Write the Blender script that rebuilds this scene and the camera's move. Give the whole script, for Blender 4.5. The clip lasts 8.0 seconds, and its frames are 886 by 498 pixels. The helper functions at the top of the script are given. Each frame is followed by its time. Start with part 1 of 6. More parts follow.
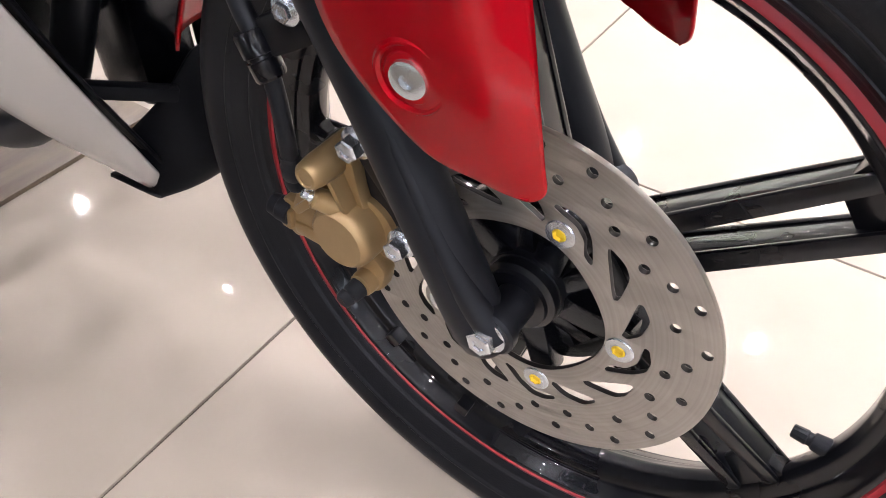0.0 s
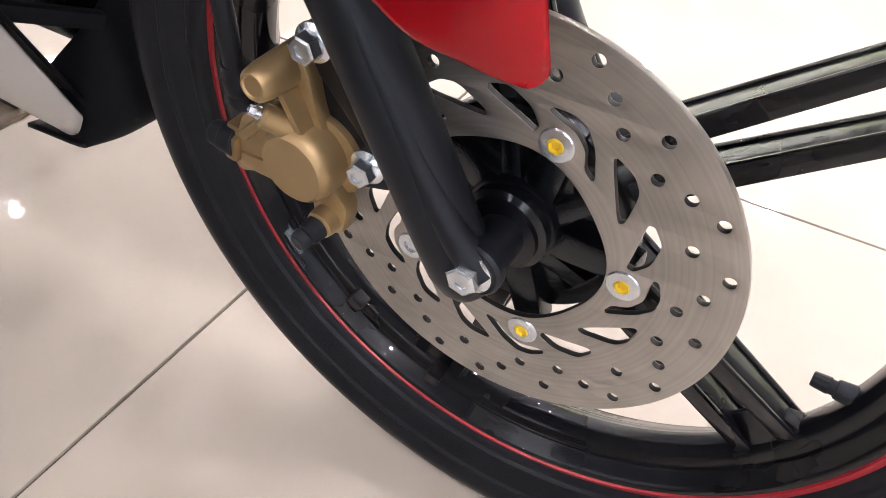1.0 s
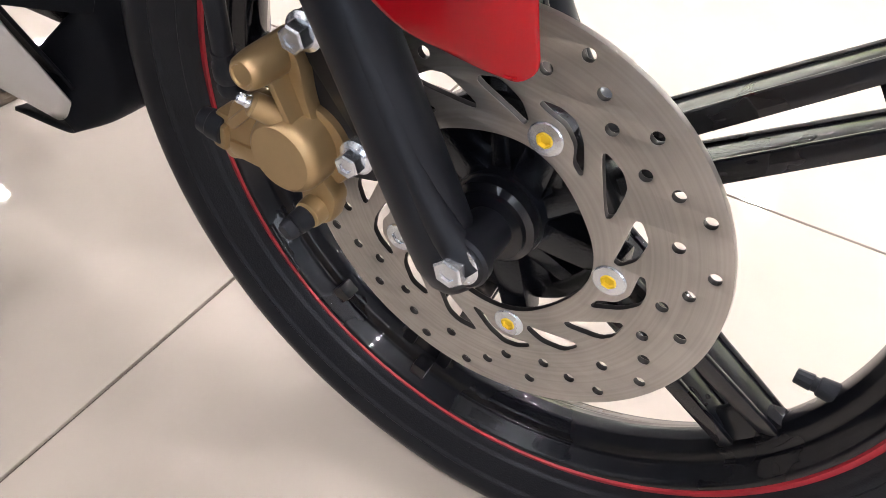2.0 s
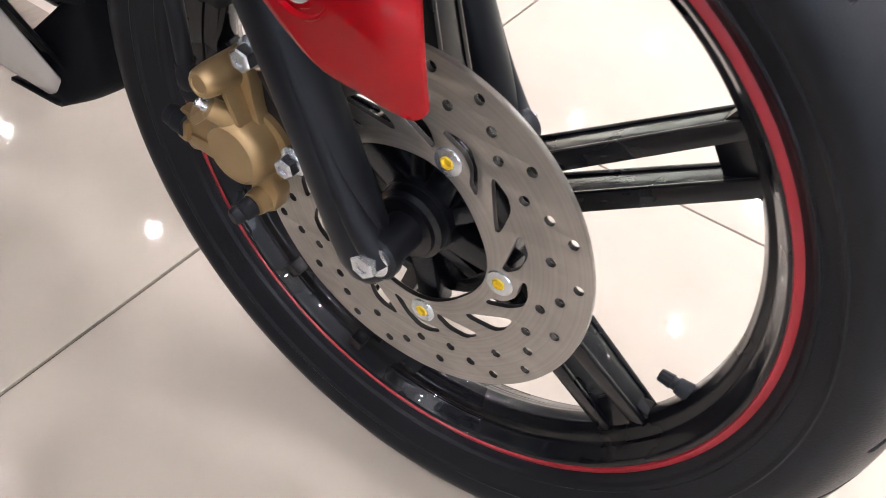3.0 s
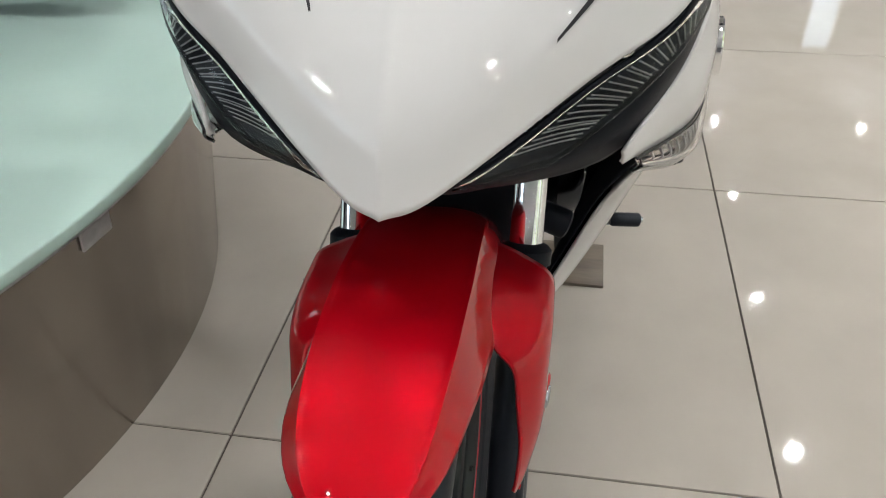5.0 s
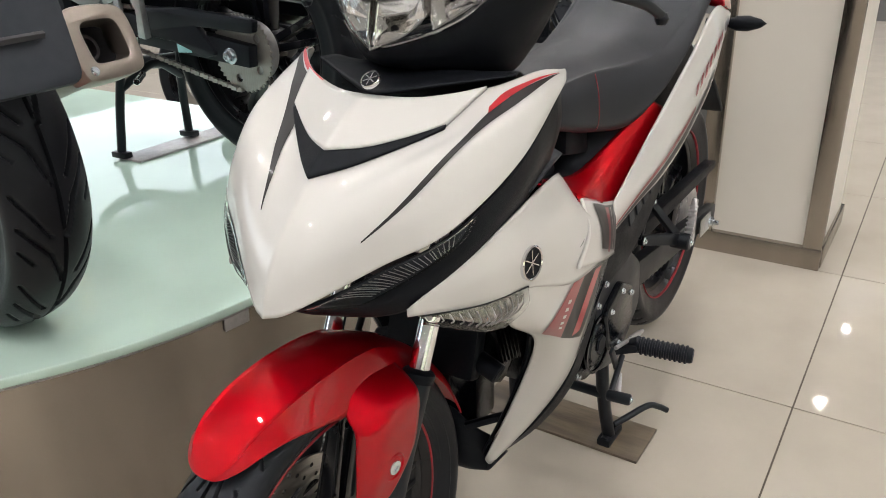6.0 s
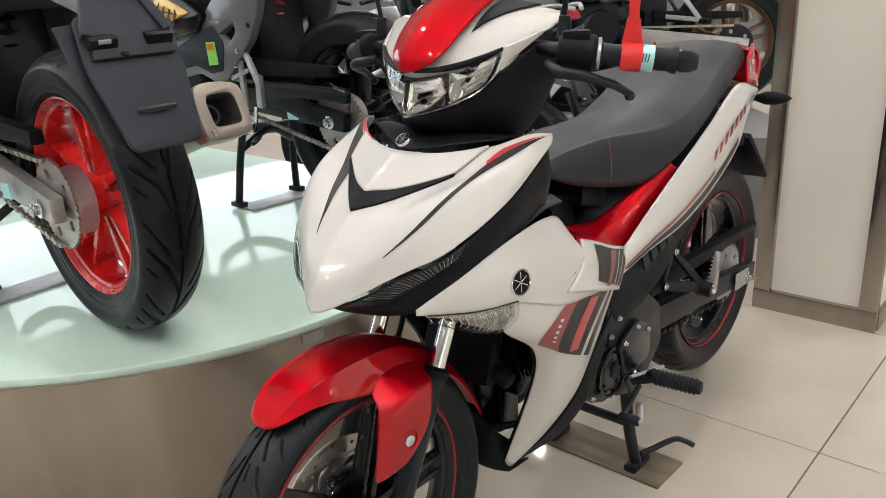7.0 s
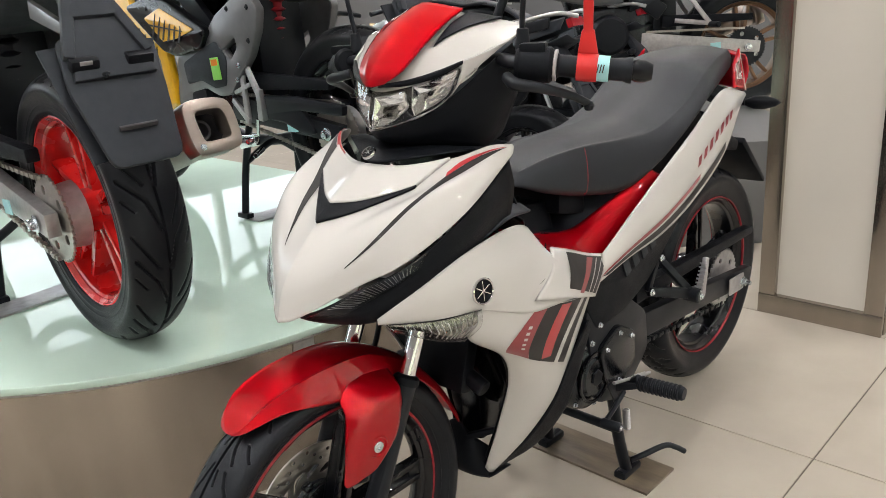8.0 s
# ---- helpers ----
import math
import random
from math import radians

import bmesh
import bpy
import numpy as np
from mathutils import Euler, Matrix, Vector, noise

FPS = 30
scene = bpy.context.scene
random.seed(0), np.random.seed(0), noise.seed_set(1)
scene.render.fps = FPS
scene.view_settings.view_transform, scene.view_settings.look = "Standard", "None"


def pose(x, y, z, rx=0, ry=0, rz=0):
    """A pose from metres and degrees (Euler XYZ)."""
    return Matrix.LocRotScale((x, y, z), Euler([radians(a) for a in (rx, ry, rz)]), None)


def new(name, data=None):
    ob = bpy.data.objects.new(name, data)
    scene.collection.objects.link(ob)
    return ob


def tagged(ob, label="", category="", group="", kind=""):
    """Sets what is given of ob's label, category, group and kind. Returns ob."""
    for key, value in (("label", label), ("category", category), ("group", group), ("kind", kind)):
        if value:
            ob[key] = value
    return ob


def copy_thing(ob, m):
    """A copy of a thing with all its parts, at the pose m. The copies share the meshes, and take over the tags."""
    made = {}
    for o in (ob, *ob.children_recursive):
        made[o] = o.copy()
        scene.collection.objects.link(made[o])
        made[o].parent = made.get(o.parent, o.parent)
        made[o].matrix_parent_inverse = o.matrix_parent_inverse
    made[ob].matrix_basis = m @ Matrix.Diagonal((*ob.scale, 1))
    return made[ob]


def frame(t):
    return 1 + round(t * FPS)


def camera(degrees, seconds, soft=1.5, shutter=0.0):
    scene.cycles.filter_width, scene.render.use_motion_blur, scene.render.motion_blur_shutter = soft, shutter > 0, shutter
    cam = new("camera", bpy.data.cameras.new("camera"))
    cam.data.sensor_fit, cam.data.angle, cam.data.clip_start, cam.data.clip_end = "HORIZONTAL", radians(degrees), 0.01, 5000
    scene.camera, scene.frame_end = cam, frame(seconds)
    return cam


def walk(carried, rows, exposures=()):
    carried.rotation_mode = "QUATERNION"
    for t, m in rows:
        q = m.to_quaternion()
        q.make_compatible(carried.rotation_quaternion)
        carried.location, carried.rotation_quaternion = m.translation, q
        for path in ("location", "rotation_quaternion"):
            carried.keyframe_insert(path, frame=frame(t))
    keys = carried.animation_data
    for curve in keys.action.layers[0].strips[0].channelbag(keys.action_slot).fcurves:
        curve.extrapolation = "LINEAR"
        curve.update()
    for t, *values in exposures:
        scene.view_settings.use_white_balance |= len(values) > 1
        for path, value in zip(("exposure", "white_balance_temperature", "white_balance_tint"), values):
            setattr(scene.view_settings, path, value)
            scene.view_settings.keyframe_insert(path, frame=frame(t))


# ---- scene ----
cam = camera(59.47, 8.0, soft=0.7, shutter=0.12)
PATH = [
    (0, pose(0.1459, -0.3278, 0.6206, 46.054, 0.466, 34.955)),
    (0.5, pose(0.1370, -0.3245, 0.5754, 46.427, -0.851, 32.503)),
    (1, pose(0.1254, -0.3205, 0.5454, 46.778, -1.527, 31.764)),
    (2.5, pose(0.1297, -0.3196, 0.5462, 45.052, -4.079, 32.847)),
    (3, pose(0.1814, -0.3259, 0.6081, 43.549, -5.882, 35.121)),
    (3.5, pose(0.2715, -0.3252, 0.7431, 42.780, -6.441, 38.962)),
    (4, pose(0.3146, -0.2661, 0.8301, 41.485, -5.161, 48.530)),
    (4.3, pose(0.3176, -0.1356, 0.8394, 42.472, -2.187, 64.036)),
    (4.5, pose(0.3230, -0.0544, 0.8614, 44.717, -1.198, 75.927)),
    (4.7, pose(0.3444, 0.0044, 0.8842, 47.964, -0.243, 87.250)),
    (5, pose(0.4032, 0.1013, 0.9156, 53.093, 1.090, 99.651)),
    (5.2, pose(0.4635, 0.1799, 0.9604, 55.899, 1.788, 105.402)),
    (6.3, pose(0.5899, 0.6918, 1.0920, 68.396, 1.437, 126.844)),
    (6.5, pose(0.6196, 0.7391, 1.1024, 69.338, 1.617, 128.535)),
    (7, pose(0.6962, 0.8590, 1.1097, 71.316, 2.596, 131.656)),
    (7.5, pose(0.7194, 0.9300, 1.1166, 72.144, 3.523, 132.747)),
    (8, pose(0.6402, 0.9516, 1.1168, 71.898, 3.990, 133.726)),
]
walk(cam, PATH, [(0, 0.46, 6500, 23), (2.5, 0.50, 6450, 21), (3.5, 0.10, 6300, 19), (4.0, -0.17, 6150, 15), (4.5, -0.50, 6050, 11), (5.2, -0.63, 6350, 11), (6.3, -0.44, 6650, 13), (8.0, -0.46, 6700, 13)])

# ---- light ----
world = bpy.data.worlds.new("showroom_air")
scene.world = world
world.use_nodes = True
world.node_tree.nodes["Background"].inputs[0].default_value = (0.75, 0.85, 1.0, 1)
world.node_tree.nodes["Background"].inputs[1].default_value = 0.06
scene.view_settings.exposure = 0.0

# ---- materials ----


def material(name, base, rough=0.5, metal=0.0, coat=0.0, vary=0.12, scale=30.0, bump=0.0, bump_scale=400.0, emit=0.0,
             other=None, stretch=(1, 1, 1), flake=0.0, trans=0.0, ior=1.5, piece=0.0, smudge=0.0, spec=0.5, coat_ior=1.5, tint=None):
    """A node material: colour varied at two scales, gloss worn by smudges, fine relief."""
    m = bpy.data.materials.new(name)
    m.use_nodes = True
    nt = m.node_tree
    n, lk = nt.nodes, nt.links
    p = n["Principled BSDF"]
    tc = n.new("ShaderNodeTexCoord")
    mp = n.new("ShaderNodeMapping")
    mp.inputs["Scale"].default_value = stretch
    lk.new(tc.outputs["Object"], mp.inputs[0])
    big = n.new("ShaderNodeTexNoise")
    big.inputs["Scale"].default_value, big.inputs["Detail"].default_value = scale, 6
    lk.new(mp.outputs[0], big.inputs["Vector"])
    ramp = n.new("ShaderNodeMapRange")
    ramp.inputs[1].default_value, ramp.inputs[2].default_value = 0.3, 0.7
    lk.new(big.outputs[0], ramp.inputs[0])
    mix = n.new("ShaderNodeMix")
    mix.data_type = "RGBA"
    b2 = other or tuple(c * (1 - vary) for c in base)
    mix.inputs[6].default_value, mix.inputs[7].default_value = (*base, 1), (*b2, 1)
    lk.new(ramp.outputs[0], mix.inputs[0])
    col = mix.outputs[2]
    if flake:
        vo = n.new("ShaderNodeTexVoronoi")
        vo.inputs["Scale"].default_value = 2500
        lk.new(tc.outputs["Object"], vo.inputs["Vector"])
        fm = n.new("ShaderNodeMix")
        fm.data_type, fm.blend_type = "RGBA", "OVERLAY"
        fm.inputs[0].default_value = flake
        lk.new(col, fm.inputs[6])
        lk.new(vo.outputs["Color"], fm.inputs[7])
        col = fm.outputs[2]
    if piece:
        oi = n.new("ShaderNodeObjectInfo")
        hm = n.new("ShaderNodeHueSaturation")
        pr = n.new("ShaderNodeMapRange")
        pr.inputs[3].default_value, pr.inputs[4].default_value = 1 - piece, 1 + piece
        lk.new(oi.outputs["Random"], pr.inputs[0])
        lk.new(pr.outputs[0], hm.inputs["Value"])
        lk.new(col, hm.inputs["Color"])
        col = hm.outputs[0]
    lk.new(col, p.inputs["Base Color"])
    sm = n.new("ShaderNodeTexNoise")
    sm.inputs["Scale"].default_value, sm.inputs["Detail"].default_value = scale * 0.35, 4
    lk.new(mp.outputs[0], sm.inputs["Vector"])
    rr = n.new("ShaderNodeMapRange")
    rr.inputs[1].default_value, rr.inputs[2].default_value = 0.35, 0.7
    rr.inputs[3].default_value, rr.inputs[4].default_value = rough, min(1, rough * 1.25 + smudge)
    lk.new(sm.outputs[0], rr.inputs[0])
    lk.new(rr.outputs[0], p.inputs["Roughness"])
    p.inputs["Metallic"].default_value = metal
    p.inputs["Specular IOR Level"].default_value = spec
    p.inputs["Coat Weight"].default_value = coat
    p.inputs["Coat Roughness"].default_value = 0.015
    p.inputs["Coat IOR"].default_value = coat_ior
    if tint:
        p.inputs["Specular Tint"].default_value = (*tint, 1)
    p.inputs["Transmission Weight"].default_value = trans
    p.inputs["IOR"].default_value = ior
    if emit:
        p.inputs["Emission Color"].default_value = (*base, 1)
        p.inputs["Emission Strength"].default_value = emit
    if bump:
        bn = n.new("ShaderNodeTexNoise")
        bn.inputs["Scale"].default_value, bn.inputs["Detail"].default_value = bump_scale, 3
        lk.new(mp.outputs[0], bn.inputs["Vector"])
        bp = n.new("ShaderNodeBump")
        bp.inputs["Strength"].default_value, bp.inputs["Distance"].default_value = bump, 0.001
        lk.new(bn.outputs[0], bp.inputs["Height"])
        lk.new(bp.outputs[0], p.inputs["Normal"])
    return m


COOL = (0.80, 0.90, 1.0)   # bluish sheen of black paint and rubber
RED = material("red_candy_paint", (0.39, 0.0010, 0.007), 0.38, 0.62, 0.90, 0.06, 6, flake=0.02, spec=0.05, coat_ior=1.45, tint=(1.0, 0.08, 0.10))
RED_PLAIN = material("red_gloss_plastic", (0.40, 0.006, 0.015), 0.3, 0, 0.6)
WHITE = material("white_pearl_paint", (0.51, 0.51, 0.495), 0.45, 0, 1.0, 0.03, 5, spec=0.15)
MATT = material("matt_black_plastic", (0.005, 0.0058, 0.0082), 0.46, 0, 0, 0.3, 60, 0.25, 1500, spec=0.14, tint=COOL)
GREYM = material("dark_grey_plastic", (0.020, 0.023, 0.029), 0.48, 0, 0, 0.2, 50, 0.2, 1500, spec=0.3, tint=COOL)
GLOSS = material("gloss_black_enamel", (0.0030, 0.0034, 0.005), 0.24, 0, 0.70, 0.2, 40, 0.03, 1100, smudge=0.06, spec=0.14, coat_ior=1.45, tint=COOL)
SATIN = material("satin_black_paint", (0.0055, 0.0062, 0.0088), 0.33, 0, 0, 0.2, 40, 0.04, 900, smudge=0.06, spec=0.34, tint=COOL)
CAST = material("cast_black_alloy", (0.0022, 0.0026, 0.004), 0.17, 0, 0.0, 0.3, 60, 0.20, 700, spec=0.6, tint=COOL)
RUBBER = material("tyre_rubber", (0.0085, 0.0092, 0.0115), 0.32, 0, 0, 0.25, 25, 0.2, 900, smudge=0.1, spec=0.22, tint=COOL)
GRIP = material("soft_black_rubber", (0.007, 0.0078, 0.0105), 0.5, 0, 0, 0.2, 60, 0.2, 900, spec=0.28, tint=COOL)
GOLD = material("gold_anodised_casting", (0.37, 0.265, 0.135), 0.33, 0.70, 0.0, 0.10, 60, 0.10, 2200)
STEEL = material("ground_disc_steel", (0.40, 0.385, 0.36), 0.30, 0.88, 0, 0.12, 40, 0.1, 1200, smudge=0.06)
# disc steel with the shade inside its openings put into the colour
HOLE_SHADE = material("steel_hole_shade", (0.035, 0.034, 0.034), 0.45, 0.6, 0, 0.2, 90)
ZINC = material("zinc_plated_bolt", (0.70, 0.76, 0.82), 0.22, 0.95, 0, 0.15, 90, 0.05, 900)
CHROME = material("chrome_tube", (0.78, 0.78, 0.80), 0.08, 1.0, 0, 0.05, 20)
ALLOY = material("bare_alloy", (0.50, 0.50, 0.51), 0.38, 0.9, 0, 0.2, 60, 0.2, 700)
YELLOW_MARK = material("yellow_paint_mark", (0.75, 0.52, 0.02), 0.45)
STRIPE = material("red_rim_tape", (0.30, 0.008, 0.018), 0.4)
CLEAR = material("clear_lens", (0.97, 0.98, 0.98), 0.01, 0, 0, 0.01, 10, trans=1.0, ior=1.16)
REFLECTOR = material("bright_lamp_reflector", (0.93, 0.93, 0.94), 0.09, 1.0, 0, 0.05, 30)
AMBER = material("amber_bulb", (0.75, 0.22, 0.03), 0.25, 0, 0.4)
LENS_RED = material("red_tail_lens", (0.42, 0.01, 0.02), 0.08, 0, 1.0)
SEAT = material("grained_seat_vinyl", (0.011, 0.0115, 0.0145), 0.38, 0, 0, 0.1, 12, 0.25, 1400, smudge=0.04, spec=0.36, tint=COOL)
TAG_RED = material("red_tag_plastic", (0.62, 0.02, 0.02), 0.35)
TAG_BLUE = material("pale_blue_paper", (0.35, 0.68, 0.72), 0.6)
INK = material("dark_ink", (0.03, 0.03, 0.035), 0.5)
DARKGRAPHIC = material("charcoal_decal", (0.012, 0.012, 0.013), 0.4, 0, 0.15, spec=0.3)
MAROON = material("maroon_decal", (0.23, 0.012, 0.02), 0.3, 0, 0.8)
SMOKE = material("silvered_lamp_bowl", (0.40, 0.39, 0.37), 0.18, 0.8, 0.0, 0.2, 60)
SILVER = material("silver_decal", (0.45, 0.45, 0.46), 0.3, 0.6, 0.5)
BROWN = material("worn_brown_board", (0.17, 0.135, 0.095), 0.38, 0, 0, 0.4, 26, 0.4, 200, other=(0.055, 0.045, 0.033), stretch=(1, 0.22, 1))
YELLOW = material("yellow_bike_paint", (0.74, 0.40, 0.006), 0.3, 0, 1.0)
BRONZE = material("bronze_wheel_paint", (0.16, 0.085, 0.045), 0.35, 0.5, 0.5)
GREEN = material("green_sticker", (0.22, 0.62, 0.10), 0.5)
TILE = material("polished_cream_tile", (0.392, 0.360, 0.313), 0.026, 0, 0, 0.11, 5.0, 0.008, 40, piece=0.02, smudge=0.014, spec=0.42)
GROUT = material("dark_grout", (0.10, 0.085, 0.07), 0.85, 0, 0, 0.3, 30)
BRUSHED = material("brushed_stainless", (0.41, 0.37, 0.325), 0.11, 0.95, 0, 0.26, 9, 0.1, 300, stretch=(1, 1, 0.05), smudge=0.14)
TOPGLASS = material("pale_green_glass", (0.47, 0.63, 0.56), 0.03, 0, 0.0, 0.05, 5, spec=0.36)
PANEL = material("cream_wall_panel", (0.62, 0.60, 0.55), 0.4, 0, 0, 0.04, 3)
CEIL = material("pale_grey_ceiling_paint", (0.46, 0.46, 0.455), 0.7, 0, 0, 0.04, 4)
WALLPAINT = material("grey_wall_paint", (0.14, 0.145, 0.15), 0.6, 0, 0, 0.1, 3)
GREYWALL = material("mid_grey_wall_paint", (0.22, 0.22, 0.215), 0.6, 0, 0, 0.06, 3)
LAMP = material("downlight_glow", (1.0, 0.97, 0.94), 0.5, emit=800.0, vary=0)
NORTHGLOW = material("leafy_daylight_outside", (0.95, 0.97, 0.93), 0.6, emit=1.5, vary=0.1, scale=0.55)
SKYGLOW = material("daylight_outside", (0.82, 0.93, 1.0), 0.6, emit=3.4, vary=0.1, scale=1.0)

# turned rings on the brake disc, round the front axle
nt_ = STEEL.node_tree
tc_ = [n for n in nt_.nodes if n.type == "TEX_COORD"][0]
sx_ = nt_.nodes.new("ShaderNodeVectorMath")
sx_.operation = "SUBTRACT"
sx_.inputs[1].default_value = (0.651, 0, 0.2800)
nt_.links.new(tc_.outputs["Object"], sx_.inputs[0])
fl_ = nt_.nodes.new("ShaderNodeVectorMath")
fl_.operation = "MULTIPLY"
fl_.inputs[1].default_value = (1, 0, 1)
nt_.links.new(sx_.outputs[0], fl_.inputs[0])
ln_ = nt_.nodes.new("ShaderNodeVectorMath")
ln_.operation = "LENGTH"
nt_.links.new(fl_.outputs[0], ln_.inputs[0])
ring_ = nt_.nodes.new("ShaderNodeTexNoise")
ring_.noise_dimensions = "1D"
ring_.inputs["Scale"].default_value, ring_.inputs["Detail"].default_value = 420, 5
nt_.links.new(ln_.outputs["Value"], ring_.inputs["W"])
mr_ = nt_.nodes.new("ShaderNodeMapRange")
mr_.inputs[1].default_value, mr_.inputs[2].default_value, mr_.inputs[3].default_value, mr_.inputs[4].default_value = 0.3, 0.7, 0.90, 1.03
nt_.links.new(ring_.outputs[0], mr_.inputs[0])
hv_ = nt_.nodes.new("ShaderNodeHueSaturation")
nt_.links.new(mr_.outputs[0], hv_.inputs["Value"])
nt_.links.new([n for n in nt_.nodes if n.type == "MIX"][0].outputs[2], hv_.inputs["Color"])
nt_.links.new(hv_.outputs[0], nt_.nodes["Principled BSDF"].inputs["Base Color"])

for m_, leaf in ((NORTHGLOW, (0.42, 0.50, 0.22)),):
    nt_ = m_.node_tree
    mx = [n for n in nt_.nodes if n.type == "MIX"][0]
    mx.inputs[7].default_value = (*leaf, 1)
    nt_.links.new(mx.outputs[2], nt_.nodes["Principled BSDF"].inputs["Emission Color"])

# ---- mesh helpers ----
BASE = {}


def thing(name, base, label, category, group="", kind=""):
    ob = new(name)
    ob.location = base
    ob.empty_display_size = 0.05
    BASE[ob.name] = Vector(base)
    return tagged(ob, label, category, group, kind)


def part(name, bm, mat, parent=None, label="", smooth=True, angle=35, solid=0.0):
    """Links a bmesh (in world places) as one mesh under a thing or part."""
    org = BASE[parent.name] if parent else Vector((0, 0, 0))
    bmesh.ops.translate(bm, verts=bm.verts, vec=-org)
    if solid:
        bmesh.ops.recalc_face_normals(bm, faces=bm.faces)
    me = bpy.data.meshes.new(name)
    bm.to_mesh(me)
    bm.free()
    me.materials.append(mat)
    if smooth:
        me.shade_smooth()
        me.set_sharp_from_angle(angle=radians(angle))
    ob = new(name, me)
    if parent:
        ob.parent = parent
    BASE[ob.name] = org
    if solid:
        s = ob.modifiers.new("thickness", "SOLIDIFY")
        s.thickness, s.offset = solid, -1.0
    if label:
        tagged(ob, label)
    return ob


def solo(name, bm, mat, label, category, group="", kind="", **kw):
    return tagged(part(name, bm, mat, **kw), label, category, group, kind)


def curve(pts, n):
    """n places along a smooth line through pts."""
    p = np.array(pts, float)
    p = np.vstack([2 * p[0] - p[1], p, 2 * p[-1] - p[-2]])
    out = []
    for u in np.linspace(0, len(p) - 3, n):
        i = min(int(u), len(p) - 4)
        t = u - i
        a, b, c, d = p[i:i + 4]
        out.append(0.5 * ((2 * b) + (c - a) * t + (2 * a - 5 * b + 4 * c - d) * t * t + (3 * b - a - 3 * c + d) * t ** 3))
    return np.array(out)


def net(rows, nu=24, nv=24):
    """A smooth surface through a small net of control places."""
    a = np.array([curve(r, nv) for r in rows])
    return np.array([curve(a[:, j], nu) for j in range(nv)]).transpose(1, 0, 2)


def sheet(grid, wrap=False, ring=False):
    bm = bmesh.new()
    g = np.array(grid)
    h, w = g.shape[:2]
    vs = [[bm.verts.new(g[i, j]) for j in range(w)] for i in range(h)]
    for i in range(h if ring else h - 1):
        for j in range(w if wrap else w - 1):
            q = [vs[i][j], vs[i][(j + 1) % w], vs[(i + 1) % h][(j + 1) % w], vs[(i + 1) % h][j]]
            q = list(dict.fromkeys(q))
            if len(q) > 2:
                bm.faces.new(q)
    return bm


def mirror(bm):
    """The same shape on the other side of the bike."""
    b = bm.copy()
    bmesh.ops.scale(b, vec=(1, -1, 1), verts=b.verts)
    bmesh.ops.reverse_faces(b, faces=b.faces)
    return b


def lathe(profile, centre, axis=(0, 1, 0), segs=48, closed=False):
    """Turns (along, radius) pairs round an axis through centre."""
    ax = Vector(axis).normalized()
    u = ax.orthogonal().normalized()
    v = ax.cross(u)
    g = [[Vector(centre) + ax * a + (u * math.cos(t) + v * math.sin(t)) * max(r, 1e-5)
          for t in np.linspace(0, 2 * math.pi, segs, endpoint=False)] for a, r in profile]
    bm = sheet([[tuple(p) for p in row] for row in g], wrap=True, ring=closed)
    bmesh.ops.remove_doubles(bm, verts=bm.verts, dist=2e-5)
    bmesh.ops.recalc_face_normals(bm, faces=bm.faces)
    return bm


def rod(a, b, r, r2=None, segs=20, edge=0.15):
    """A round bar from a to b with eased ends."""
    a, b = Vector(a), Vector(b)
    L = (b - a).length
    r2 = r if r2 is None else r2
    e = min(r, r2, L / 2) * edge
    return lathe([(0, 0), (0, r - e), (e, r), (L - e, r2), (L, r2 - e), (L, 0)], a, b - a, segs)


def tube(pts, r, n=24, segs=12, flat=1.0):
    """A bent bar along a smooth line; r may be a list that tapers it."""
    path = curve(pts, n)
    rad = np.interp(np.linspace(0, 1, n), np.linspace(0, 1, len(r)), r) if isinstance(r, (list, tuple)) else np.full(n, r)
    rows, up = [], None
    for i in range(n):
        d = Vector(path[min(i + 1, n - 1)] - path[max(i - 1, 0)]).normalized()
        up = d.orthogonal().normalized() if up is None else (up - d * up.dot(d)).normalized()
        s = d.cross(up)
        rows.append([tuple(Vector(path[i]) + (up * math.cos(t) * flat + s * math.sin(t)) * rad[i])
                     for t in np.linspace(0, 2 * math.pi, segs, endpoint=False)])
    bm = sheet(rows, wrap=True)
    bm.verts.ensure_lookup_table()
    bm.faces.new([bm.verts[i] for i in range(segs)][::-1])
    bm.faces.new([bm.verts[(n - 1) * segs + i] for i in range(segs)])
    return bm


def block(centre, size, bevel=0.003, turn=(0, 0, 0), taper=None):
    """A box with rounded edges; taper shrinks its top."""
    bm = bmesh.new()
    bmesh.ops.create_cube(bm, size=1)
    bmesh.ops.scale(bm, vec=size, verts=bm.verts)
    if taper:
        for v in bm.verts:
            if v.co.z > 0:
                v.co.x *= taper[0]
                v.co.y *= taper[1]
    if bevel:
        bmesh.ops.bevel(bm, geom=bm.edges[:], offset=bevel, segments=2, affect="EDGES", profile=0.6)
    bmesh.ops.transform(bm, verts=bm.verts, matrix=pose(*centre, *turn))
    return bm


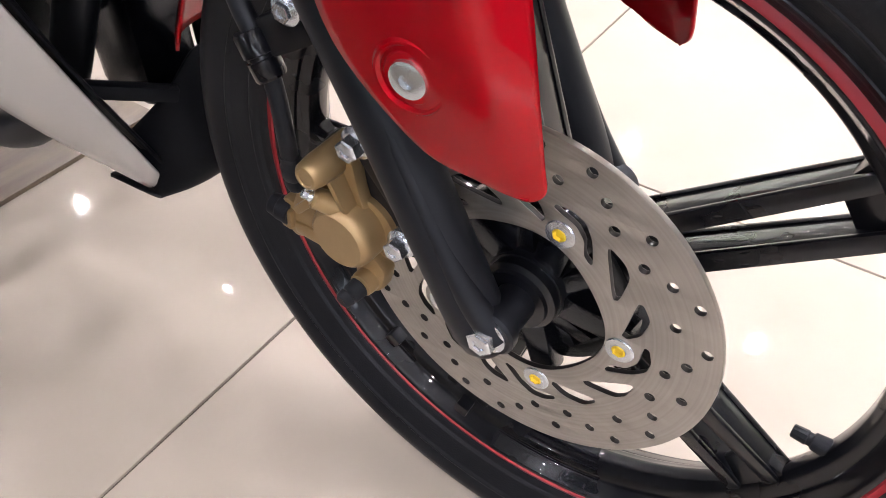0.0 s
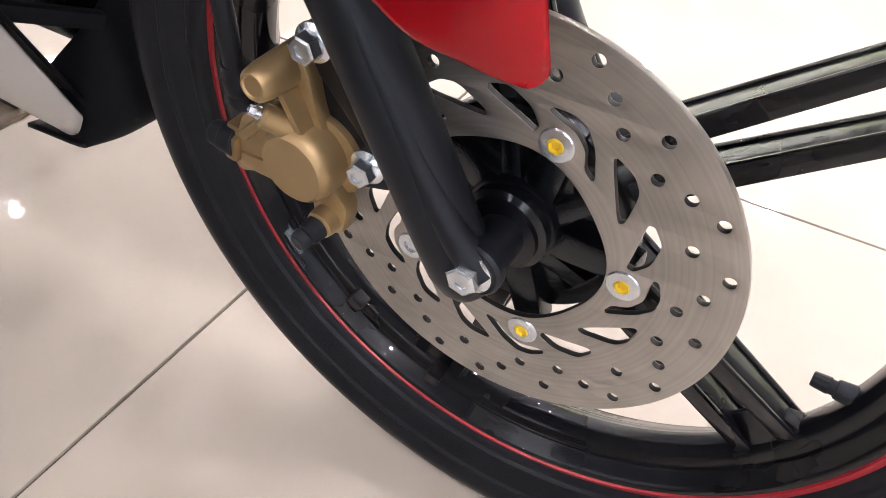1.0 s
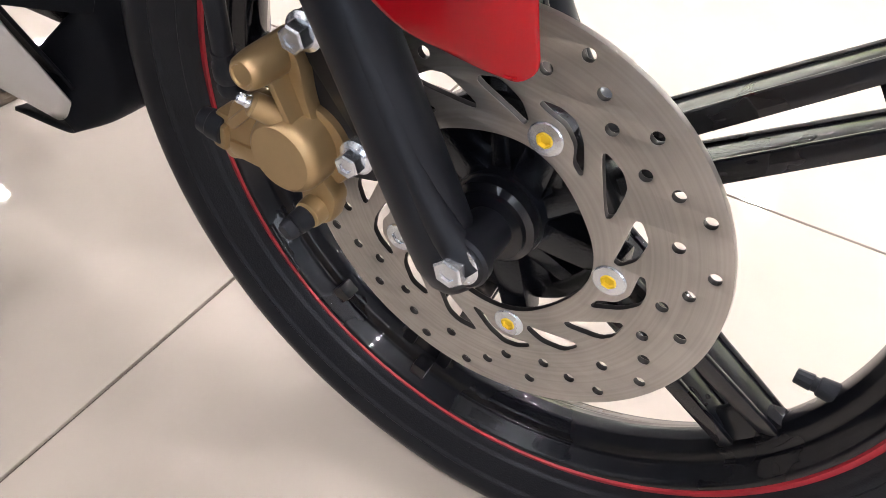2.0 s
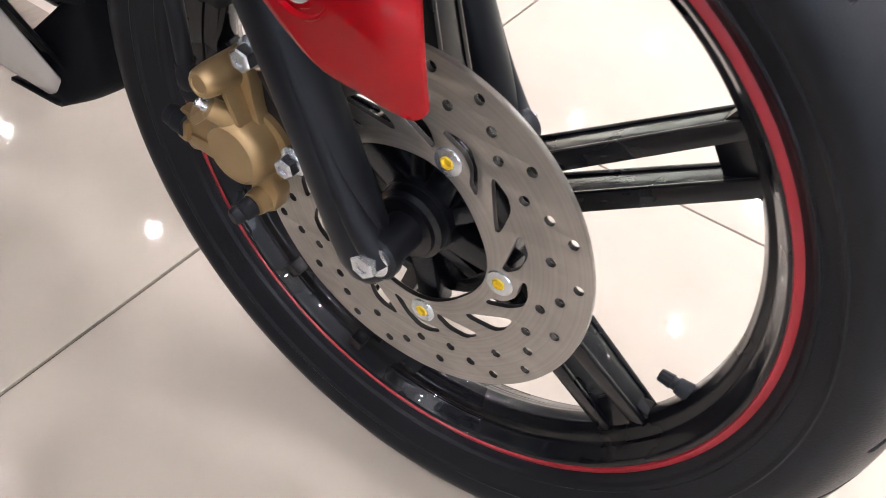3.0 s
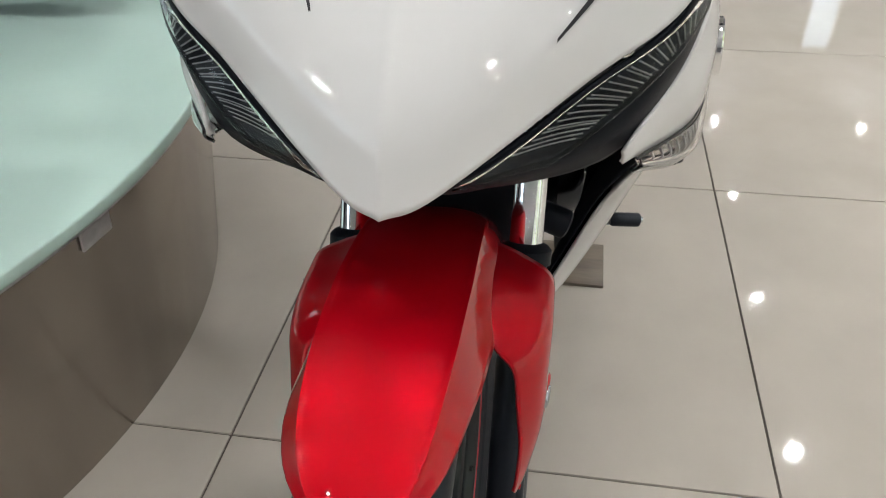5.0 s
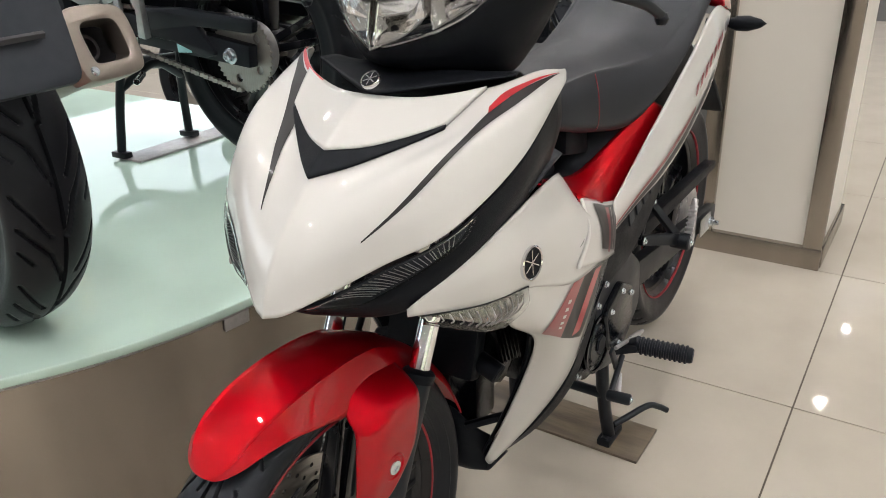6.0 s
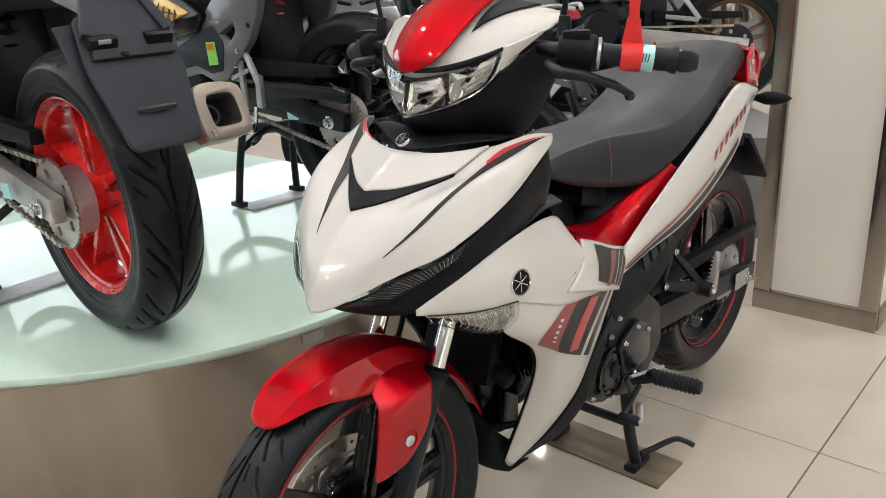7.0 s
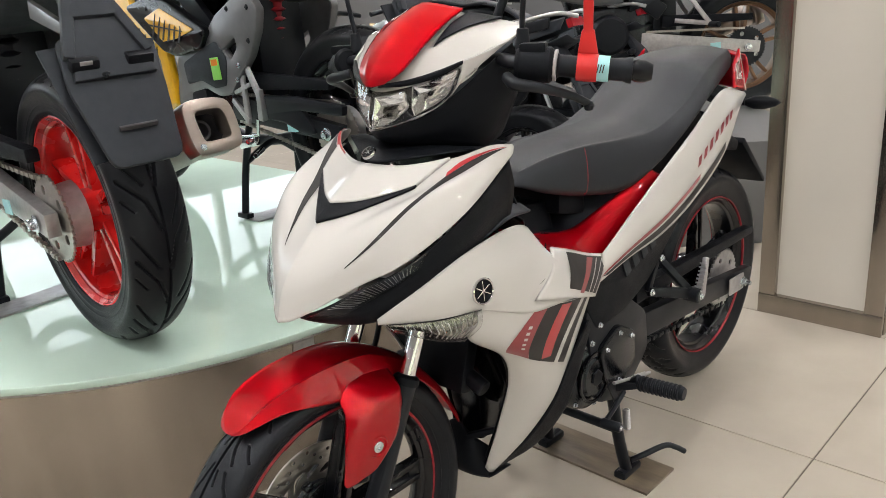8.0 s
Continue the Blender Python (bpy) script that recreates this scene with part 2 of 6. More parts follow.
def beam(a, b, w, h, w2=None, h2=None, up=(0, 1, 0), bevel=0.002):
    """A bar of rectangular section from a to b; h runs along up."""
    a, b = Vector(a), Vector(b)
    d = (b - a).normalized()
    s = d.cross(Vector(up)).normalized()
    t = s.cross(d)
    w2, h2 = w2 or w, h2 or h
    bm = bmesh.new()
    vs = []
    for p, ww, hh in ((a, w, h), (b, w2, h2)):
        vs.append([bm.verts.new(p + s * ww / 2 * i + t * hh / 2 * j) for i, j in ((-1, -1), (1, -1), (1, 1), (-1, 1))])
    for k in range(4):
        bm.faces.new((vs[0][k], vs[0][(k + 1) % 4], vs[1][(k + 1) % 4], vs[1][k]))
    bm.faces.new(vs[0][::-1])
    bm.faces.new(vs[1])
    bmesh.ops.recalc_face_normals(bm, faces=bm.faces)
    if bevel:
        bmesh.ops.bevel(bm, geom=bm.edges[:], offset=bevel, segments=2, affect="EDGES", profile=0.6)
    return bm


def plate(outline, thick, matrix, holes=(), bevel=0.0008):
    """A flat piece cut to an outline, with openings, thick metres through; matrix sets its plane."""
    cu = bpy.data.curves.new("outline", "CURVE")
    cu.dimensions, cu.fill_mode = "2D", "BOTH"
    cu.extrude, cu.bevel_depth, cu.bevel_resolution = max(thick / 2 - bevel, 1e-5), bevel, 1
    for ring in (outline, *holes):
        sp = cu.splines.new("POLY")
        sp.points.add(len(ring) - 1)
        for q, (x, y) in zip(sp.points, ring):
            q.co = (x, y, 0, 1)
        sp.use_cyclic_u = True
    ob = bpy.data.objects.new("outline", cu)
    me = bpy.data.meshes.new_from_object(ob)
    bm = bmesh.new()
    bm.from_mesh(me)
    bpy.data.objects.remove(ob)
    bpy.data.curves.remove(cu)
    bpy.data.meshes.remove(me)
    bmesh.ops.remove_doubles(bm, verts=bm.verts, dist=1e-5)
    bmesh.ops.transform(bm, verts=bm.verts, matrix=matrix)
    return bm


def ringpts(r, n=24, cx=0.0, cy=0.0):
    return [(cx + r * math.cos(2 * math.pi * i / n), cy + r * math.sin(2 * math.pi * i / n)) for i in range(n)]


def soft_poly(pts, r=0.2, n=4):
    """A closed outline with its corners rounded."""
    out, m = [], len(pts)
    for i in range(m):
        a, b, c = (np.array(pts[(i + k) % m], float) for k in (-1, 0, 1))
        p, q = b + (a - b) * r, b + (c - b) * r
        for t in np.linspace(0, 1, n + 1):
            out.append(tuple((1 - t) ** 2 * p + 2 * t * (1 - t) * b + t * t * q))
    return out


def joined(*bms):
    out = bmesh.new()
    for b in bms:
        me = bpy.data.meshes.new("tmp")
        b.to_mesh(me)
        b.free()
        out.from_mesh(me)
        bpy.data.meshes.remove(me)
    return out


def hexbolt(at, axis, r=0.008, flange=0.011, head=0.007, dimple=True):
    """A flanged hexagon bolt head standing out along axis."""
    a = lathe([(0, 0), (0, flange), (0.0015, flange), (0.0035, r * 1.02), (0.0035, 0)], at, axis, 24)
    b = lathe([(0.003, 0), (0.003, r), (head - 0.001, r), (head, r * 0.86), (head, r * 0.5), (head - 0.001, r * 0.42), (head - 0.001, 0)], at, axis, 6)
    return joined(a, b)


SIDE = Matrix(((1, 0, 0, 0), (0, 0, -1, 0), (0, 1, 0, 0), (0, 0, 0, 1)))  # drawing plane x, z; depth along -y


def side_plane(x, y, z):
    return Matrix.Translation((x, y, z)) @ SIDE

# ---- the showroom ----
X0, X1, Y0, Y1, HC = -7.6, 9.6, -6.2, 9.0, 3.0

solo("ceiling", block(((X0 + X1) / 2, (Y0 + Y1) / 2, HC + 0.05), (X1 - X0 + 0.4, Y1 - Y0 + 0.4, 0.1), 0), CEIL,
     "plain pale grey painted showroom ceiling", "ceiling", kind="structure", smooth=False)
solo("wall_east", block((X1 + 0.1, (Y0 + Y1) / 2, HC / 2), (0.2, Y1 - Y0, HC), 0), GREYWALL,
     "plain grey wall of the showroom", "wall", kind="structure", smooth=False)


def glazed_wall(name, label, along, fixed, start, stop, panes, low, high):
    """A wall of tall glass with daylight outside; along is the axis that it runs on."""
    def box(c0, c1, z0, z1, off, th, bev=0.0):
        c, s = (c0 + c1) / 2, c1 - c0
        ctr = (c, fixed + off, (z0 + z1) / 2) if along == "x" else (fixed + off, c, (z0 + z1) / 2)
        return block(ctr, (s, th, z1 - z0) if along == "x" else (th, s, z1 - z0), bev)
    sgn = 1 if fixed > 0 else -1
    w = solo(name, joined(box(start, stop, 0, low, 0.1 * sgn, 0.2), box(start, stop, high, HC, 0.1 * sgn, 0.2)), PANEL if fixed == Y1 else WALLPAINT, label, "wall",
             kind="structure", smooth=False)
    if isinstance(panes, int):
        step = (stop - start) / panes
        spans = [(start + i * step, start + (i + 1) * step) for i in range(panes)]
    else:
        spans = list(panes)
        edges = [start, *(c for span in spans for c in span), stop]
        for c0, c1 in zip(edges[::2], edges[1::2]):
            part("wall_pier", box(c0, c1, low, high, 0.1 * sgn, 0.2), WALLPAINT, w, smooth=False)
    for c0, c1 in spans:
        part("mullion", box(c0, c0 + 0.04, low, high, 0.05 * sgn, 0.1, 0.004), BRUSHED, w)
        part("mullion", box(c1 - 0.04, c1, low, high, 0.05 * sgn, 0.1, 0.004), BRUSHED, w)
        p = part("pane", box(c0 + 0.04, c1 - 0.04, low, high, 0.08 * sgn, 0.012), CLEAR, w, smooth=False)
        p.visible_shadow = False
    solo("backdrop", box(start - 0.5, stop + 0.5, 0.0, 3.4, 1.2 * sgn, 0.02), NORTHGLOW if fixed == Y1 else SKYGLOW, "bright hazy daylight outside the glass", "backdrop",
         kind="structure", smooth=False)


glazed_wall("wall_north", "tall glazed shop front with steel mullions", "x", Y1, X0, X1, 10, 0.12, 2.5)
glazed_wall("wall_west", "dark end wall with a narrow glazed door", "y", X0, Y0, Y1, ((2.32, 2.66),), 0.6, 2.3)
glazed_wall("wall_south", "dark wall with a band of high windows", "x", Y0, X0, X1, 8, 1.45, 2.6)

# round downlights in the ceiling, about a metre and a half apart
proto = thing("downlight", (0, 0, HC), "small round recessed ceiling downlight, lit", "ceiling light", "ceiling downlights")
part("trim_ring", lathe([(0.002, 0.030), (-0.006, 0.034), (-0.006, 0.064), (0.002, 0.066)], (0, 0, HC), (0, 0, 1), 28, closed=True), ALLOY, proto)
part("diffuser", lathe([(-0.002, 0), (-0.002, 0.029), (0.004, 0.029)], (0, 0, HC), (0, 0, 1), 28), LAMP, proto)
beam_ = bpy.data.lights.new("downlight_beam", "SPOT")
beam_.energy, beam_.color, beam_.shadow_soft_size, beam_.spot_size, beam_.spot_blend = 58.0, (1.0, 0.97, 0.94), 0.025, radians(124), 0.5
bo = new("beam_source", beam_)
bo.parent, bo.location = proto, (0, 0, -0.012)
proto.location = (-0.03, 3.1, HC - 0.001)
for i in range(-6, 6):
    for j in range(-4, 7):
        if (i, j) != (0, 0) and X0 < -0.03 - 1.47 * i < X1 and Y0 < 3.1 - 1.46 * j < Y1:
            copy_thing(proto, pose(-0.03 - 1.47 * i, 3.1 - 1.46 * j, HC - 0.001))

# clad pillar behind the bike
pil = thing("pillar_clad", (-2.11, 0.155, 0), "cream panel pillar framed in brushed steel", "pillar", kind="structure")
part("core", block((-2.115, 0.155, 1.5), (0.45, 0.37, 3.0), 0), PANEL, pil, smooth=False)
for y in (-0.012, 0.322):
    part("corner_trim", block((-1.885, y, 1.53), (0.03, 0.055, 2.94), 0.003), BRUSHED, pil)
part("skirting", block((-1.885, 0.155, 0.035), (0.034, 0.39, 0.07), 0.003), BRUSHED, pil)
part("side_trim", block((-2.115, 0.347, 0.035), (0.44, 0.012, 0.07), 0.003), BRUSHED, pil)

# round display platform with a glass top
PC, PR, PH = (-0.42, -1.385), 0.935, 0.405


def stadium(r, n=72):
    """Half circle towards the bike, straight sides running back."""
    pts = [(PC[0] + r * math.cos(a), PC[1] + r * math.sin(a)) for a in np.linspace(0, math.pi, n)]
    return pts + [(PC[0] - r, PC[1] - 2.6), (PC[0] + r, PC[1] - 2.6)]


plat = thing("display_platform", (*PC, 0), "curved display platform, brushed steel skirt, pale green glass top", "platform", kind="structure")
low, top = stadium(PR - 0.055), stadium(PR - 0.004)
part("skirt", sheet([[(x, y, 0.0) for x, y in low], [(x, y, 0.06) for x, y in stadium(PR - 0.047)],
                     [(x, y, PH - 0.02) for x, y in top]], wrap=True), BRUSHED, plat)
part("glass_top", plate(stadium(PR + 0.004), 0.018, Matrix.Translation((0, 0, PH - 0.009)), bevel=0.003), TOPGLASS, plat, smooth=False)
part("edge_strip", sheet([[(x, y, PH - 0.024) for x, y in stadium(PR + 0.001)], [(x, y, PH - 0.018) for x, y in stadium(PR + 0.005)]], wrap=True), ALLOY, plat)
a = math.atan2(-0.438 - PC[1], -0.288 - PC[0])
part("steel_tag", block((PC[0] + (PR - 0.004) * math.cos(a), PC[1] + (PR - 0.004) * math.sin(a), 0.366), (0.004, 0.055, 0.028), 0.002,
                        (0, 7, math.degrees(a))), ALLOY, plat, "small steel tag screwed to the skirt")

# ---- the red and white motorcycle ----
bike = thing("motorcycle", (-0.65, 0, 0), "white and red underbone motorcycle propped on its centre stand", "motorcycle")
AX = Vector((0.001, 0, 0.2800))      # front axle
RX = Vector((-1.295, 0, 0.330))  # rear axle, lifted by the stand


def tyre_mesh(c, R, hw, bead, lw, pitch_n, nang=640, nsec=52, cutd=0.0065, swept=False, fine=False):
    """A tyre with cut tread grooves: section from bead to bead, grooves sunk into it."""
    prof = [(-bead + 0.003, 0.2165), (-bead - 0.004, 0.2205), (-hw * 0.93, 0.219 + (R - 0.219) * 0.38), (-hw, 0.219 + (R - 0.219) * 0.58),
            (-hw * 0.86, 0.219 + (R - 0.219) * 0.77), (-hw * 0.5, 0.219 + (R - 0.219) * 0.94), (0, R)]
    prof = prof + [(-a, b) for a, b in prof[-2::-1]]
    pr = curve([(a, b, 0) for a, b in prof], 600)
    run = np.concatenate([[0], np.cumsum(np.hypot(np.diff(pr[:, 0]), np.diff(pr[:, 1])))])
    even = np.linspace(0, run[-1], nsec)
    pr = np.stack([np.interp(even, run, pr[:, 0]), np.interp(even, run, pr[:, 1])], axis=1)
    g = np.zeros((nang, nsec, 3))
    k = hw / 0.05
    pitch = 2 * math.pi * R / pitch_n
    y = pr[:, 0]
    arc = np.concatenate([[0], np.cumsum(np.hypot(np.diff(pr[:, 0]), np.diff(pr[:, 1])))])
    arc = np.abs(arc - arc[-1] / 2)
    # moulded rings on the sidewall
    ridge = 0.0013 * ((pr[:, 1] > 0.2240) & (pr[:, 1] < 0.2275)) + 0.0009 * ((pr[:, 1] > 0.2385) & (pr[:, 1] < 0.2410))
    # groove centre lines on the unrolled tread: (from the middle, along) pairs and half width
    lines = [([(0.008, 0.002), (0.014, 0.028), (0.025, 0.050)], 0.0037), ([(0.022, 0.064), (0.031, 0.083), (0.042, 0.097)], 0.0034), ([(0.031, 0.014), (0.038, 0.026), (0.046, 0.035)], 0.0033), ([(0.007, 0.066), (0.012, 0.088)], 0.0030)]
    if swept:
        lines = [([(0.003, 0.0), (0.016, 0.040), (0.046, 0.075)], 0.0034), ([(0.014, 0.062), (0.046, 0.112)], 0.0028), ([(0.034, 0.030), (0.048, 0.046)], 0.0026)]
    around = np.linspace(0, 2 * math.pi, nang, endpoint=False)
    if fine:   # closer steps on the front half
        around = np.concatenate([np.linspace(-1.35, 1.30, nang * 3 // 4, endpoint=False), np.linspace(1.30, 2 * math.pi - 1.35, nang // 4, endpoint=False)])
    for i, th in enumerate(around):
        r = pr[:, 1].copy()
        c0 = (-th * R + np.where(y > 0, pitch * 0.5, 0)) % pitch
        depth = (np.abs(y) < lw) * 1.0
        for pts, hwid in lines:
            for (a0, b0), (a1, b1) in zip(pts, pts[1:]):
                a0_, a1_, b0_, b1_ = a0 * k, a1 * k, b0 * pitch / 0.117, b1 * pitch / 0.117
                for shift in (-pitch, 0, pitch):
                    du, dv = a1_ - a0_, b1_ - b0_
                    t = np.clip(((arc - a0_) * du + (c0 + shift - b0_) * dv) / (du * du + dv * dv), 0, 1)
                    dist = np.hypot(arc - a0_ - t * du, c0 + shift - b0_ - t * dv)
                    depth = np.maximum(depth, np.clip((hwid * k * (0.70 if fine else 1.0) - dist) / (0.0018 if fine else 0.0032), 0, 1))
        r -= depth * cutd
        g[i, :, 0] = c[0] + r * math.cos(th)
        g[i, :, 1] = c[1] + y + np.sign(y) * ridge
        g[i, :, 2] = c[2] + r * math.sin(th)
    bm = sheet(g, ring=True)
    bmesh.ops.recalc_face_normals(bm, faces=bm.faces)
    return bm


def rim_mesh(c, half, segs=160):
    """A cast rim: stepped well between two lips."""
    side = [(half, 0.2165), (half + 0.0014, 0.2140), (half + 0.0008, 0.2114), (half - 0.0014, 0.2100), (half - 0.0036, 0.2084), (half - 0.0066, 0.2062), (half - 0.0096, 0.2042),
            (half - 0.0118, 0.2034), (half - 0.0130, 0.2012), (half - 0.0150, 0.1982), (half - 0.0185, 0.1962), (0.0050, 0.1942)]
    face = [(a, b) for a, b, _ in curve([(a, b, 0) for a, b in side], 44)]
    pr = [(-a, b) for a, b in face] + face[::-1] + [(half - 0.006, 0.2165), (0, 0.203), (-half + 0.006, 0.2165)]
    return lathe(pr, c, (0, 1, 0), segs, closed=True)


def polar(c, r, deg, y=0.0):
    return (c[0] + r * math.cos(radians(deg)), c[1] + y, c[2] + r * math.sin(radians(deg)))


def cast_wheel(name, c, half, first, parent, paint, hub=0.034, hubw=0.04, off=0.0145, rin=0.03, dep=0.0205):
    """Rim with hub and five pairs of spokes."""
    w = part(name, rim_mesh(c, half), paint, parent, "gloss black cast five-spoke wheel" if paint == GLOSS else "")
    part("hub", joined(lathe([(-hubw, 0.0), (-hubw, hub * 0.75), (-hubw + 0.006, hub * 0.8), (-hubw * 0.6, hub), (hubw * 0.6, hub), (hubw - 0.006, hub * 0.8),
                              (hubw, hub * 0.75), (hubw, 0.0)], c, (0, 1, 0), 40)), paint, w)
    for k in range(5):
        a0 = first + 72 * k
        for s in (-1, 1):
            t = radians(a0)
            n = (-math.sin(t) * off * s, 0, math.cos(t) * off * s)
            p = Vector(polar(c, rin, a0)) + Vector(n) * 0.8
            q = Vector(polar(c, 0.197, a0)) + Vector(n) * 1.05
            part("spoke", joined(beam(p, q, 0.0105, dep * 1.5, 0.0080, dep, bevel=0.0030), *[beam(p + Vector((0, k_ * dep * 0.66, 0)), q + Vector((0, k_ * dep * 0.42, 0)), 0.0135, 0.0052, 0.0105, 0.0044, bevel=0.0020) for k_ in (-1, 1)]), paint, w)
        p, q = Vector(polar(c, 0.176, a0)), Vector(polar(c, 0.199, a0))
        part("spoke_foot", beam(p, q, 0.028, 0.004, 0.054, 0.018, bevel=0.0015), paint, w)
    return w


fw = cast_wheel("front_wheel", AX, 0.027, 36.5, bike, GLOSS)
part("tyre", tyre_mesh(AX, 0.2798, 0.0500, 0.026, 0.0020, 15, 2000, 190, 0.0045, fine=True), RUBBER, fw, "black road tyre with slanted tread grooves")
for s in (-1, 1):
    part("rim_tape", lathe([(s * 0.0284, 0.2138), (s * 0.0299, 0.2146), (s * 0.0298, 0.2156), (s * 0.0290, 0.2176), (s * 0.0281, 0.2198), (s * 0.0268, 0.2190), (s * 0.0272, 0.2150)], AX, (0, 1, 0), 160, closed=True),
         STRIPE, fw, "thin red stripe round the rim")
# disc carrier arms and valve
for k in range(5):
    a0 = 70.5 + 72 * k
    part("carrier_arm", beam(polar(AX, 0.022, a0 - 10, -0.028), polar(AX, 0.070, a0, -0.034), 0.020, 0.020, 0.017, 0.015, bevel=0.003), CAST, fw)
    part("carrier_rib", beam(polar(AX, 0.02, a0 + 26, -0.024), polar(AX, 0.085, a0 + 34, -0.012), 0.012, 0.026, 0.010, 0.014, bevel=0.002), CAST, fw)
part("carrier_web", plate(ringpts(0.062, 64), 0.014, side_plane(AX.x, -0.022, AX.z), [soft_poly([(r * math.cos(radians(106.5 + 72 * k + d)), r * math.sin(radians(106.5 + 72 * k + d))) for r, d in
     ((0.036, -14), (0.036, 14), (0.056, 17), (0.056, -17))], 0.25) for k in range(5)], bevel=0.002), CAST, fw)
for a0, dy in ((-129, -0.017), (-106, -0.02)):
    part("balance_lug", block(polar(AX, 0.197, a0, dy), (0.012, 0.012, 0.012), 0.002, (0, -a0, 0)), GLOSS, fw)
vb = Vector(polar(AX, 0.198, -17.5))
vt = Vector((0.166, 0.002, 0.2195))
part("valve", joined(rod(vb, vb.lerp(vt, 0.5), 0.0065, 0.0055), rod(vb.lerp(vt, 0.42), vt, 0.0042, 0.0040), rod(vb.lerp(vt, 0.6), vt, 0.0048, 0.0042, 10)), GRIP, fw,
     "black rubber tyre valve with cap")

# brake disc with drillings and slots
DY = -0.047


def disc_slots():
    """Openings round the disc: one wrapping each bolt and two angled ones between bolts, as (radius, degrees from the bolt)."""
    kinds = ([(0.0805, 8), (0.0838, 7.5), (0.0862, 1), (0.0855, -5), (0.0790, -11.5), (0.0672, -20.5), (0.0648, -19.5), (0.0662, -14), (0.0740, -9.5), (0.0786, -3), (0.0790, 4)],
             [(0.0822, -16.5), (0.0852, -17.5), (0.0862, -25), (0.0835, -31), (0.0700, -41), (0.0655, -40.5)],
             [(0.0805, -41.5), (0.0842, -42.5), (0.0855, -50), (0.0790, -58.5), (0.0705, -63.5), (0.0665, -62), (0.0690, -57)])
    return [soft_poly([(r * math.cos(radians(70.4 + 72 * k + t)), r * math.sin(radians(70.4 + 72 * k + t))) for r, t in q], 0.3)
            for k in range(5) for q in kinds]


ROWS = (0.1145, 0.1045, 0.0945, 0.1090, 0.0945, 0.1045, 0.1145, 0.0985)
drill = [ringpts(0.0036, 14, ROWS[k % 8] * math.cos(radians(72.4 - 7.5 * k)), ROWS[k % 8] * math.sin(radians(72.4 - 7.5 * k))) for k in range(48)]
inner = [((0.0566 + 0.0012 * math.cos(5 * radians(t - 70.4))) * math.cos(radians(t)), (0.0566 + 0.0012 * math.cos(5 * radians(t - 70.4))) * math.sin(radians(t)))
         for t in range(0, 360, 4)]
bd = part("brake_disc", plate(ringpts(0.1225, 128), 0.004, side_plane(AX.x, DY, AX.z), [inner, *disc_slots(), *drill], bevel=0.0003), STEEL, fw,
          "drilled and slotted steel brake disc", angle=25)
# walls of drillings, slots and inner edge coloured dark, as if unlit
bd.data.materials.append(HOLE_SHADE)
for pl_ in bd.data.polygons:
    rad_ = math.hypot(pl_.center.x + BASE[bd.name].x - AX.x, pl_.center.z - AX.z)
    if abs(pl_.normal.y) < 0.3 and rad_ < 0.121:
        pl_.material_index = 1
for k in range(5):
    c = Vector(polar(AX, 0.0670, 70.4 + 72 * k, DY - 0.002))
    part("disc_bolt", joined(lathe([(0, 0.0090), (0.0006, 0.0090), (0.0012, 0.0083), (0.0016, 0.0042), (0.0004, 0.0038), (0.0004, 0)], c, (0, -1, 0), 28)), ZINC, bd)
    if k != 2:
        part("bolt_mark", lathe([(0.0006, 0.0), (0.0006, 0.0026), (0.0022, 0.0032), (0.0022, 0.0040), (0.0012, 0.0046)], c, (0, -1, 0), 6), YELLOW_MARK, bd)
part("axle_spacer", lathe([(0.04, 0.0), (0.04, 0.024), (0.047, 0.0245), (0.049, 0.021), (0.052, 0.0205), (0.053, 0.012), (0.066, 0.0115), (0.066, 0)], AX, (0, -1, 0), 36), GLOSS, fw)

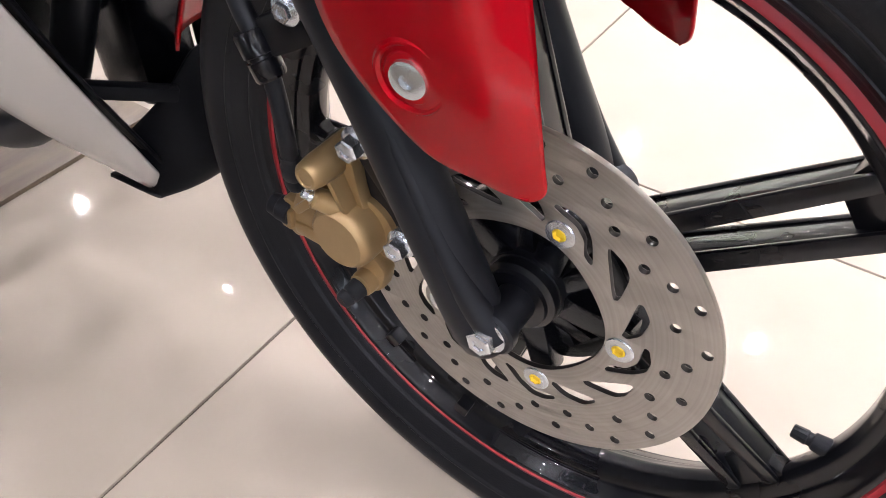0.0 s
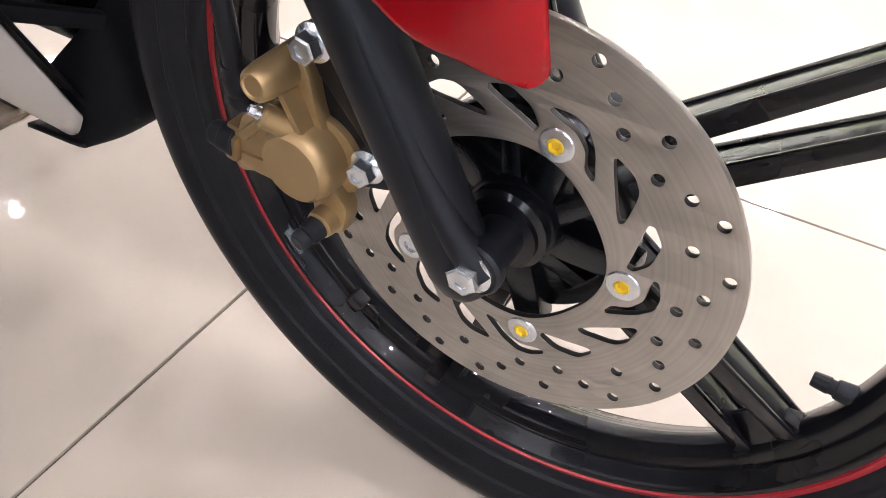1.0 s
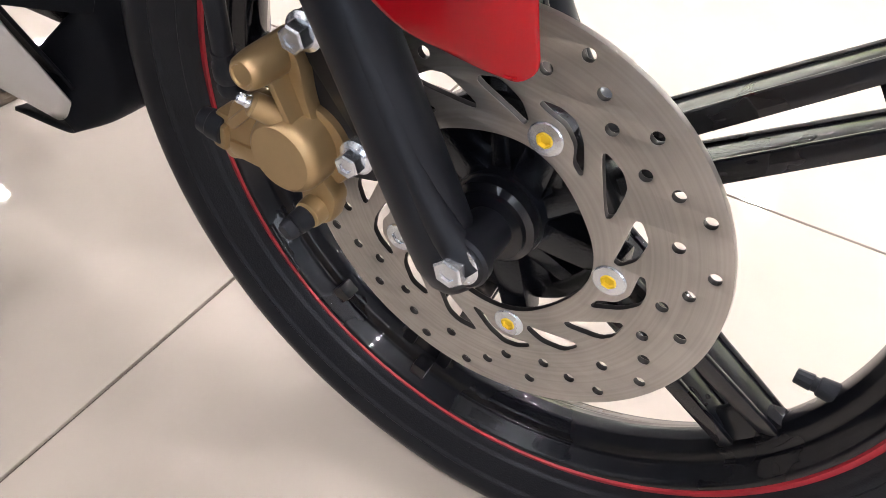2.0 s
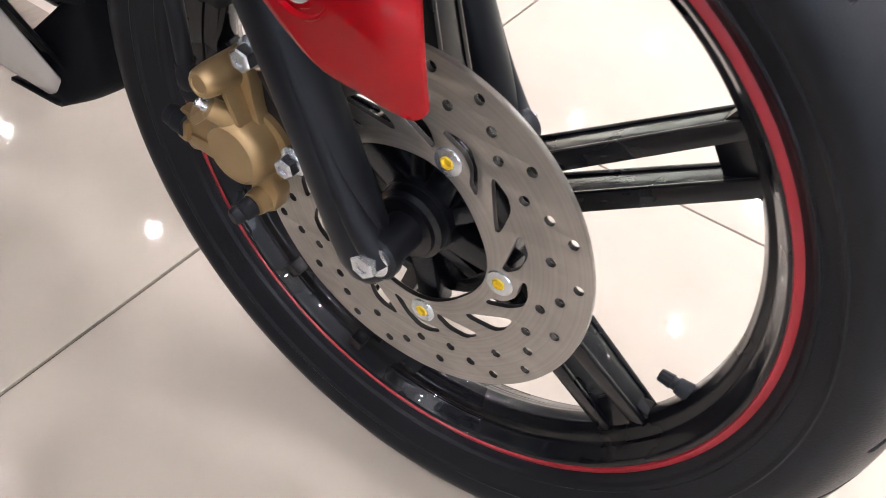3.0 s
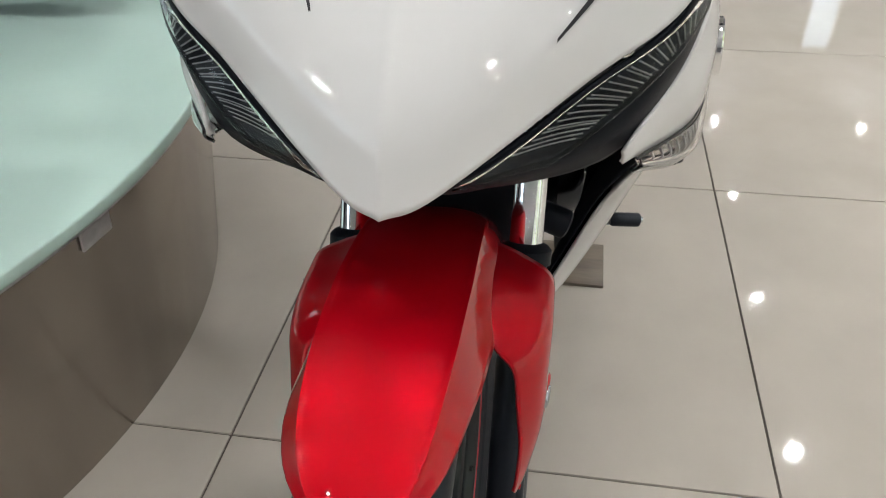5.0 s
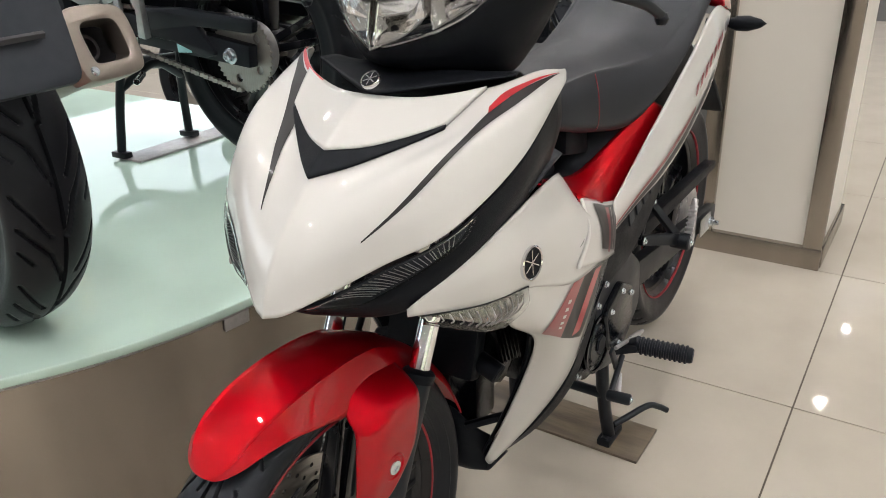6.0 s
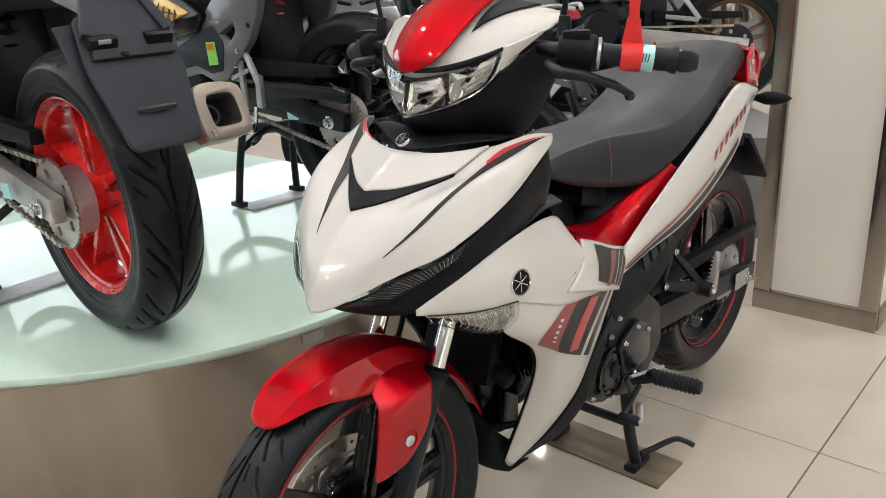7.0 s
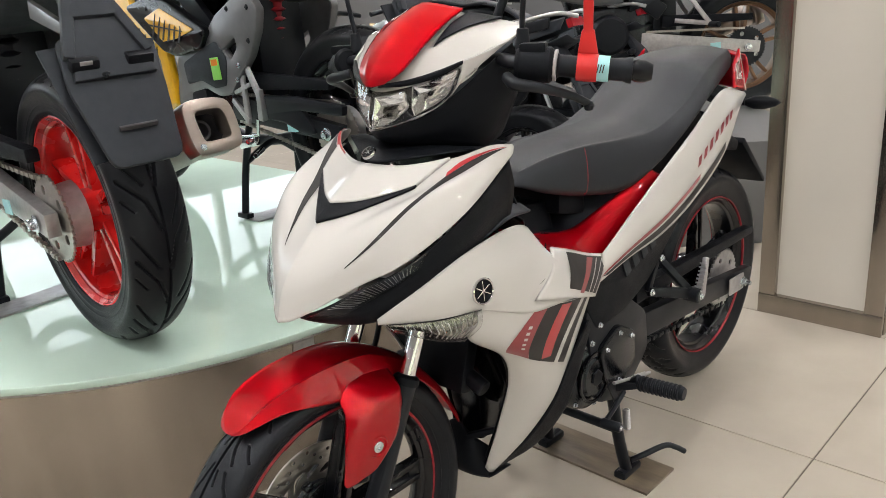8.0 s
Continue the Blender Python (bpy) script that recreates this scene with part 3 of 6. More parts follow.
# fork
RK = Vector((-0.119, 0, 0.2405)).normalized()   # along the legs, upwards
FW = Vector((RK.z, 0, -RK.x))                    # forwards, square to the legs
for s in (-1, 1):
    a = AX + Vector((0.0015, s * 0.0745, 0.0015))
    mid_ = a - FW * 0.0125                       # the leg stands behind the axle
    leg = part("fork_leg", lathe([(-0.022, 0.0), (-0.022, 0.006), (-0.0195, 0.0105), (-0.013, 0.0150), (-0.002, 0.0178), (0.02, 0.0182), (0.12, 0.0180), (0.19, 0.0184), (0.255, 0.0192), (0.262, 0.0192), (0.262, 0.0)],
                                 mid_, RK, 48), SATIN, bike, "satin black lower fork leg")
    part("leg_rib", joined(tube([a + FW * 0.004 + RK * -0.004 + Vector((0, s * 0.006, 0)), a - FW * 0.0015 + RK * 0.022 + Vector((0, s * 0.0085, 0)), a - FW * 0.0045 + RK * 0.06 + Vector((0, s * 0.0090, 0)),
                                 a - FW * 0.0055 + RK * 0.14 + Vector((0, s * 0.0088, 0)), a - FW * 0.006 + RK * 0.24 + Vector((0, s * 0.0082, 0))], [0.0095, 0.0082, 0.0070, 0.0068, 0.0066], 40, 20)), SATIN, leg)
    part("axle_boss", joined(lathe([(-0.022, 0.0), (-0.022, 0.0128), (-0.004, 0.0132), (0.002, 0.0160), (0.0078, 0.0162), (0.0095, 0.0145), (0.0095, 0.0)], a, (0, s, 0), 40),
                             beam(mid_ + RK * 0.004, a + RK * 0.001, 0.034, 0.017, 0.027, 0.017, bevel=0.006)), SATIN, leg)
    part("axle_bolt", hexbolt(a + Vector((0, s * 0.0092, 0)), (0, s, 0), 0.0086, 0.0124, 0.0105), ZINC, leg, "zinc plated hexagon axle bolt")
    top = mid_ + RK * 0.262
    part("dust_seal", lathe([(-0.004, 0.0), (-0.004, 0.0225), (0.008, 0.0225), (0.012, 0.019), (0.014, 0.0145)], top, RK, 32), MATT, leg)
    part("stanchion", rod(top, top + RK * 0.36, 0.0142, segs=28), CHROME, bike, "polished chrome fork tube")
part("fork_yoke", block(AX + RK * 0.49 + Vector((0, 0, 0)), (0.05, 0.2, 0.035), 0.008, (0, -26, 0)), SATIN, bike)

# front mudguard
TH = np.radians(np.concatenate([np.linspace(56.2, 59.0, 18), np.linspace(59.5, 164.5, 68)]))


def guard_section(t):
    """Half width, crown and side drop of the mudguard, round the wheel from its rounded lip."""
    d = math.degrees(t)
    span = np.linspace(-1, 1, 9) * min(1.8, max(0.0, (d - 56.2) * 0.6))
    w = np.interp(d + span, [56.2, 56.33, 56.75, 57.5, 58.7, 60.3, 62.6, 65.6, 69, 74, 80, 90, 105, 120, 135, 166], [0.001, 0.0105, 0.0185, 0.0260, 0.0335, 0.0405, 0.0470, 0.0525, 0.0562, 0.0595, 0.0618, 0.063, 0.061, 0.056, 0.051, 0.048]).mean()
    r = np.interp(d + span * 2, [55.2, 57.5, 61, 67, 80, 105, 118, 140, 158, 171], [0.2965, 0.3005, 0.3050, 0.3090, 0.309, 0.307, 0.303, 0.295, 0.297, 0.306]).mean()
    dr = np.interp(d + span * 2, [55.2, 58, 62, 66, 73, 80, 90, 100, 115, 140, 166], [0.0005, 0.0035, 0.0085, 0.015, 0.030, 0.048, 0.063, 0.052, 0.034, 0.022, 0.018]).mean()
    row = []
    sharp = np.interp(d, [58, 66, 105, 120], [0, 1, 1, 0])
    for u in np.linspace(-1, 1, 81):
        e = abs(u)
        flank = (1 - sharp) * e ** 5 + sharp * max(0.0, (e - 0.75) / 0.25) ** 1.15
        ridge = 0.0030 * sharp * math.exp(-abs(e - 0.74) / 0.06)
        rr = r - dr * (0.26 * e ** 2 + 0.74 * flank) + ridge
        row.append((AX.x + rr * math.cos(t), w * u, AX.z + rr * math.sin(t)))
    return row


fg = part("front_mudguard", sheet([guard_section(t) for t in TH]), RED, bike, "glossy candy red front mudguard", angle=50, solid=0.0025)
ear = [[(-0.110, 0.043, 0.540), (-0.062, 0.043, 0.556), (-0.030, 0.043, 0.560), (-0.004, 0.043, 0.562)],
       [(-0.100, 0.074, 0.534), (-0.055, 0.072, 0.539), (-0.020, 0.070, 0.535), (0.004, 0.063, 0.527)],
       [(-0.091, 0.100, 0.520), (-0.047, 0.100, 0.517), (-0.014, 0.096, 0.508), (0.008, 0.078, 0.508)],
       [(-0.086, 0.102, 0.484), (-0.040, 0.103, 0.478), (-0.006, 0.100, 0.474), (0.016, 0.083, 0.478)],
       [(-0.070, 0.102, 0.445), (-0.026, 0.102, 0.442), (0.004, 0.099, 0.440), (0.024, 0.087, 0.444)],
       [(-0.030, 0.099, 0.408), (-0.004, 0.096, 0.406), (0.014, 0.092, 0.406), (0.029, 0.086, 0.410)],
       [(-0.004, 0.0925, 0.3965), (0.008, 0.091, 0.3945), (0.019, 0.0885, 0.3945), (0.0300, 0.0845, 0.3995)],
       [(0.0130, 0.0880, 0.3925), (0.0180, 0.0875, 0.3912), (0.0225, 0.0865, 0.3912), (0.0280, 0.0848, 0.3945)],
       [(0.0200, 0.0865, 0.3912), (0.0215, 0.0863, 0.3909), (0.0230, 0.0860, 0.3910), (0.0248, 0.0856, 0.3916)]]
for s in (1, -1):
    b = sheet(net(ear, 48, 24))
    part("fork_cover", b if s > 0 else mirror(b), RED, fg, angle=60, solid=0.0025)
    c = Vector((-0.031, s * 0.1010, 0.445))
    part("cover_bolt", joined(lathe([(-0.002, 0.0), (-0.002, 0.0135), (0.0005, 0.0135), (0.0015, 0.0125), (0.0018, 0.0)], c, (0.10, s, -0.05), 28)), RED, fg)
    part("bolt_recess", lathe([(-0.003, 0.0150), (0.0006, 0.0150), (0.0022, 0.0164), (0.0022, 0.0176), (0.0004, 0.0192), (-0.003, 0.0194)], c, (0.10, s, -0.05), 40, closed=True), RED, fg)
    part("cover_screw", lathe([(0.001, 0.0), (0.001, 0.0098), (0.0035, 0.0092), (0.0045, 0.0062), (0.0045, 0.0035), (0.003, 0.003), (0.003, 0)], c, (0.10, s, -0.05), 24), ZINC, fg)

# caliper on the disc side
CB = Vector((-0.1045, 0, 0.2985))   # piston bore, seen from the side
cal = part("brake_caliper", joined(
    lathe([(0.050, 0.0), (0.050, 0.0228), (0.0790, 0.0228), (0.0822, 0.0222), (0.0852, 0.0206), (0.0868, 0.0186), (0.0868, 0.0)], CB, (0, -1, 0), 56),
    lathe([(0.046, 0.0), (0.046, 0.0262), (0.0640, 0.0262), (0.0668, 0.0254), (0.0676, 0.0236), (0.0676, 0.0)], CB + Vector((0.004, 0, -0.001)), (0, -1, 0), 56)), GOLD, bike,
    "gold painted single-piston brake caliper", angle=38)
part("slide_arm", joined(
    plate(soft_poly([(-0.124, 0.344), (-0.119, 0.355), (-0.108, 0.357), (-0.101, 0.349), (-0.099, 0.330), (-0.094, 0.312), (-0.104, 0.306), (-0.114, 0.318)], 0.3), 0.012, side_plane(0, -0.066, 0), bevel=0.0025),
    lathe([(0.055, 0.0), (0.055, 0.0108), (0.086, 0.0100), (0.0935, 0.0088), (0.0955, 0.0072), (0.0958, 0.0058), (0.0948, 0.0052), (0.0948, 0.0)], (-0.1135, 0, 0.3470), (0, -1, 0.02), 32),
    beam((-0.1085, -0.076, 0.342), (-0.0985, -0.074, 0.315), 0.0045, 0.016, 0.0045, 0.016, up=(0, 1, 0), bevel=0.0018)), GOLD, cal, angle=38)
part("bleed_boss", rod((-0.1035, -0.072, 0.3135), (-0.1185, -0.088, 0.3285), 0.0082, 0.0066, 28, 0.25), GOLD, cal, angle=38)
part("guide_bracket", joined(
    plate(soft_poly([(-0.1520, 0.304), (-0.1430, 0.3035), (-0.1385, 0.314), (-0.1265, 0.322), (-0.114, 0.316), (-0.112, 0.300), (-0.122, 0.280), (-0.1330, 0.284), (-0.1470, 0.279), (-0.1530, 0.287)], 0.18), 0.015, side_plane(0, -0.0735, 0), bevel=0.0028),
    beam((-0.1400, -0.0815, 0.3035), (-0.1240, -0.0815, 0.3190), 0.006, 0.006, 0.006, 0.006, bevel=0.0018),
    beam((-0.1480, -0.0815, 0.3010), (-0.1500, -0.0815, 0.2850), 0.009, 0.007, 0.009, 0.007, bevel=0.0022),
    beam((-0.1450, -0.079, 0.287), (-0.1220, -0.079, 0.287), 0.010, 0.008, 0.012, 0.008, bevel=0.003)), GOLD, cal, angle=38)
part("lower_arm", joined(
    plate(soft_poly([(-0.108, 0.281), (-0.090, 0.284), (-0.0815, 0.274), (-0.0855, 0.258), (-0.0945, 0.252), (-0.1010, 0.259), (-0.1000, 0.270)], 0.25), 0.013, side_plane(0, -0.0685, 0), bevel=0.003),
    lathe([(0.060, 0.0), (0.060, 0.0092), (0.080, 0.0086), (0.0830, 0.0080), (0.0840, 0.0064), (0.0840, 0.0)], (-0.0925, 0, 0.2635), (0, -1, 0), 28)), GOLD, cal, angle=38)
part("bleed_nut", hexbolt((-0.1182, -0.0875, 0.3282), (-0.55, -0.6, 0.55), 0.0028, 0.0036, 0.007), ZINC, cal)
part("bracket", joined(beam((-0.098, -0.058, 0.372), (-0.052, -0.058, 0.312), 0.034, 0.014, 0.03, 0.014, bevel=0.003),
                       block((-0.094, -0.052, 0.318), (0.06, 0.022, 0.078), 0.006, (0, -15, 0))), SATIN, cal)
part("mount_bolt", joined(hexbolt((-0.0915, -0.073, 0.3695), (0.05, -1, 0), 0.0074, 0.0102, 0.012), rod((-0.0915, -0.06, 0.3695), (-0.0915, -0.075, 0.3695), 0.0096)), ZINC, cal)
part("mount_bolt", joined(hexbolt((-0.0610, -0.077, 0.3135), (0.05, -1, 0), 0.0068, 0.0096, 0.011), rod((-0.0610, -0.06, 0.3135), (-0.0610, -0.079, 0.3135), 0.009)), ZINC, cal)
part("pin_boot", joined(rod((-0.148, -0.079, 0.2950), (-0.1575, -0.080, 0.2962), 0.0090, 0.0086), rod((-0.1570, -0.080, 0.2962), (-0.1640, -0.081, 0.2972), 0.0080, 0.0070)), GRIP, cal)
part("bleed_cap", joined(rod((-0.0925, -0.082, 0.2635), (-0.0945, -0.0925, 0.2615), 0.0072, 0.0066, edge=0.3), rod((-0.0945, -0.092, 0.2616), (-0.0955, -0.0985, 0.2606), 0.0064, 0.0056, edge=0.4)), GRIP, cal)
hose = part("brake_hose", tube([(-0.1345, -0.083, 0.326), (-0.1330, -0.086, 0.346), (-0.1312, -0.088, 0.365), (-0.1320, -0.088, 0.386), (-0.1345, -0.088, 0.406), (-0.1385, -0.088, 0.420),
                                (-0.150, -0.086, 0.440), (-0.168, -0.078, 0.475), (-0.190, -0.064, 0.54), (-0.205, -0.05, 0.64)], 0.0052, 60, 14), GRIP, bike, "black rubber brake hose")
part("hose_fitting", lathe([(0, 0.0), (0, 0.0062), (0.004, 0.0072), (0.008, 0.0062), (0.010, 0.0074), (0.018, 0.0072), (0.020, 0.0060), (0.026, 0.0064), (0.028, 0.0)], (-0.1345, -0.083, 0.326), (0.05, -0.12, 1), 20), GRIP, hose)
part("hose_clamp", joined(lathe([(0, 0.0), (0, 0.0085), (0.002, 0.0092), (0.011, 0.0092), (0.0115, 0.0082), (0.0135, 0.0082), (0.014, 0.0095), (0.025, 0.0095), (0.027, 0.0085), (0.027, 0.0)], (-0.1335, -0.088, 0.403), (-0.42, 0, 0.91), 28),
                          beam((-0.137, -0.082, 0.424), (-0.112, -0.074, 0.436), 0.022, 0.014, bevel=0.003)), GLOSS, hose)
part("steel_pipe", tube([(-0.1430, -0.0875, 0.428), (-0.152, -0.0855, 0.443), (-0.168, -0.078, 0.475)], 0.0060, 16, 14), SATIN, hose)
part("clamp_bolt", hexbolt((-0.1165, -0.086, 0.4455), (0.1, -1, 0), 0.0055, 0.0085, 0.006), ZINC, hose)

# ---- bodywork ----


def lift(grid, d):
    """The surface moved d metres along its outward side (away from the bike's middle)."""
    g = np.array(grid, float)
    du = np.gradient(g, axis=0)
    dv = np.gradient(g, axis=1)
    n = np.cross(du, dv)
    n /= np.linalg.norm(n, axis=2, keepdims=True) + 1e-12
    if (n * (g - np.array([-0.45, 0, 0.6]))).sum() < 0:
        n = -n
    return g + n * d


def cut(grid, corners, nu=14, nv=14, d=0.0012):
    """A four-cornered patch of a surface, in shares (across, along) of it, raised by d."""
    g = lift(grid, d)
    h, w = g.shape[:2]
    a, b, c, e = (np.array(q, float) for q in corners)
    out = np.zeros((nu, nv, 3))
    for i, s in enumerate(np.linspace(0, 1, nu)):
        for j, t in enumerate(np.linspace(0, 1, nv)):
            q = (a * (1 - t) + b * t) * (1 - s) + (e * (1 - t) + c * t) * s
            y, x = q[0] * (h - 1), q[1] * (w - 1)
            i0, j0 = min(int(y), h - 2), min(int(x), w - 2)
            fy, fx = y - i0, x - j0
            out[i, j] = (g[i0, j0] * (1 - fx) + g[i0, j0 + 1] * fx) * (1 - fy) + (g[i0 + 1, j0] * (1 - fx) + g[i0 + 1, j0 + 1] * fx) * fy
    return out


def both(name, grid, mat, parent, label="", solid=0.0, angle=45):
    """The same panel on both sides of the bike."""
    out = []
    for s in (1, -1):
        b = sheet(grid)
        if s < 0:
            b = mirror(b)
        out.append(part(name, b, mat, parent, label, True, angle, solid))
    return out


def whole(rows, nu, nv):
    """A net given for the left half, carried over the middle to the right half."""
    full = [[(x, -y, z) for x, y, z in r[:0:-1]] + list(r) for r in rows]
    return net(full, nu, nv)


COWL = [[(0.054, 0, 0.664), (0.038, 0.031, 0.673), (-0.020, 0.110, 0.722), (-0.069, 0.168, 0.757), (-0.165, 0.200, 0.812), (-0.276, 0.200, 0.876)],
        [(0.036, 0, 0.715), (0.020, 0.034, 0.723), (-0.032, 0.112, 0.766), (-0.083, 0.164, 0.793), (-0.180, 0.199, 0.836), (-0.279, 0.200, 0.880)],
        [(-0.004, 0, 0.764), (-0.022, 0.040, 0.773), (-0.066, 0.110, 0.812), (-0.116, 0.160, 0.837), (-0.205, 0.193, 0.863), (-0.281, 0.199, 0.884)],
        [(-0.056, 0, 0.808), (-0.084, 0.046, 0.813), (-0.132, 0.108, 0.834), (-0.167, 0.152, 0.857), (-0.228, 0.186, 0.880), (-0.283, 0.198, 0.888)],
        [(-0.150, 0, 0.870), (-0.170, 0.052, 0.867), (-0.192, 0.100, 0.871), (-0.216, 0.142, 0.880), (-0.250, 0.178, 0.894), (-0.280, 0.198, 0.892)]]
half_cowl = net(COWL, 48, 56)


def sym(g):
    """A left-hand surface from the middle outwards, with its mirror image joined to it."""
    m = g[:, :0:-1].copy()
    m[..., 1] *= -1
    h = g.copy()
    h[:, 0, 1] = 0
    return np.concatenate([m, h], axis=1)


fc = part("front_cowl", sheet(sym(half_cowl)), WHITE, bike, "pearl white pointed front cowl", angle=60, solid=0.003)
part("upper_panel", sheet(sym(cut(half_cowl, ((0.80, 0.0), (0.805, 0.43), (0.985, 0.56), (0.985, 0.0)), 16, 28, 0.0055))), WHITE, fc, angle=60, solid=0.005)
part("vee_trim", sheet(sym(cut(half_cowl, ((0.69, 0.0), (0.785, 0.43), (0.81, 0.43), (0.82, 0.0)), 8, 24, 0.0035))), MATT, fc, "matt black vee shaped trim", solid=0.003)


def strip(grid, one, two, d=0.0012, n=44, m=7):
    """A band on a surface between two lines of (across, along) shares, raised by d."""
    a, b = curve([(v, u, 0) for v, u in one], n), curve([(v, u, 0) for v, u in two], n)
    g = lift(grid, d)
    h, w = g.shape[:2]
    out = np.zeros((m, n, 3))
    for j in range(n):
        for i, k in enumerate(np.linspace(0, 1, m)):
            v, u, _ = a[j] * (1 - k) + b[j] * k
            y, x = np.clip(v * (h - 1), 0, h - 1.001), np.clip(u * (w - 1), 0, w - 1.001)
            i0, j0 = int(y), int(x)
            fy, fx = y - i0, x - j0
            out[i, j] = (g[i0, j0] * (1 - fx) + g[i0, j0 + 1] * fx) * (1 - fy) + (g[i0 + 1, j0] * (1 - fx) + g[i0 + 1, j0 + 1] * fx) * fy
    return out


for sgn_, dark_, red_ in (
        (1, ([(0.213, 0.345), (0.340, 0.473), (0.489, 0.582), (0.596, 0.655), (0.650, 0.735), (0.745, 0.855), (0.83, 0.95)],
             [(0.225, 0.345), (0.368, 0.458), (0.545, 0.565), (0.72, 0.610), (0.78, 0.670), (0.82, 0.750), (0.835, 0.95)]),
         ([(0.73, 0.625), (0.79, 0.690), (0.825, 0.790), (0.845, 0.94)], [(0.80, 0.612), (0.885, 0.665), (0.875, 0.780), (0.858, 0.94)])),
        (-1, ([(0.404, 0.236), (0.532, 0.273), (0.638, 0.345), (0.723, 0.436), (0.820, 0.560), (0.880, 0.72), (0.87, 0.95)],
              [(0.410, 0.232), (0.553, 0.255), (0.681, 0.309), (0.780, 0.345), (0.880, 0.375), (0.955, 0.45), (0.93, 0.93)]),
         ([(0.965, 0.40), (0.968, 0.50), (0.960, 0.70), (0.94, 0.93)], [(0.995, 0.38), (0.998, 0.50), (0.998, 0.70), (0.99, 0.95)]))):
    f_ = (lambda b: b) if sgn_ > 0 else mirror
    part("horn_stripe", f_(sheet(strip(half_cowl, *dark_))), DARKGRAPHIC, fc, "tapered black stripe", True, 45)
    part("horn_patch", f_(sheet(strip(half_cowl, *red_, 0.0018))), RED_PLAIN, fc, "small red patch", True, 45)
# emblem drawn as a plain ring with three bars
eb = part("round_emblem", lathe([(-0.002, 0), (-0.002, 0.0125), (0.002, 0.0125), (0.003, 0.0118), (0.002, 0.0108), (-0.001, 0.0106)], (-0.148, 0.012, 0.888), (0.62, 0, 0.78), 32), CHROME, fc)
part("emblem_face", lathe([(0.0012, 0), (0.0012, 0.0108), (-0.002, 0.0110)], (-0.148, 0.012, 0.888), (0.62, 0, 0.78), 32), MATT, eb)
for k in range(3):
    t = radians(60 * k)
    u, v = Vector((0, 1, 0)), Vector((-0.78, 0, 0.62))
    d = (u * math.cos(t + 0.52) + v * math.sin(t + 0.52)) * 0.0092
    c = Vector((-0.148, 0.012, 0.888)) + Vector((0.62, 0, 0.78)) * 0.0022
    part("emblem_bar", beam(c - d, c + d, 0.0011, 0.001, up=(0.62, 0, 0.78), bevel=0), CHROME, eb)

# black under-cowl with the light strips
under = [[(0.030, 0, 0.672), (0.021, 0.045, 0.679), (-0.024, 0.110, 0.717), (-0.072, 0.166, 0.751), (-0.167, 0.197, 0.806), (-0.274, 0.196, 0.868)],
         [(0.022, 0, 0.664), (0.012, 0.050, 0.664), (-0.020, 0.122, 0.690), (-0.076, 0.172, 0.724), (-0.170, 0.194, 0.770), (-0.290, 0.190, 0.822)],
         [(0.006, 0, 0.660), (-0.004, 0.050, 0.654), (-0.034, 0.128, 0.666), (-0.095, 0.172, 0.700), (-0.180, 0.186, 0.738), (-0.300, 0.172, 0.770)]]
half_under = net(under, 20, 48)
part("under_cowl", sheet(whole(under, 20, 95)), MATT, fc, "matt black lower cowl", angle=60, solid=0.003)
for s in (1, -1):
    for nm, corners, mt, d in (("light_strip", ((0.06, 0.17), (0.02, 0.66), (0.20, 0.62), (0.42, 0.32)), GREYM, 0.002), ("strip_lens", ((0.05, 0.165), (0.01, 0.67), (0.22, 0.63), (0.45, 0.31)), CLEAR, 0.006)):
        b = sheet(cut(half_under, corners, 8, 40, d))
        part(nm, b if s > 0 else mirror(b), mt, fc, "", True, 60, 0.002 if nm == "strip_lens" else 0)
    for k in range(24):
        t = 0.20 + 0.70 * k / 23
        g = cut(half_under, ((0.055, 0.165), (0.015, 0.66), (0.21, 0.625), (0.43, 0.315)), 9, 60, 0.0035)
        j = int(t * 59)
        b = tube(g[1:8, j], 0.00045, 8, 6)
        part("strip_rib", b if s > 0 else mirror(b), ALLOY, fc)

# side cowls
SC = [[(-0.027, 0.137, 0.674), (-0.090, 0.176, 0.716), (-0.165, 0.192, 0.746), (-0.270, 0.186, 0.757), (-0.345, 0.168, 0.738), (-0.385, 0.160, 0.690)],
      [(-0.027, 0.138, 0.671), (-0.100, 0.186, 0.692), (-0.185, 0.205, 0.707), (-0.290, 0.204, 0.705), (-0.370, 0.186, 0.690), (-0.420, 0.168, 0.665)],
      [(-0.027, 0.138, 0.668), (-0.110, 0.189, 0.668), (-0.200, 0.208, 0.662), (-0.300, 0.210, 0.655), (-0.400, 0.198, 0.645), (-0.490, 0.172, 0.630)],
      [(-0.028, 0.137, 0.665), (-0.110, 0.186, 0.655), (-0.184, 0.203, 0.648), (-0.290, 0.212, 0.610), (-0.400, 0.205, 0.592), (-0.522, 0.176, 0.562)]]
sc_up = net(SC, 24, 40)
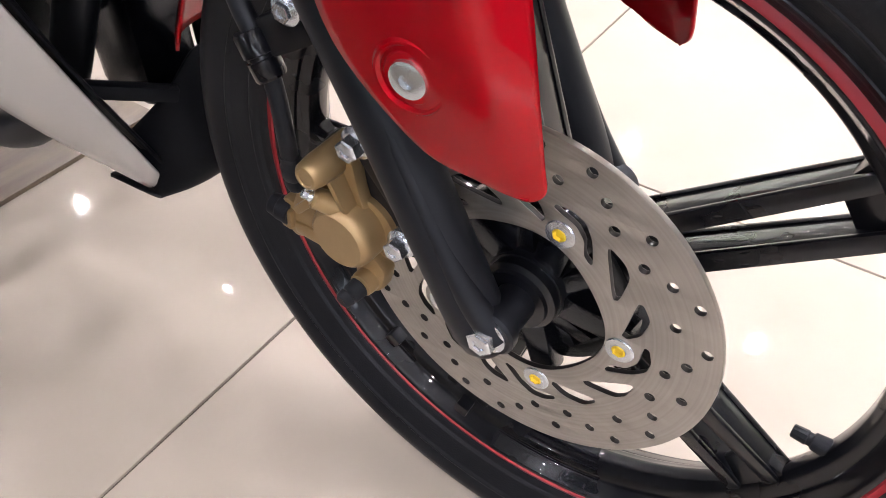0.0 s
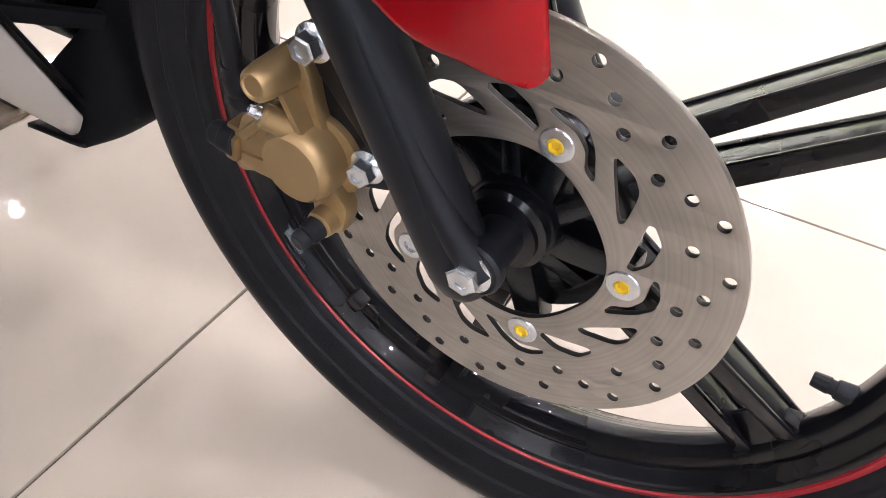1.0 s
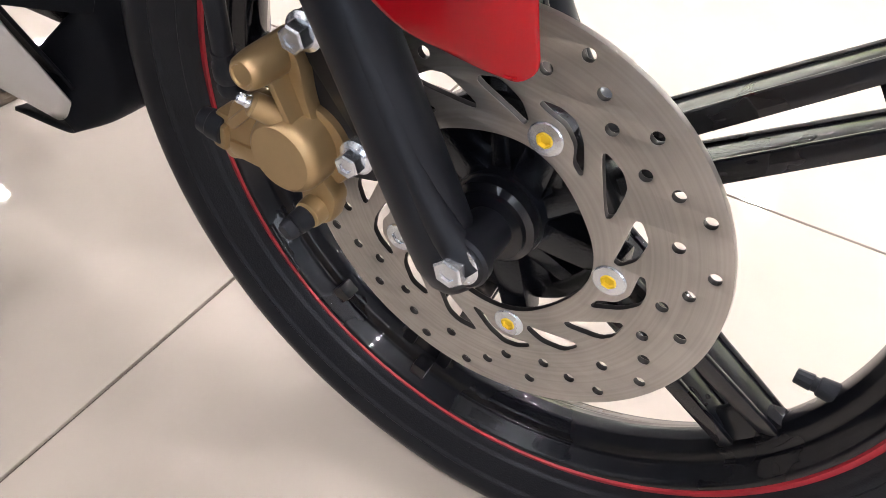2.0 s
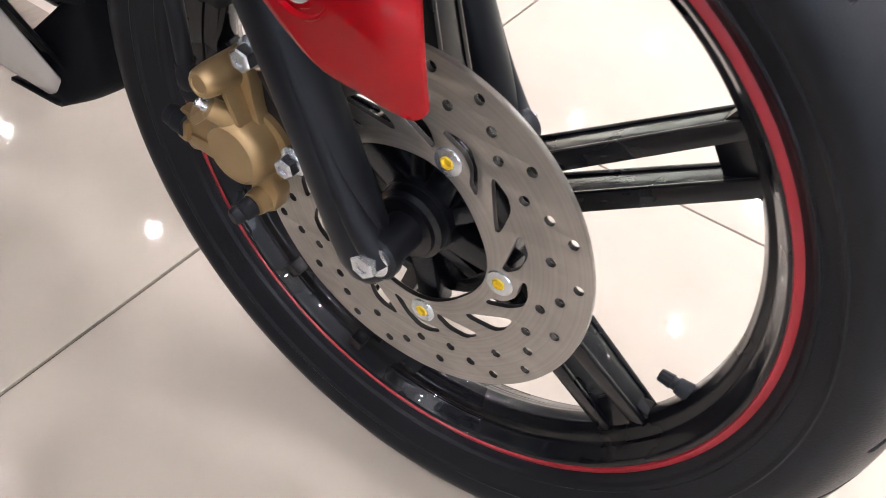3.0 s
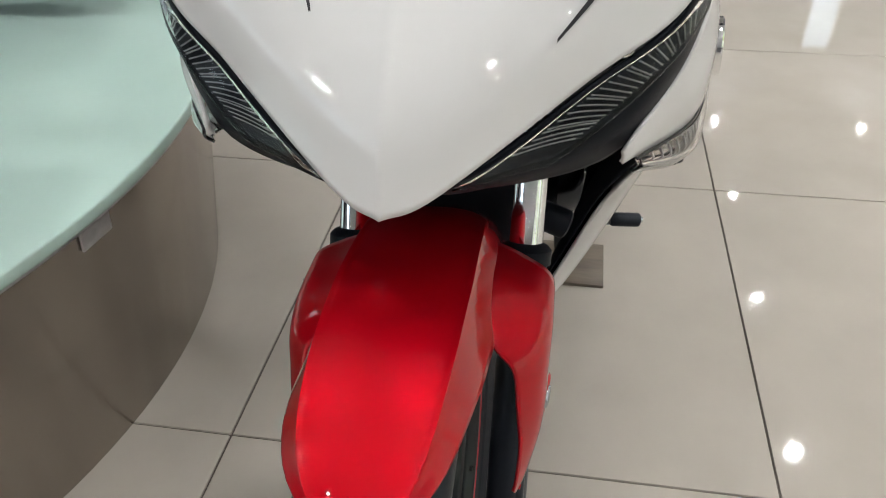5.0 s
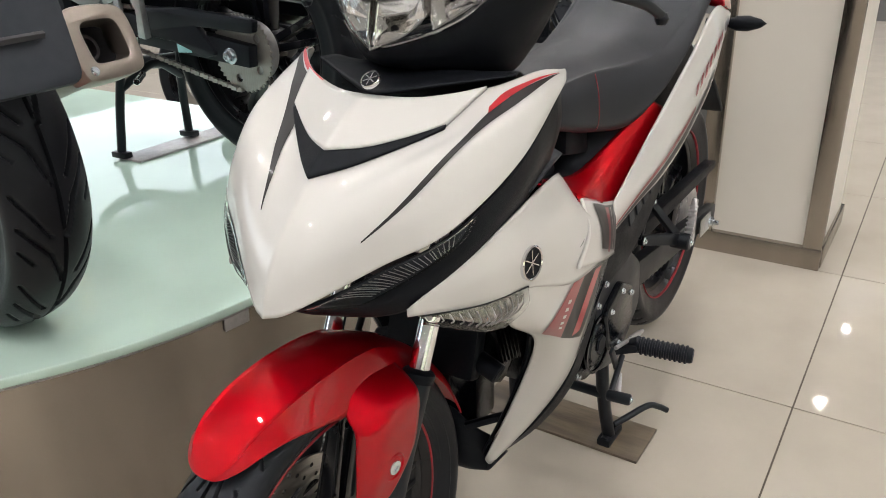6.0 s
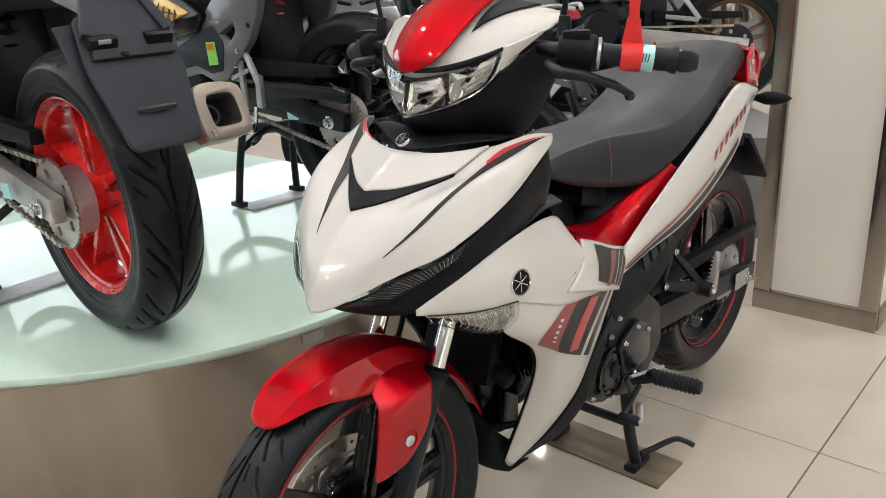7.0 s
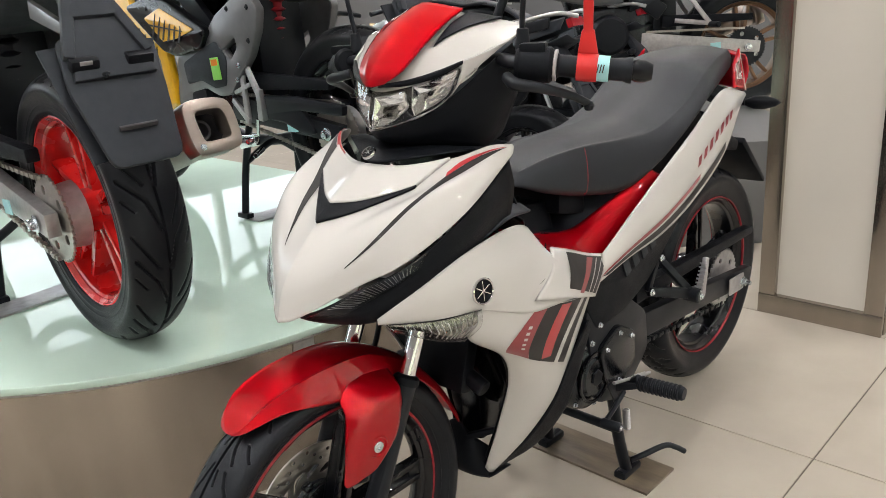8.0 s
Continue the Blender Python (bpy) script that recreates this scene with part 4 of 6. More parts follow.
SL = [[(-0.178, 0.1985, 0.654), (-0.225, 0.2055, 0.640), (-0.300, 0.2105, 0.616), (-0.410, 0.203, 0.588), (-0.522, 0.176, 0.560)],
      [(-0.165, 0.186, 0.605), (-0.235, 0.202, 0.575), (-0.310, 0.206, 0.548), (-0.400, 0.196, 0.525), (-0.490, 0.174, 0.505)],
      [(-0.255, 0.176, 0.535), (-0.300, 0.186, 0.510), (-0.345, 0.190, 0.487), (-0.400, 0.184, 0.465), (-0.455, 0.170, 0.445)],
      [(-0.305, 0.145, 0.455), (-0.330, 0.160, 0.435), (-0.360, 0.165, 0.412), (-0.390, 0.163, 0.392), (-0.420, 0.156, 0.372)],
      [(-0.318, 0.105, 0.350), (-0.336, 0.117, 0.335), (-0.354, 0.122, 0.320), (-0.372, 0.120, 0.305), (-0.388, 0.114, 0.290)],
      [(-0.325, 0.058, 0.232), (-0.330, 0.060, 0.222), (-0.336, 0.060, 0.216), (-0.341, 0.060, 0.213), (-0.346, 0.060, 0.211)]]
sc_low = net(SL, 44, 28)
sides = both("side_cowl", sc_up, WHITE, bike, "pearl white side cowl with dark and red graphics", solid=0.003, angle=60)
lows = both("leg_shield", sc_low, WHITE, bike, "pearl white lower leg shield", solid=0.003, angle=60)
for k, ob in enumerate(sides):
    s = 1 if k == 0 else -1
    c, n = Vector((-0.183, s * 0.2062, 0.683)), Vector((0.10, s, 0.07)).normalized()
    e = part("round_emblem", lathe([(-0.003, 0.0215), (0.003, 0.0215), (0.0042, 0.0200), (0.003, 0.0186), (0.0, 0.0184)], c, n, 40), CHROME, ob)
    part("emblem_face", lathe([(0.0015, 0), (0.0018, 0.0184), (-0.002, 0.0188)], c, n, 32), MATT, ob)
    u = n.cross(Vector((0, 0, 1))).normalized()
    v = n.cross(u)
    for q in range(3):
        t = radians(90 + 60 * q)
        d = (u * math.cos(t) + v * math.sin(t)) * 0.0160
        part("emblem_bar", beam(c + n * 0.0022 - d, c + n * 0.0022 + d, 0.0017, 0.0012, up=n, bevel=0.0004), CHROME, ob)


def side_patch(name, grid, corners, mat, parent_pair, d=0.0014, label="", nu=10, nv=10):
    for k, p in enumerate(parent_pair):
        b = sheet(cut(grid, corners, nu, nv, d))
        part(name, b if k == 0 else mirror(b), mat, p, label, True, 60)


side_patch("graphic", sc_low, ((0.0, 0.60), (0.0, 0.985), (0.40, 0.90), (0.36, 0.34)), DARKGRAPHIC, lows, 0.0012, "charcoal and red graphic")
side_patch("graphic_wedge", sc_low, ((0.01, 0.52), (0.01, 0.60), (0.355, 0.34), (0.31, 0.16)), MAROON, lows, 0.0016)
side_patch("graphic_streak", sc_low, ((0.01, 0.70), (0.01, 0.78), (0.33, 0.62), (0.35, 0.50)), RED_PLAIN, lows, 0.0018)
side_patch("graphic_line", sc_low, ((0.0, 0.88), (0.0, 0.92), (0.40, 0.72), (0.40, 0.66)), WHITE, lows, 0.0020)
side_patch("graphic_line", sc_low, ((0.0, 0.955), (0.0, 0.985), (0.42, 0.92), (0.43, 0.84)), WHITE, lows, 0.0022)
for k in range(5):   # unreadable lettering as short bars
    t = 0.10 + 0.034 * k
    side_patch("letter_bar", sc_low, ((t, 0.530 - 0.74 * t), (t, 0.556 - 0.72 * t), (t + 0.016, 0.545 - 0.72 * t), (t + 0.016, 0.518 - 0.74 * t)), WHITE, lows, 0.0024, nu=3, nv=3)

# knee panels behind the side cowls
KP = [[(-0.405, 0.170, 0.684), (-0.480, 0.160, 0.656), (-0.560, 0.144, 0.623), (-0.650, 0.128, 0.594)],
      [(-0.360, 0.202, 0.656), (-0.435, 0.190, 0.630), (-0.512, 0.173, 0.601), (-0.588, 0.156, 0.573)],
      [(-0.300, 0.214, 0.628), (-0.385, 0.208, 0.602), (-0.462, 0.193, 0.575), (-0.528, 0.178, 0.552)]]
kp = net(KP, 18, 24)
knees = both("knee_panel", lift(kp, 0.004), WHITE, bike, "white knee panel with a black and red graphic", solid=0.004)
side_patch("graphic", lift(kp, 0.004), ((0.08, 0.22), (0.08, 0.97), (0.92, 0.95), (0.80, 0.36)), DARKGRAPHIC, knees, 0.0014)
side_patch("graphic_streak", lift(kp, 0.004), ((0.12, 0.60), (0.12, 0.72), (0.9, 0.66), (0.9, 0.58)), MAROON, knees, 0.002)
side_patch("graphic_line", lift(kp, 0.004), ((0.12, 0.78), (0.12, 0.80), (0.9, 0.78), (0.9, 0.76)), WHITE, knees, 0.002, nv=3)
side_patch("graphic_line", lift(kp, 0.004), ((0.12, 0.88), (0.12, 0.895), (0.9, 0.87), (0.9, 0.855)), WHITE, knees, 0.002, nv=3)
gap = net([[(-0.362, 0.172, 0.700), (-0.385, 0.170, 0.684), (-0.400, 0.167, 0.690)], [(-0.322, 0.204, 0.646), (-0.345, 0.202, 0.650), (-0.365, 0.192, 0.668)]], 8, 8)
both("shadow_gap_trim", lift(gap, 0.006), MATT, bike, "", solid=0.003)

# turn lamps
TL = [[(-0.040, 0.146, 0.663), (-0.105, 0.185, 0.657), (-0.180, 0.205, 0.653)], [(-0.042, 0.148, 0.656), (-0.110, 0.191, 0.634), (-0.175, 0.206, 0.628)],
      [(-0.046, 0.144, 0.650), (-0.112, 0.178, 0.618), (-0.156, 0.186, 0.603)]]
tl = net(TL, 14, 28)
for k, ob in enumerate(sides):
    f = (lambda b: b) if k == 0 else mirror
    part("lamp_bowl", f(sheet(lift(tl, -0.010))), SMOKE, ob)
    part("turn_lens", f(sheet(lift(tl, 0.001))), CLEAR, ob, "clear ribbed turn signal lens", solid=0.002)
    part("lens_trim", f(tube([lift(tl, 0.0005)[0, q_] for q_ in (0, 7, 14, 21, 27)], 0.0011, 24, 8)), GLOSS, ob)
    part("lamp_bulb", f(lathe([(-0.010, 0.0), (-0.008, 0.005), (0, 0.0065), (0.008, 0.0045), (0.010, 0.0)], (-0.125, 0.178, 0.634), (-0.8, 0.5, 0), 20)), AMBER, ob)
    for q in range(12):
        g = lift(tl, -0.004)
        part("lens_rib", f(tube(g[2:13, 4 + 2 * q if q < 11 else 26], 0.0009, 8, 6)), ALLOY, ob)

# grey tops of the side cowls
both("cowl_cap", net([[(-0.215, 0.188, 0.757), (-0.290, 0.180, 0.770), (-0.375, 0.155, 0.758)], [(-0.250, 0.160, 0.780), (-0.300, 0.140, 0.784), (-0.372, 0.135, 0.768)]], 8, 16), GREYM, bike,
     "matt grey trim cap", solid=0.004)

# black skirts under the leg shields, and the chin between them
for s, rows_ in ((1, [[(-0.520, 0.170, 0.505), (-0.455, 0.165, 0.440), (-0.420, 0.152, 0.368), (-0.388, 0.111, 0.287), (-0.347, 0.054, 0.214)],
                      [(-0.552, 0.150, 0.466), (-0.510, 0.150, 0.392), (-0.474, 0.138, 0.318), (-0.430, 0.100, 0.250), (-0.354, 0.046, 0.206)],
                      [(-0.560, 0.136, 0.458), (-0.518, 0.132, 0.385), (-0.480, 0.120, 0.312), (-0.434, 0.086, 0.245), (-0.356, 0.040, 0.204)]]),
                 (-1, [[(-0.520, 0.166, 0.505), (-0.455, 0.158, 0.441), (-0.419, 0.144, 0.370), (-0.394, 0.095, 0.297), (-0.356, 0.044, 0.226)],
                       [(-0.545, 0.140, 0.478), (-0.495, 0.130, 0.412), (-0.455, 0.114, 0.340), (-0.410, 0.072, 0.276), (-0.358, 0.036, 0.218)],
                       [(-0.552, 0.128, 0.472), (-0.502, 0.116, 0.406), (-0.460, 0.098, 0.336), (-0.414, 0.060, 0.272), (-0.360, 0.030, 0.216)]])):
    b = sheet(net(rows_, 12, 30))
    part("lower_skirt", b if s > 0 else mirror(b), MATT, bike, "matt black lower skirt", True, 45, 0.003)
part("chin", sheet(whole([[(-0.312, 0, 0.325), (-0.318, 0.035, 0.300), (-0.364, 0.062, 0.250)], [(-0.305, 0, 0.255), (-0.314, 0.035, 0.252), (-0.350, 0.064, 0.232)],
                          [(-0.316, 0, 0.206), (-0.322, 0.030, 0.203), (-0.334, 0.058, 0.203)], [(-0.41, 0, 0.188), (-0.41, 0.035, 0.188), (-0.40, 0.060, 0.198)]], 20, 21)), MATT, bike,
     "matt black chin guard", solid=0.003)
for s in (-1, 1):
    part("chin_screw", lathe([(0, 0.0), (0, 0.0075), (0.003, 0.0072), (0.004, 0.005), (0.004, 0.003), (0.002, 0.0025), (0.002, 0)], (-0.3175, s * 0.022, 0.247), (1, s * 0.25, 0), 20), SATIN, bike)
    part("chin_arm", beam((-0.310, s * 0.030, 0.299), (-0.350, s * 0.108, 0.331), 0.011, 0.012, 0.012, 0.012, up=(0, 0, 1), bevel=0.003), MATT, bike)
part("shield_liner", sheet(whole([[(-0.10, 0, 0.70), (-0.12, 0.09, 0.695), (-0.16, 0.16, 0.68)], [(-0.20, 0, 0.60), (-0.22, 0.09, 0.60), (-0.25, 0.165, 0.59)],
                                  [(-0.33, 0, 0.58), (-0.34, 0.09, 0.57), (-0.36, 0.16, 0.55)], [(-0.40, 0, 0.54), (-0.40, 0.08, 0.53), (-0.41, 0.15, 0.51)]], 30, 31)), MATT, bike, "black inner liner of the leg shield", solid=0.004)

# ---- handlebar nacelle ----
RT = [[(-0.176, 0, 0.986), (-0.186, 0.022, 0.990)], [(-0.185, 0, 1.010), (-0.205, 0.050, 1.010)], [(-0.215, 0, 1.045), (-0.240, 0.062, 1.042)],
      [(-0.262, 0, 1.080), (-0.285, 0.068, 1.072)], [(-0.310, 0, 1.103), (-0.330, 0.066, 1.090)]]
hn = part("nacelle", sheet(whole([[(-0.190, 0, 0.978), (-0.215, 0.070, 0.990), (-0.255, 0.122, 1.012), (-0.320, 0.172, 1.045)],
                                  [(-0.215, 0, 1.028), (-0.245, 0.075, 1.030), (-0.285, 0.130, 1.040), (-0.335, 0.176, 1.056)],
                                  [(-0.275, 0, 1.075), (-0.290, 0.075, 1.066), (-0.315, 0.125, 1.062), (-0.350, 0.165, 1.064)],
                                  [(-0.340, 0, 1.095), (-0.345, 0.070, 1.085), (-0.360, 0.115, 1.075), (-0.375, 0.150, 1.066)]], 30, 51)), WHITE, bike, "white handlebar nacelle", angle=60, solid=0.003)
nac_ = whole([[(-0.190, 0, 0.978), (-0.215, 0.070, 0.990), (-0.255, 0.122, 1.012), (-0.320, 0.172, 1.045)],
              [(-0.215, 0, 1.028), (-0.245, 0.075, 1.030), (-0.285, 0.130, 1.040), (-0.335, 0.176, 1.056)],
              [(-0.275, 0, 1.075), (-0.290, 0.075, 1.066), (-0.315, 0.125, 1.062), (-0.350, 0.165, 1.064)],
              [(-0.340, 0, 1.095), (-0.345, 0.070, 1.085), (-0.360, 0.115, 1.075), (-0.375, 0.150, 1.066)]], 30, 51)
for s in (1, -1):
    b = sheet(cut(nac_, ((0.42, 0.655), (0.50, 0.672), (1.0, 0.86), (1.0, 0.655)), 16, 12, 0.0042))
    part("cap_gap_panel", b if s > 0 else mirror(b), MATT, hn, "matt black panel beside the cap", True, 60, 0.002)
part("red_cap", sheet(lift(whole(RT, 26, 21), 0.006)), RED, hn, "glossy red nacelle cap", angle=60, solid=0.004)
part("cap_shade", sheet(lift(whole([[(-0.325, 0, 1.106), (-0.338, 0.06, 1.096)], [(-0.375, 0, 1.112), (-0.38, 0.075, 1.098)]], 6, 15), 0.003)), MATT, hn, solid=0.003)
hl = whole([[(-0.180, 0, 0.988), (-0.200, 0.045, 0.990), (-0.225, 0.090, 1.000), (-0.256, 0.128, 1.018)], [(-0.168, 0, 0.955), (-0.186, 0.045, 0.958), (-0.215, 0.088, 0.970), (-0.252, 0.124, 0.994)],
            [(-0.164, 0, 0.930), (-0.184, 0.038, 0.934), (-0.214, 0.080, 0.950), (-0.248, 0.112, 0.972)], [(-0.166, 0, 0.920), (-0.186, 0.026, 0.924), (-0.212, 0.072, 0.940), (-0.244, 0.102, 0.962)]], 20, 51)
part("headlight_bowl", sheet(lift(hl, -0.026)), SMOKE, hn)


def on(grid, v, u):
    """A place on a surface by its shares across and along."""
    h, w = grid.shape[:2]
    y, x = v * (h - 1), u * (w - 1)
    i, j = min(int(y), h - 2), min(int(x), w - 2)
    fy, fx = y - i, x - j
    return (grid[i, j] * (1 - fx) + grid[i, j + 1] * fx) * (1 - fy) + (grid[i + 1, j] * (1 - fx) + grid[i + 1, j + 1] * fx) * fy


def lamp_cell(outline, centre, s):
    """A faceted reflector: an angular mouth drawn in to a small base, with its bright edge."""
    half = [lift(hl, -d)[:, 25:] if s > 0 else lift(hl, -d)[:, 25::-1] for d in (0.004, 0.016, 0.028)]
    ring = []
    for a_, b_ in zip(outline, outline[1:] + outline[:1]):
        ring += [tuple(np.array(a_) * (1 - t) + np.array(b_) * t) for t in (0, 0.5)]
    rows = [[on(g_, centre[0] + (v - centre[0]) * k, centre[1] + (u - centre[1]) * k) for v, u in ring] for g_, k in zip(half, (1.0, 0.72, 0.28))]
    part("headlight_reflector", sheet(rows, wrap=True), REFLECTOR, hn, smooth=False)
    part("reflector_edge", tube([*rows[0], rows[0][0]], 0.0013, 50, 6), CHROME, hn)
    c_ = on(half[2], *centre)
    part("headlight_bulb", lathe([(-0.004, 0.0), (-0.003, 0.005), (0.001, 0.006), (0.004, 0.003), (0.005, 0.0)], c_, (0.95, s * 0.2, 0.1), 12), GLOSS, hn)


for s in (-1, 1):
    lamp_cell([(0.16, 0.05), (0.12, 0.38), (0.42, 0.46), (0.94, 0.24), (0.94, 0.05)], (0.55, 0.22), s)
    lamp_cell([(0.07, 0.46), (0.06, 0.78), (0.12, 0.95), (0.68, 0.91), (0.92, 0.60), (0.46, 0.51)], (0.45, 0.72), s)
    g = hl[:, 25:] if s > 0 else hl[:, 25::-1]
    part("headlight_rim", tube([g[0, 24], g[6, 25], g[19, 24], g[19, 16], g[19, 8], g[19, 0]], 0.0022, 40, 8), CHROME, hn)
    part("headlight_brow", tube([g[0, 2], g[0, 10], g[0, 18], g[0, 25]], [0.0030, 0.0050, 0.0056, 0.0030], 30, 10), MATT, hn)
part("headlight_lens", sheet(hl), CLEAR, hn, "clear twin headlight lens", solid=0.0015)
lowern = whole([[(-0.176, 0, 0.918), (-0.215, 0.070, 0.938), (-0.252, 0.112, 0.970), (-0.325, 0.170, 1.040)], [(-0.190, 0, 0.900), (-0.235, 0.075, 0.905), (-0.280, 0.120, 0.925), (-0.350, 0.165, 0.985)],
                [(-0.230, 0, 0.885), (-0.265, 0.070, 0.880), (-0.310, 0.110, 0.880), (-0.365, 0.120, 0.910)], [(-0.290, 0, 0.88), (-0.320, 0.05, 0.87), (-0.350, 0.08, 0.865), (-0.380, 0.09, 0.880)]], 24, 51)
part("lower_nacelle", sheet(lowern), MATT, bike, "matt black lower nacelle", angle=60, solid=0.003)
part("cowl_bridge", sheet(whole([[(-0.166, 0, 0.868), (-0.190, 0.060, 0.876), (-0.245, 0.150, 0.888)], [(-0.205, 0, 0.884), (-0.232, 0.060, 0.888), (-0.280, 0.140, 0.884)],
                                 [(-0.29, 0, 0.87), (-0.31, 0.06, 0.865), (-0.33, 0.13, 0.850)], [(-0.34, 0, 0.78), (-0.35, 0.07, 0.775), (-0.36, 0.14, 0.765)]], 20, 31)), MATT, bike, "matt black inner fairing", solid=0.003)
for s in (-1, 1):
    bar = part("handlebar", tube([(-0.34, s * 0.05, 1.00), (-0.32, s * 0.14, 1.015), (-0.305, s * 0.20, 1.012), (-0.345, s * 0.28, 1.002), (-0.39, s * 0.352, 0.992)], 0.011, 30), SATIN, bike)
    g0, g1 = Vector((-0.328, s * 0.248, 1.006)), Vector((-0.386, s * 0.345, 0.993))
    ax = (g1 - g0).normalized()
    grip = part("grip", joined(lathe([(0, 0.0), (0, 0.019), (0.004, 0.019), (0.006, 0.0165), (0.02, 0.016), (0.10, 0.0165), (0.106, 0.019), (0.112, 0.019), (0.113, 0.0)], g0, ax, 28)), GRIP, bar, "black rubber grip")
    part("bar_end", lathe([(0.110, 0.0), (0.110, 0.013), (0.118, 0.0165), (0.130, 0.0165), (0.141, 0.012), (0.141, 0.0)], g0, ax, 28), GLOSS, bar)
    part("switch_housing", joined(lathe([(-0.060, 0.0), (-0.060, 0.020), (-0.052, 0.026), (-0.008, 0.027), (-0.002, 0.022), (0, 0.0)], g0, ax, 28), block(g0 - ax * 0.03 + Vector((0.004, 0, 0.024)), (0.03, 0.04, 0.016), 0.004, (0, 0, 30))), MATT, bar)
    part("housing_ring", lathe([(-0.004, 0.0195), (-0.002, 0.0235), (0.002, 0.0235), (0.003, 0.019)], g0, ax, 28), ALLOY, bar)
    part("lever", tube([(-0.290, s * 0.185, 0.992), (-0.272, s * 0.215, 0.985), (-0.290, s * 0.245, 0.978), (-0.335, s * 0.268, 0.962), (-0.366, s * 0.279, 0.946)], [0.009, 0.010, 0.008, 0.0065, 0.006], 34, 12), SATIN, bar, "black brake lever")
    part("lever_ball", lathe([(-0.009, 0.0), (-0.0065, 0.0062), (0, 0.009), (0.0065, 0.0062), (0.009, 0.0)], (-0.368, s * 0.279, 0.942), (0, 0, 1), 20), SATIN, bar)
    part("mirror_stem", tube([(-0.318, s * 0.195, 1.030), (-0.318, s * 0.195, 1.06), (-0.315, s * 0.205, 1.12), (-0.318, s * 0.23, 1.22)], 0.0045, 20), SATIN, bar)
    part("stem_boot", rod((-0.318, s * 0.195, 1.028), (-0.318, s * 0.196, 1.062), 0.012, 0.009), GRIP, bar)
# key tag and paper round the left grip
mid = Vector((-0.328, 0.248, 1.006)).lerp(Vector((-0.386, 0.345, 0.993)), 0.42)
axl = Vector((-0.058, 0.097, -0.013)).normalized()
tg = thing("key_tag", mid, "red plastic tag strapped round the grip", "tag")
part("strap", lathe([(-0.016, 0.0185), (-0.016, 0.0205), (0.014, 0.0205), (0.014, 0.0185)], mid, axl, 28, closed=True), TAG_RED, tg)
part("blade", joined(beam(mid + Vector((0, 0, 0.015)), mid + Vector((0.004, 0.004, 0.055)), 0.032, 0.004, 0.018, 0.004, up=(1, 0.6, 0)),
                     beam(mid + Vector((0.004, 0.004, 0.05)), mid + Vector((0.012, 0.012, 0.15)), 0.014, 0.004, 0.016, 0.004, up=(1, 0.6, 0))), TAG_RED, tg)
pt = thing("paper_label", mid + axl * 0.024, "pale blue paper label wrapped on the grip", "label")
part("wrap", lathe([(0.014, 0.0178), (0.014, 0.019), (0.031, 0.019), (0.031, 0.0178)], mid, axl, 28, closed=True), TAG_BLUE, pt)
for k in range(3):
    part("letter_bar", beam(mid + axl * (0.017 + 0.004 * k) + Vector((0.019, 0.0075, -0.004)), mid + axl * (0.020 + 0.004 * k) + Vector((0.0175, 0.0065, 0.008)), 0.0015, 0.0012, up=(1, 0.5, 0), bevel=0), INK, pt)

both("nacelle_cheek", net([[(-0.254, 0.130, 1.020), (-0.292, 0.155, 1.034), (-0.322, 0.171, 1.047)], [(-0.250, 0.127, 1.000), (-0.274, 0.141, 1.012), (-0.300, 0.158, 1.030)],
                           [(-0.246, 0.119, 0.978), (-0.250, 0.122, 0.984), (-0.256, 0.127, 0.992)]], 10, 14), WHITE, hn, solid=0.004)
# ---- middle, seat and tail ----
both("mid_panel", net([[(-0.362, 0.092, 0.718), (-0.480, 0.078, 0.677), (-0.590, 0.082, 0.656), (-0.690, 0.100, 0.686), (-0.790, 0.114, 0.716), (-0.845, 0.120, 0.729)],
                       [(-0.366, 0.135, 0.710), (-0.480, 0.118, 0.668), (-0.590, 0.118, 0.640), (-0.700, 0.122, 0.668), (-0.800, 0.126, 0.705), (-0.850, 0.128, 0.722)],
                       [(-0.378, 0.152, 0.698), (-0.490, 0.140, 0.655), (-0.600, 0.132, 0.612), (-0.690, 0.135, 0.628), (-0.790, 0.138, 0.675), (-0.860, 0.138, 0.712)],
                       [(-0.420, 0.158, 0.672), (-0.510, 0.150, 0.637), (-0.610, 0.136, 0.594), (-0.665, 0.140, 0.590), (-0.755, 0.146, 0.632), (-0.850, 0.146, 0.690)]], 16, 40), RED, bike, "glossy red middle panel", solid=0.004)
part("console", sheet(whole([[(-0.36, 0, 0.770), (-0.37, 0.07, 0.765), (-0.385, 0.130, 0.735)], [(-0.43, 0, 0.690), (-0.44, 0.06, 0.685), (-0.46, 0.088, 0.680)], [(-0.56, 0, 0.662), (-0.57, 0.05, 0.658), (-0.60, 0.088, 0.650)],
                             [(-0.62, 0, 0.690), (-0.64, 0.06, 0.690), (-0.70, 0.104, 0.682)], [(-0.66, 0, 0.74), (-0.70, 0.06, 0.735), (-0.80, 0.116, 0.712)]], 26, 31)), MATT, bike, "matt black centre console", solid=0.004)
part("console_box", block((-0.52, 0, 0.690), (0.13, 0.11, 0.06), 0.012, (0, -8, 0), (0.8, 0.8)), MATT, bike)
part("fuel_hump", block((-0.615, 0, 0.715), (0.10, 0.16, 0.07), 0.012, (0, -12, 0), (0.85, 0.85)), MATT, bike)


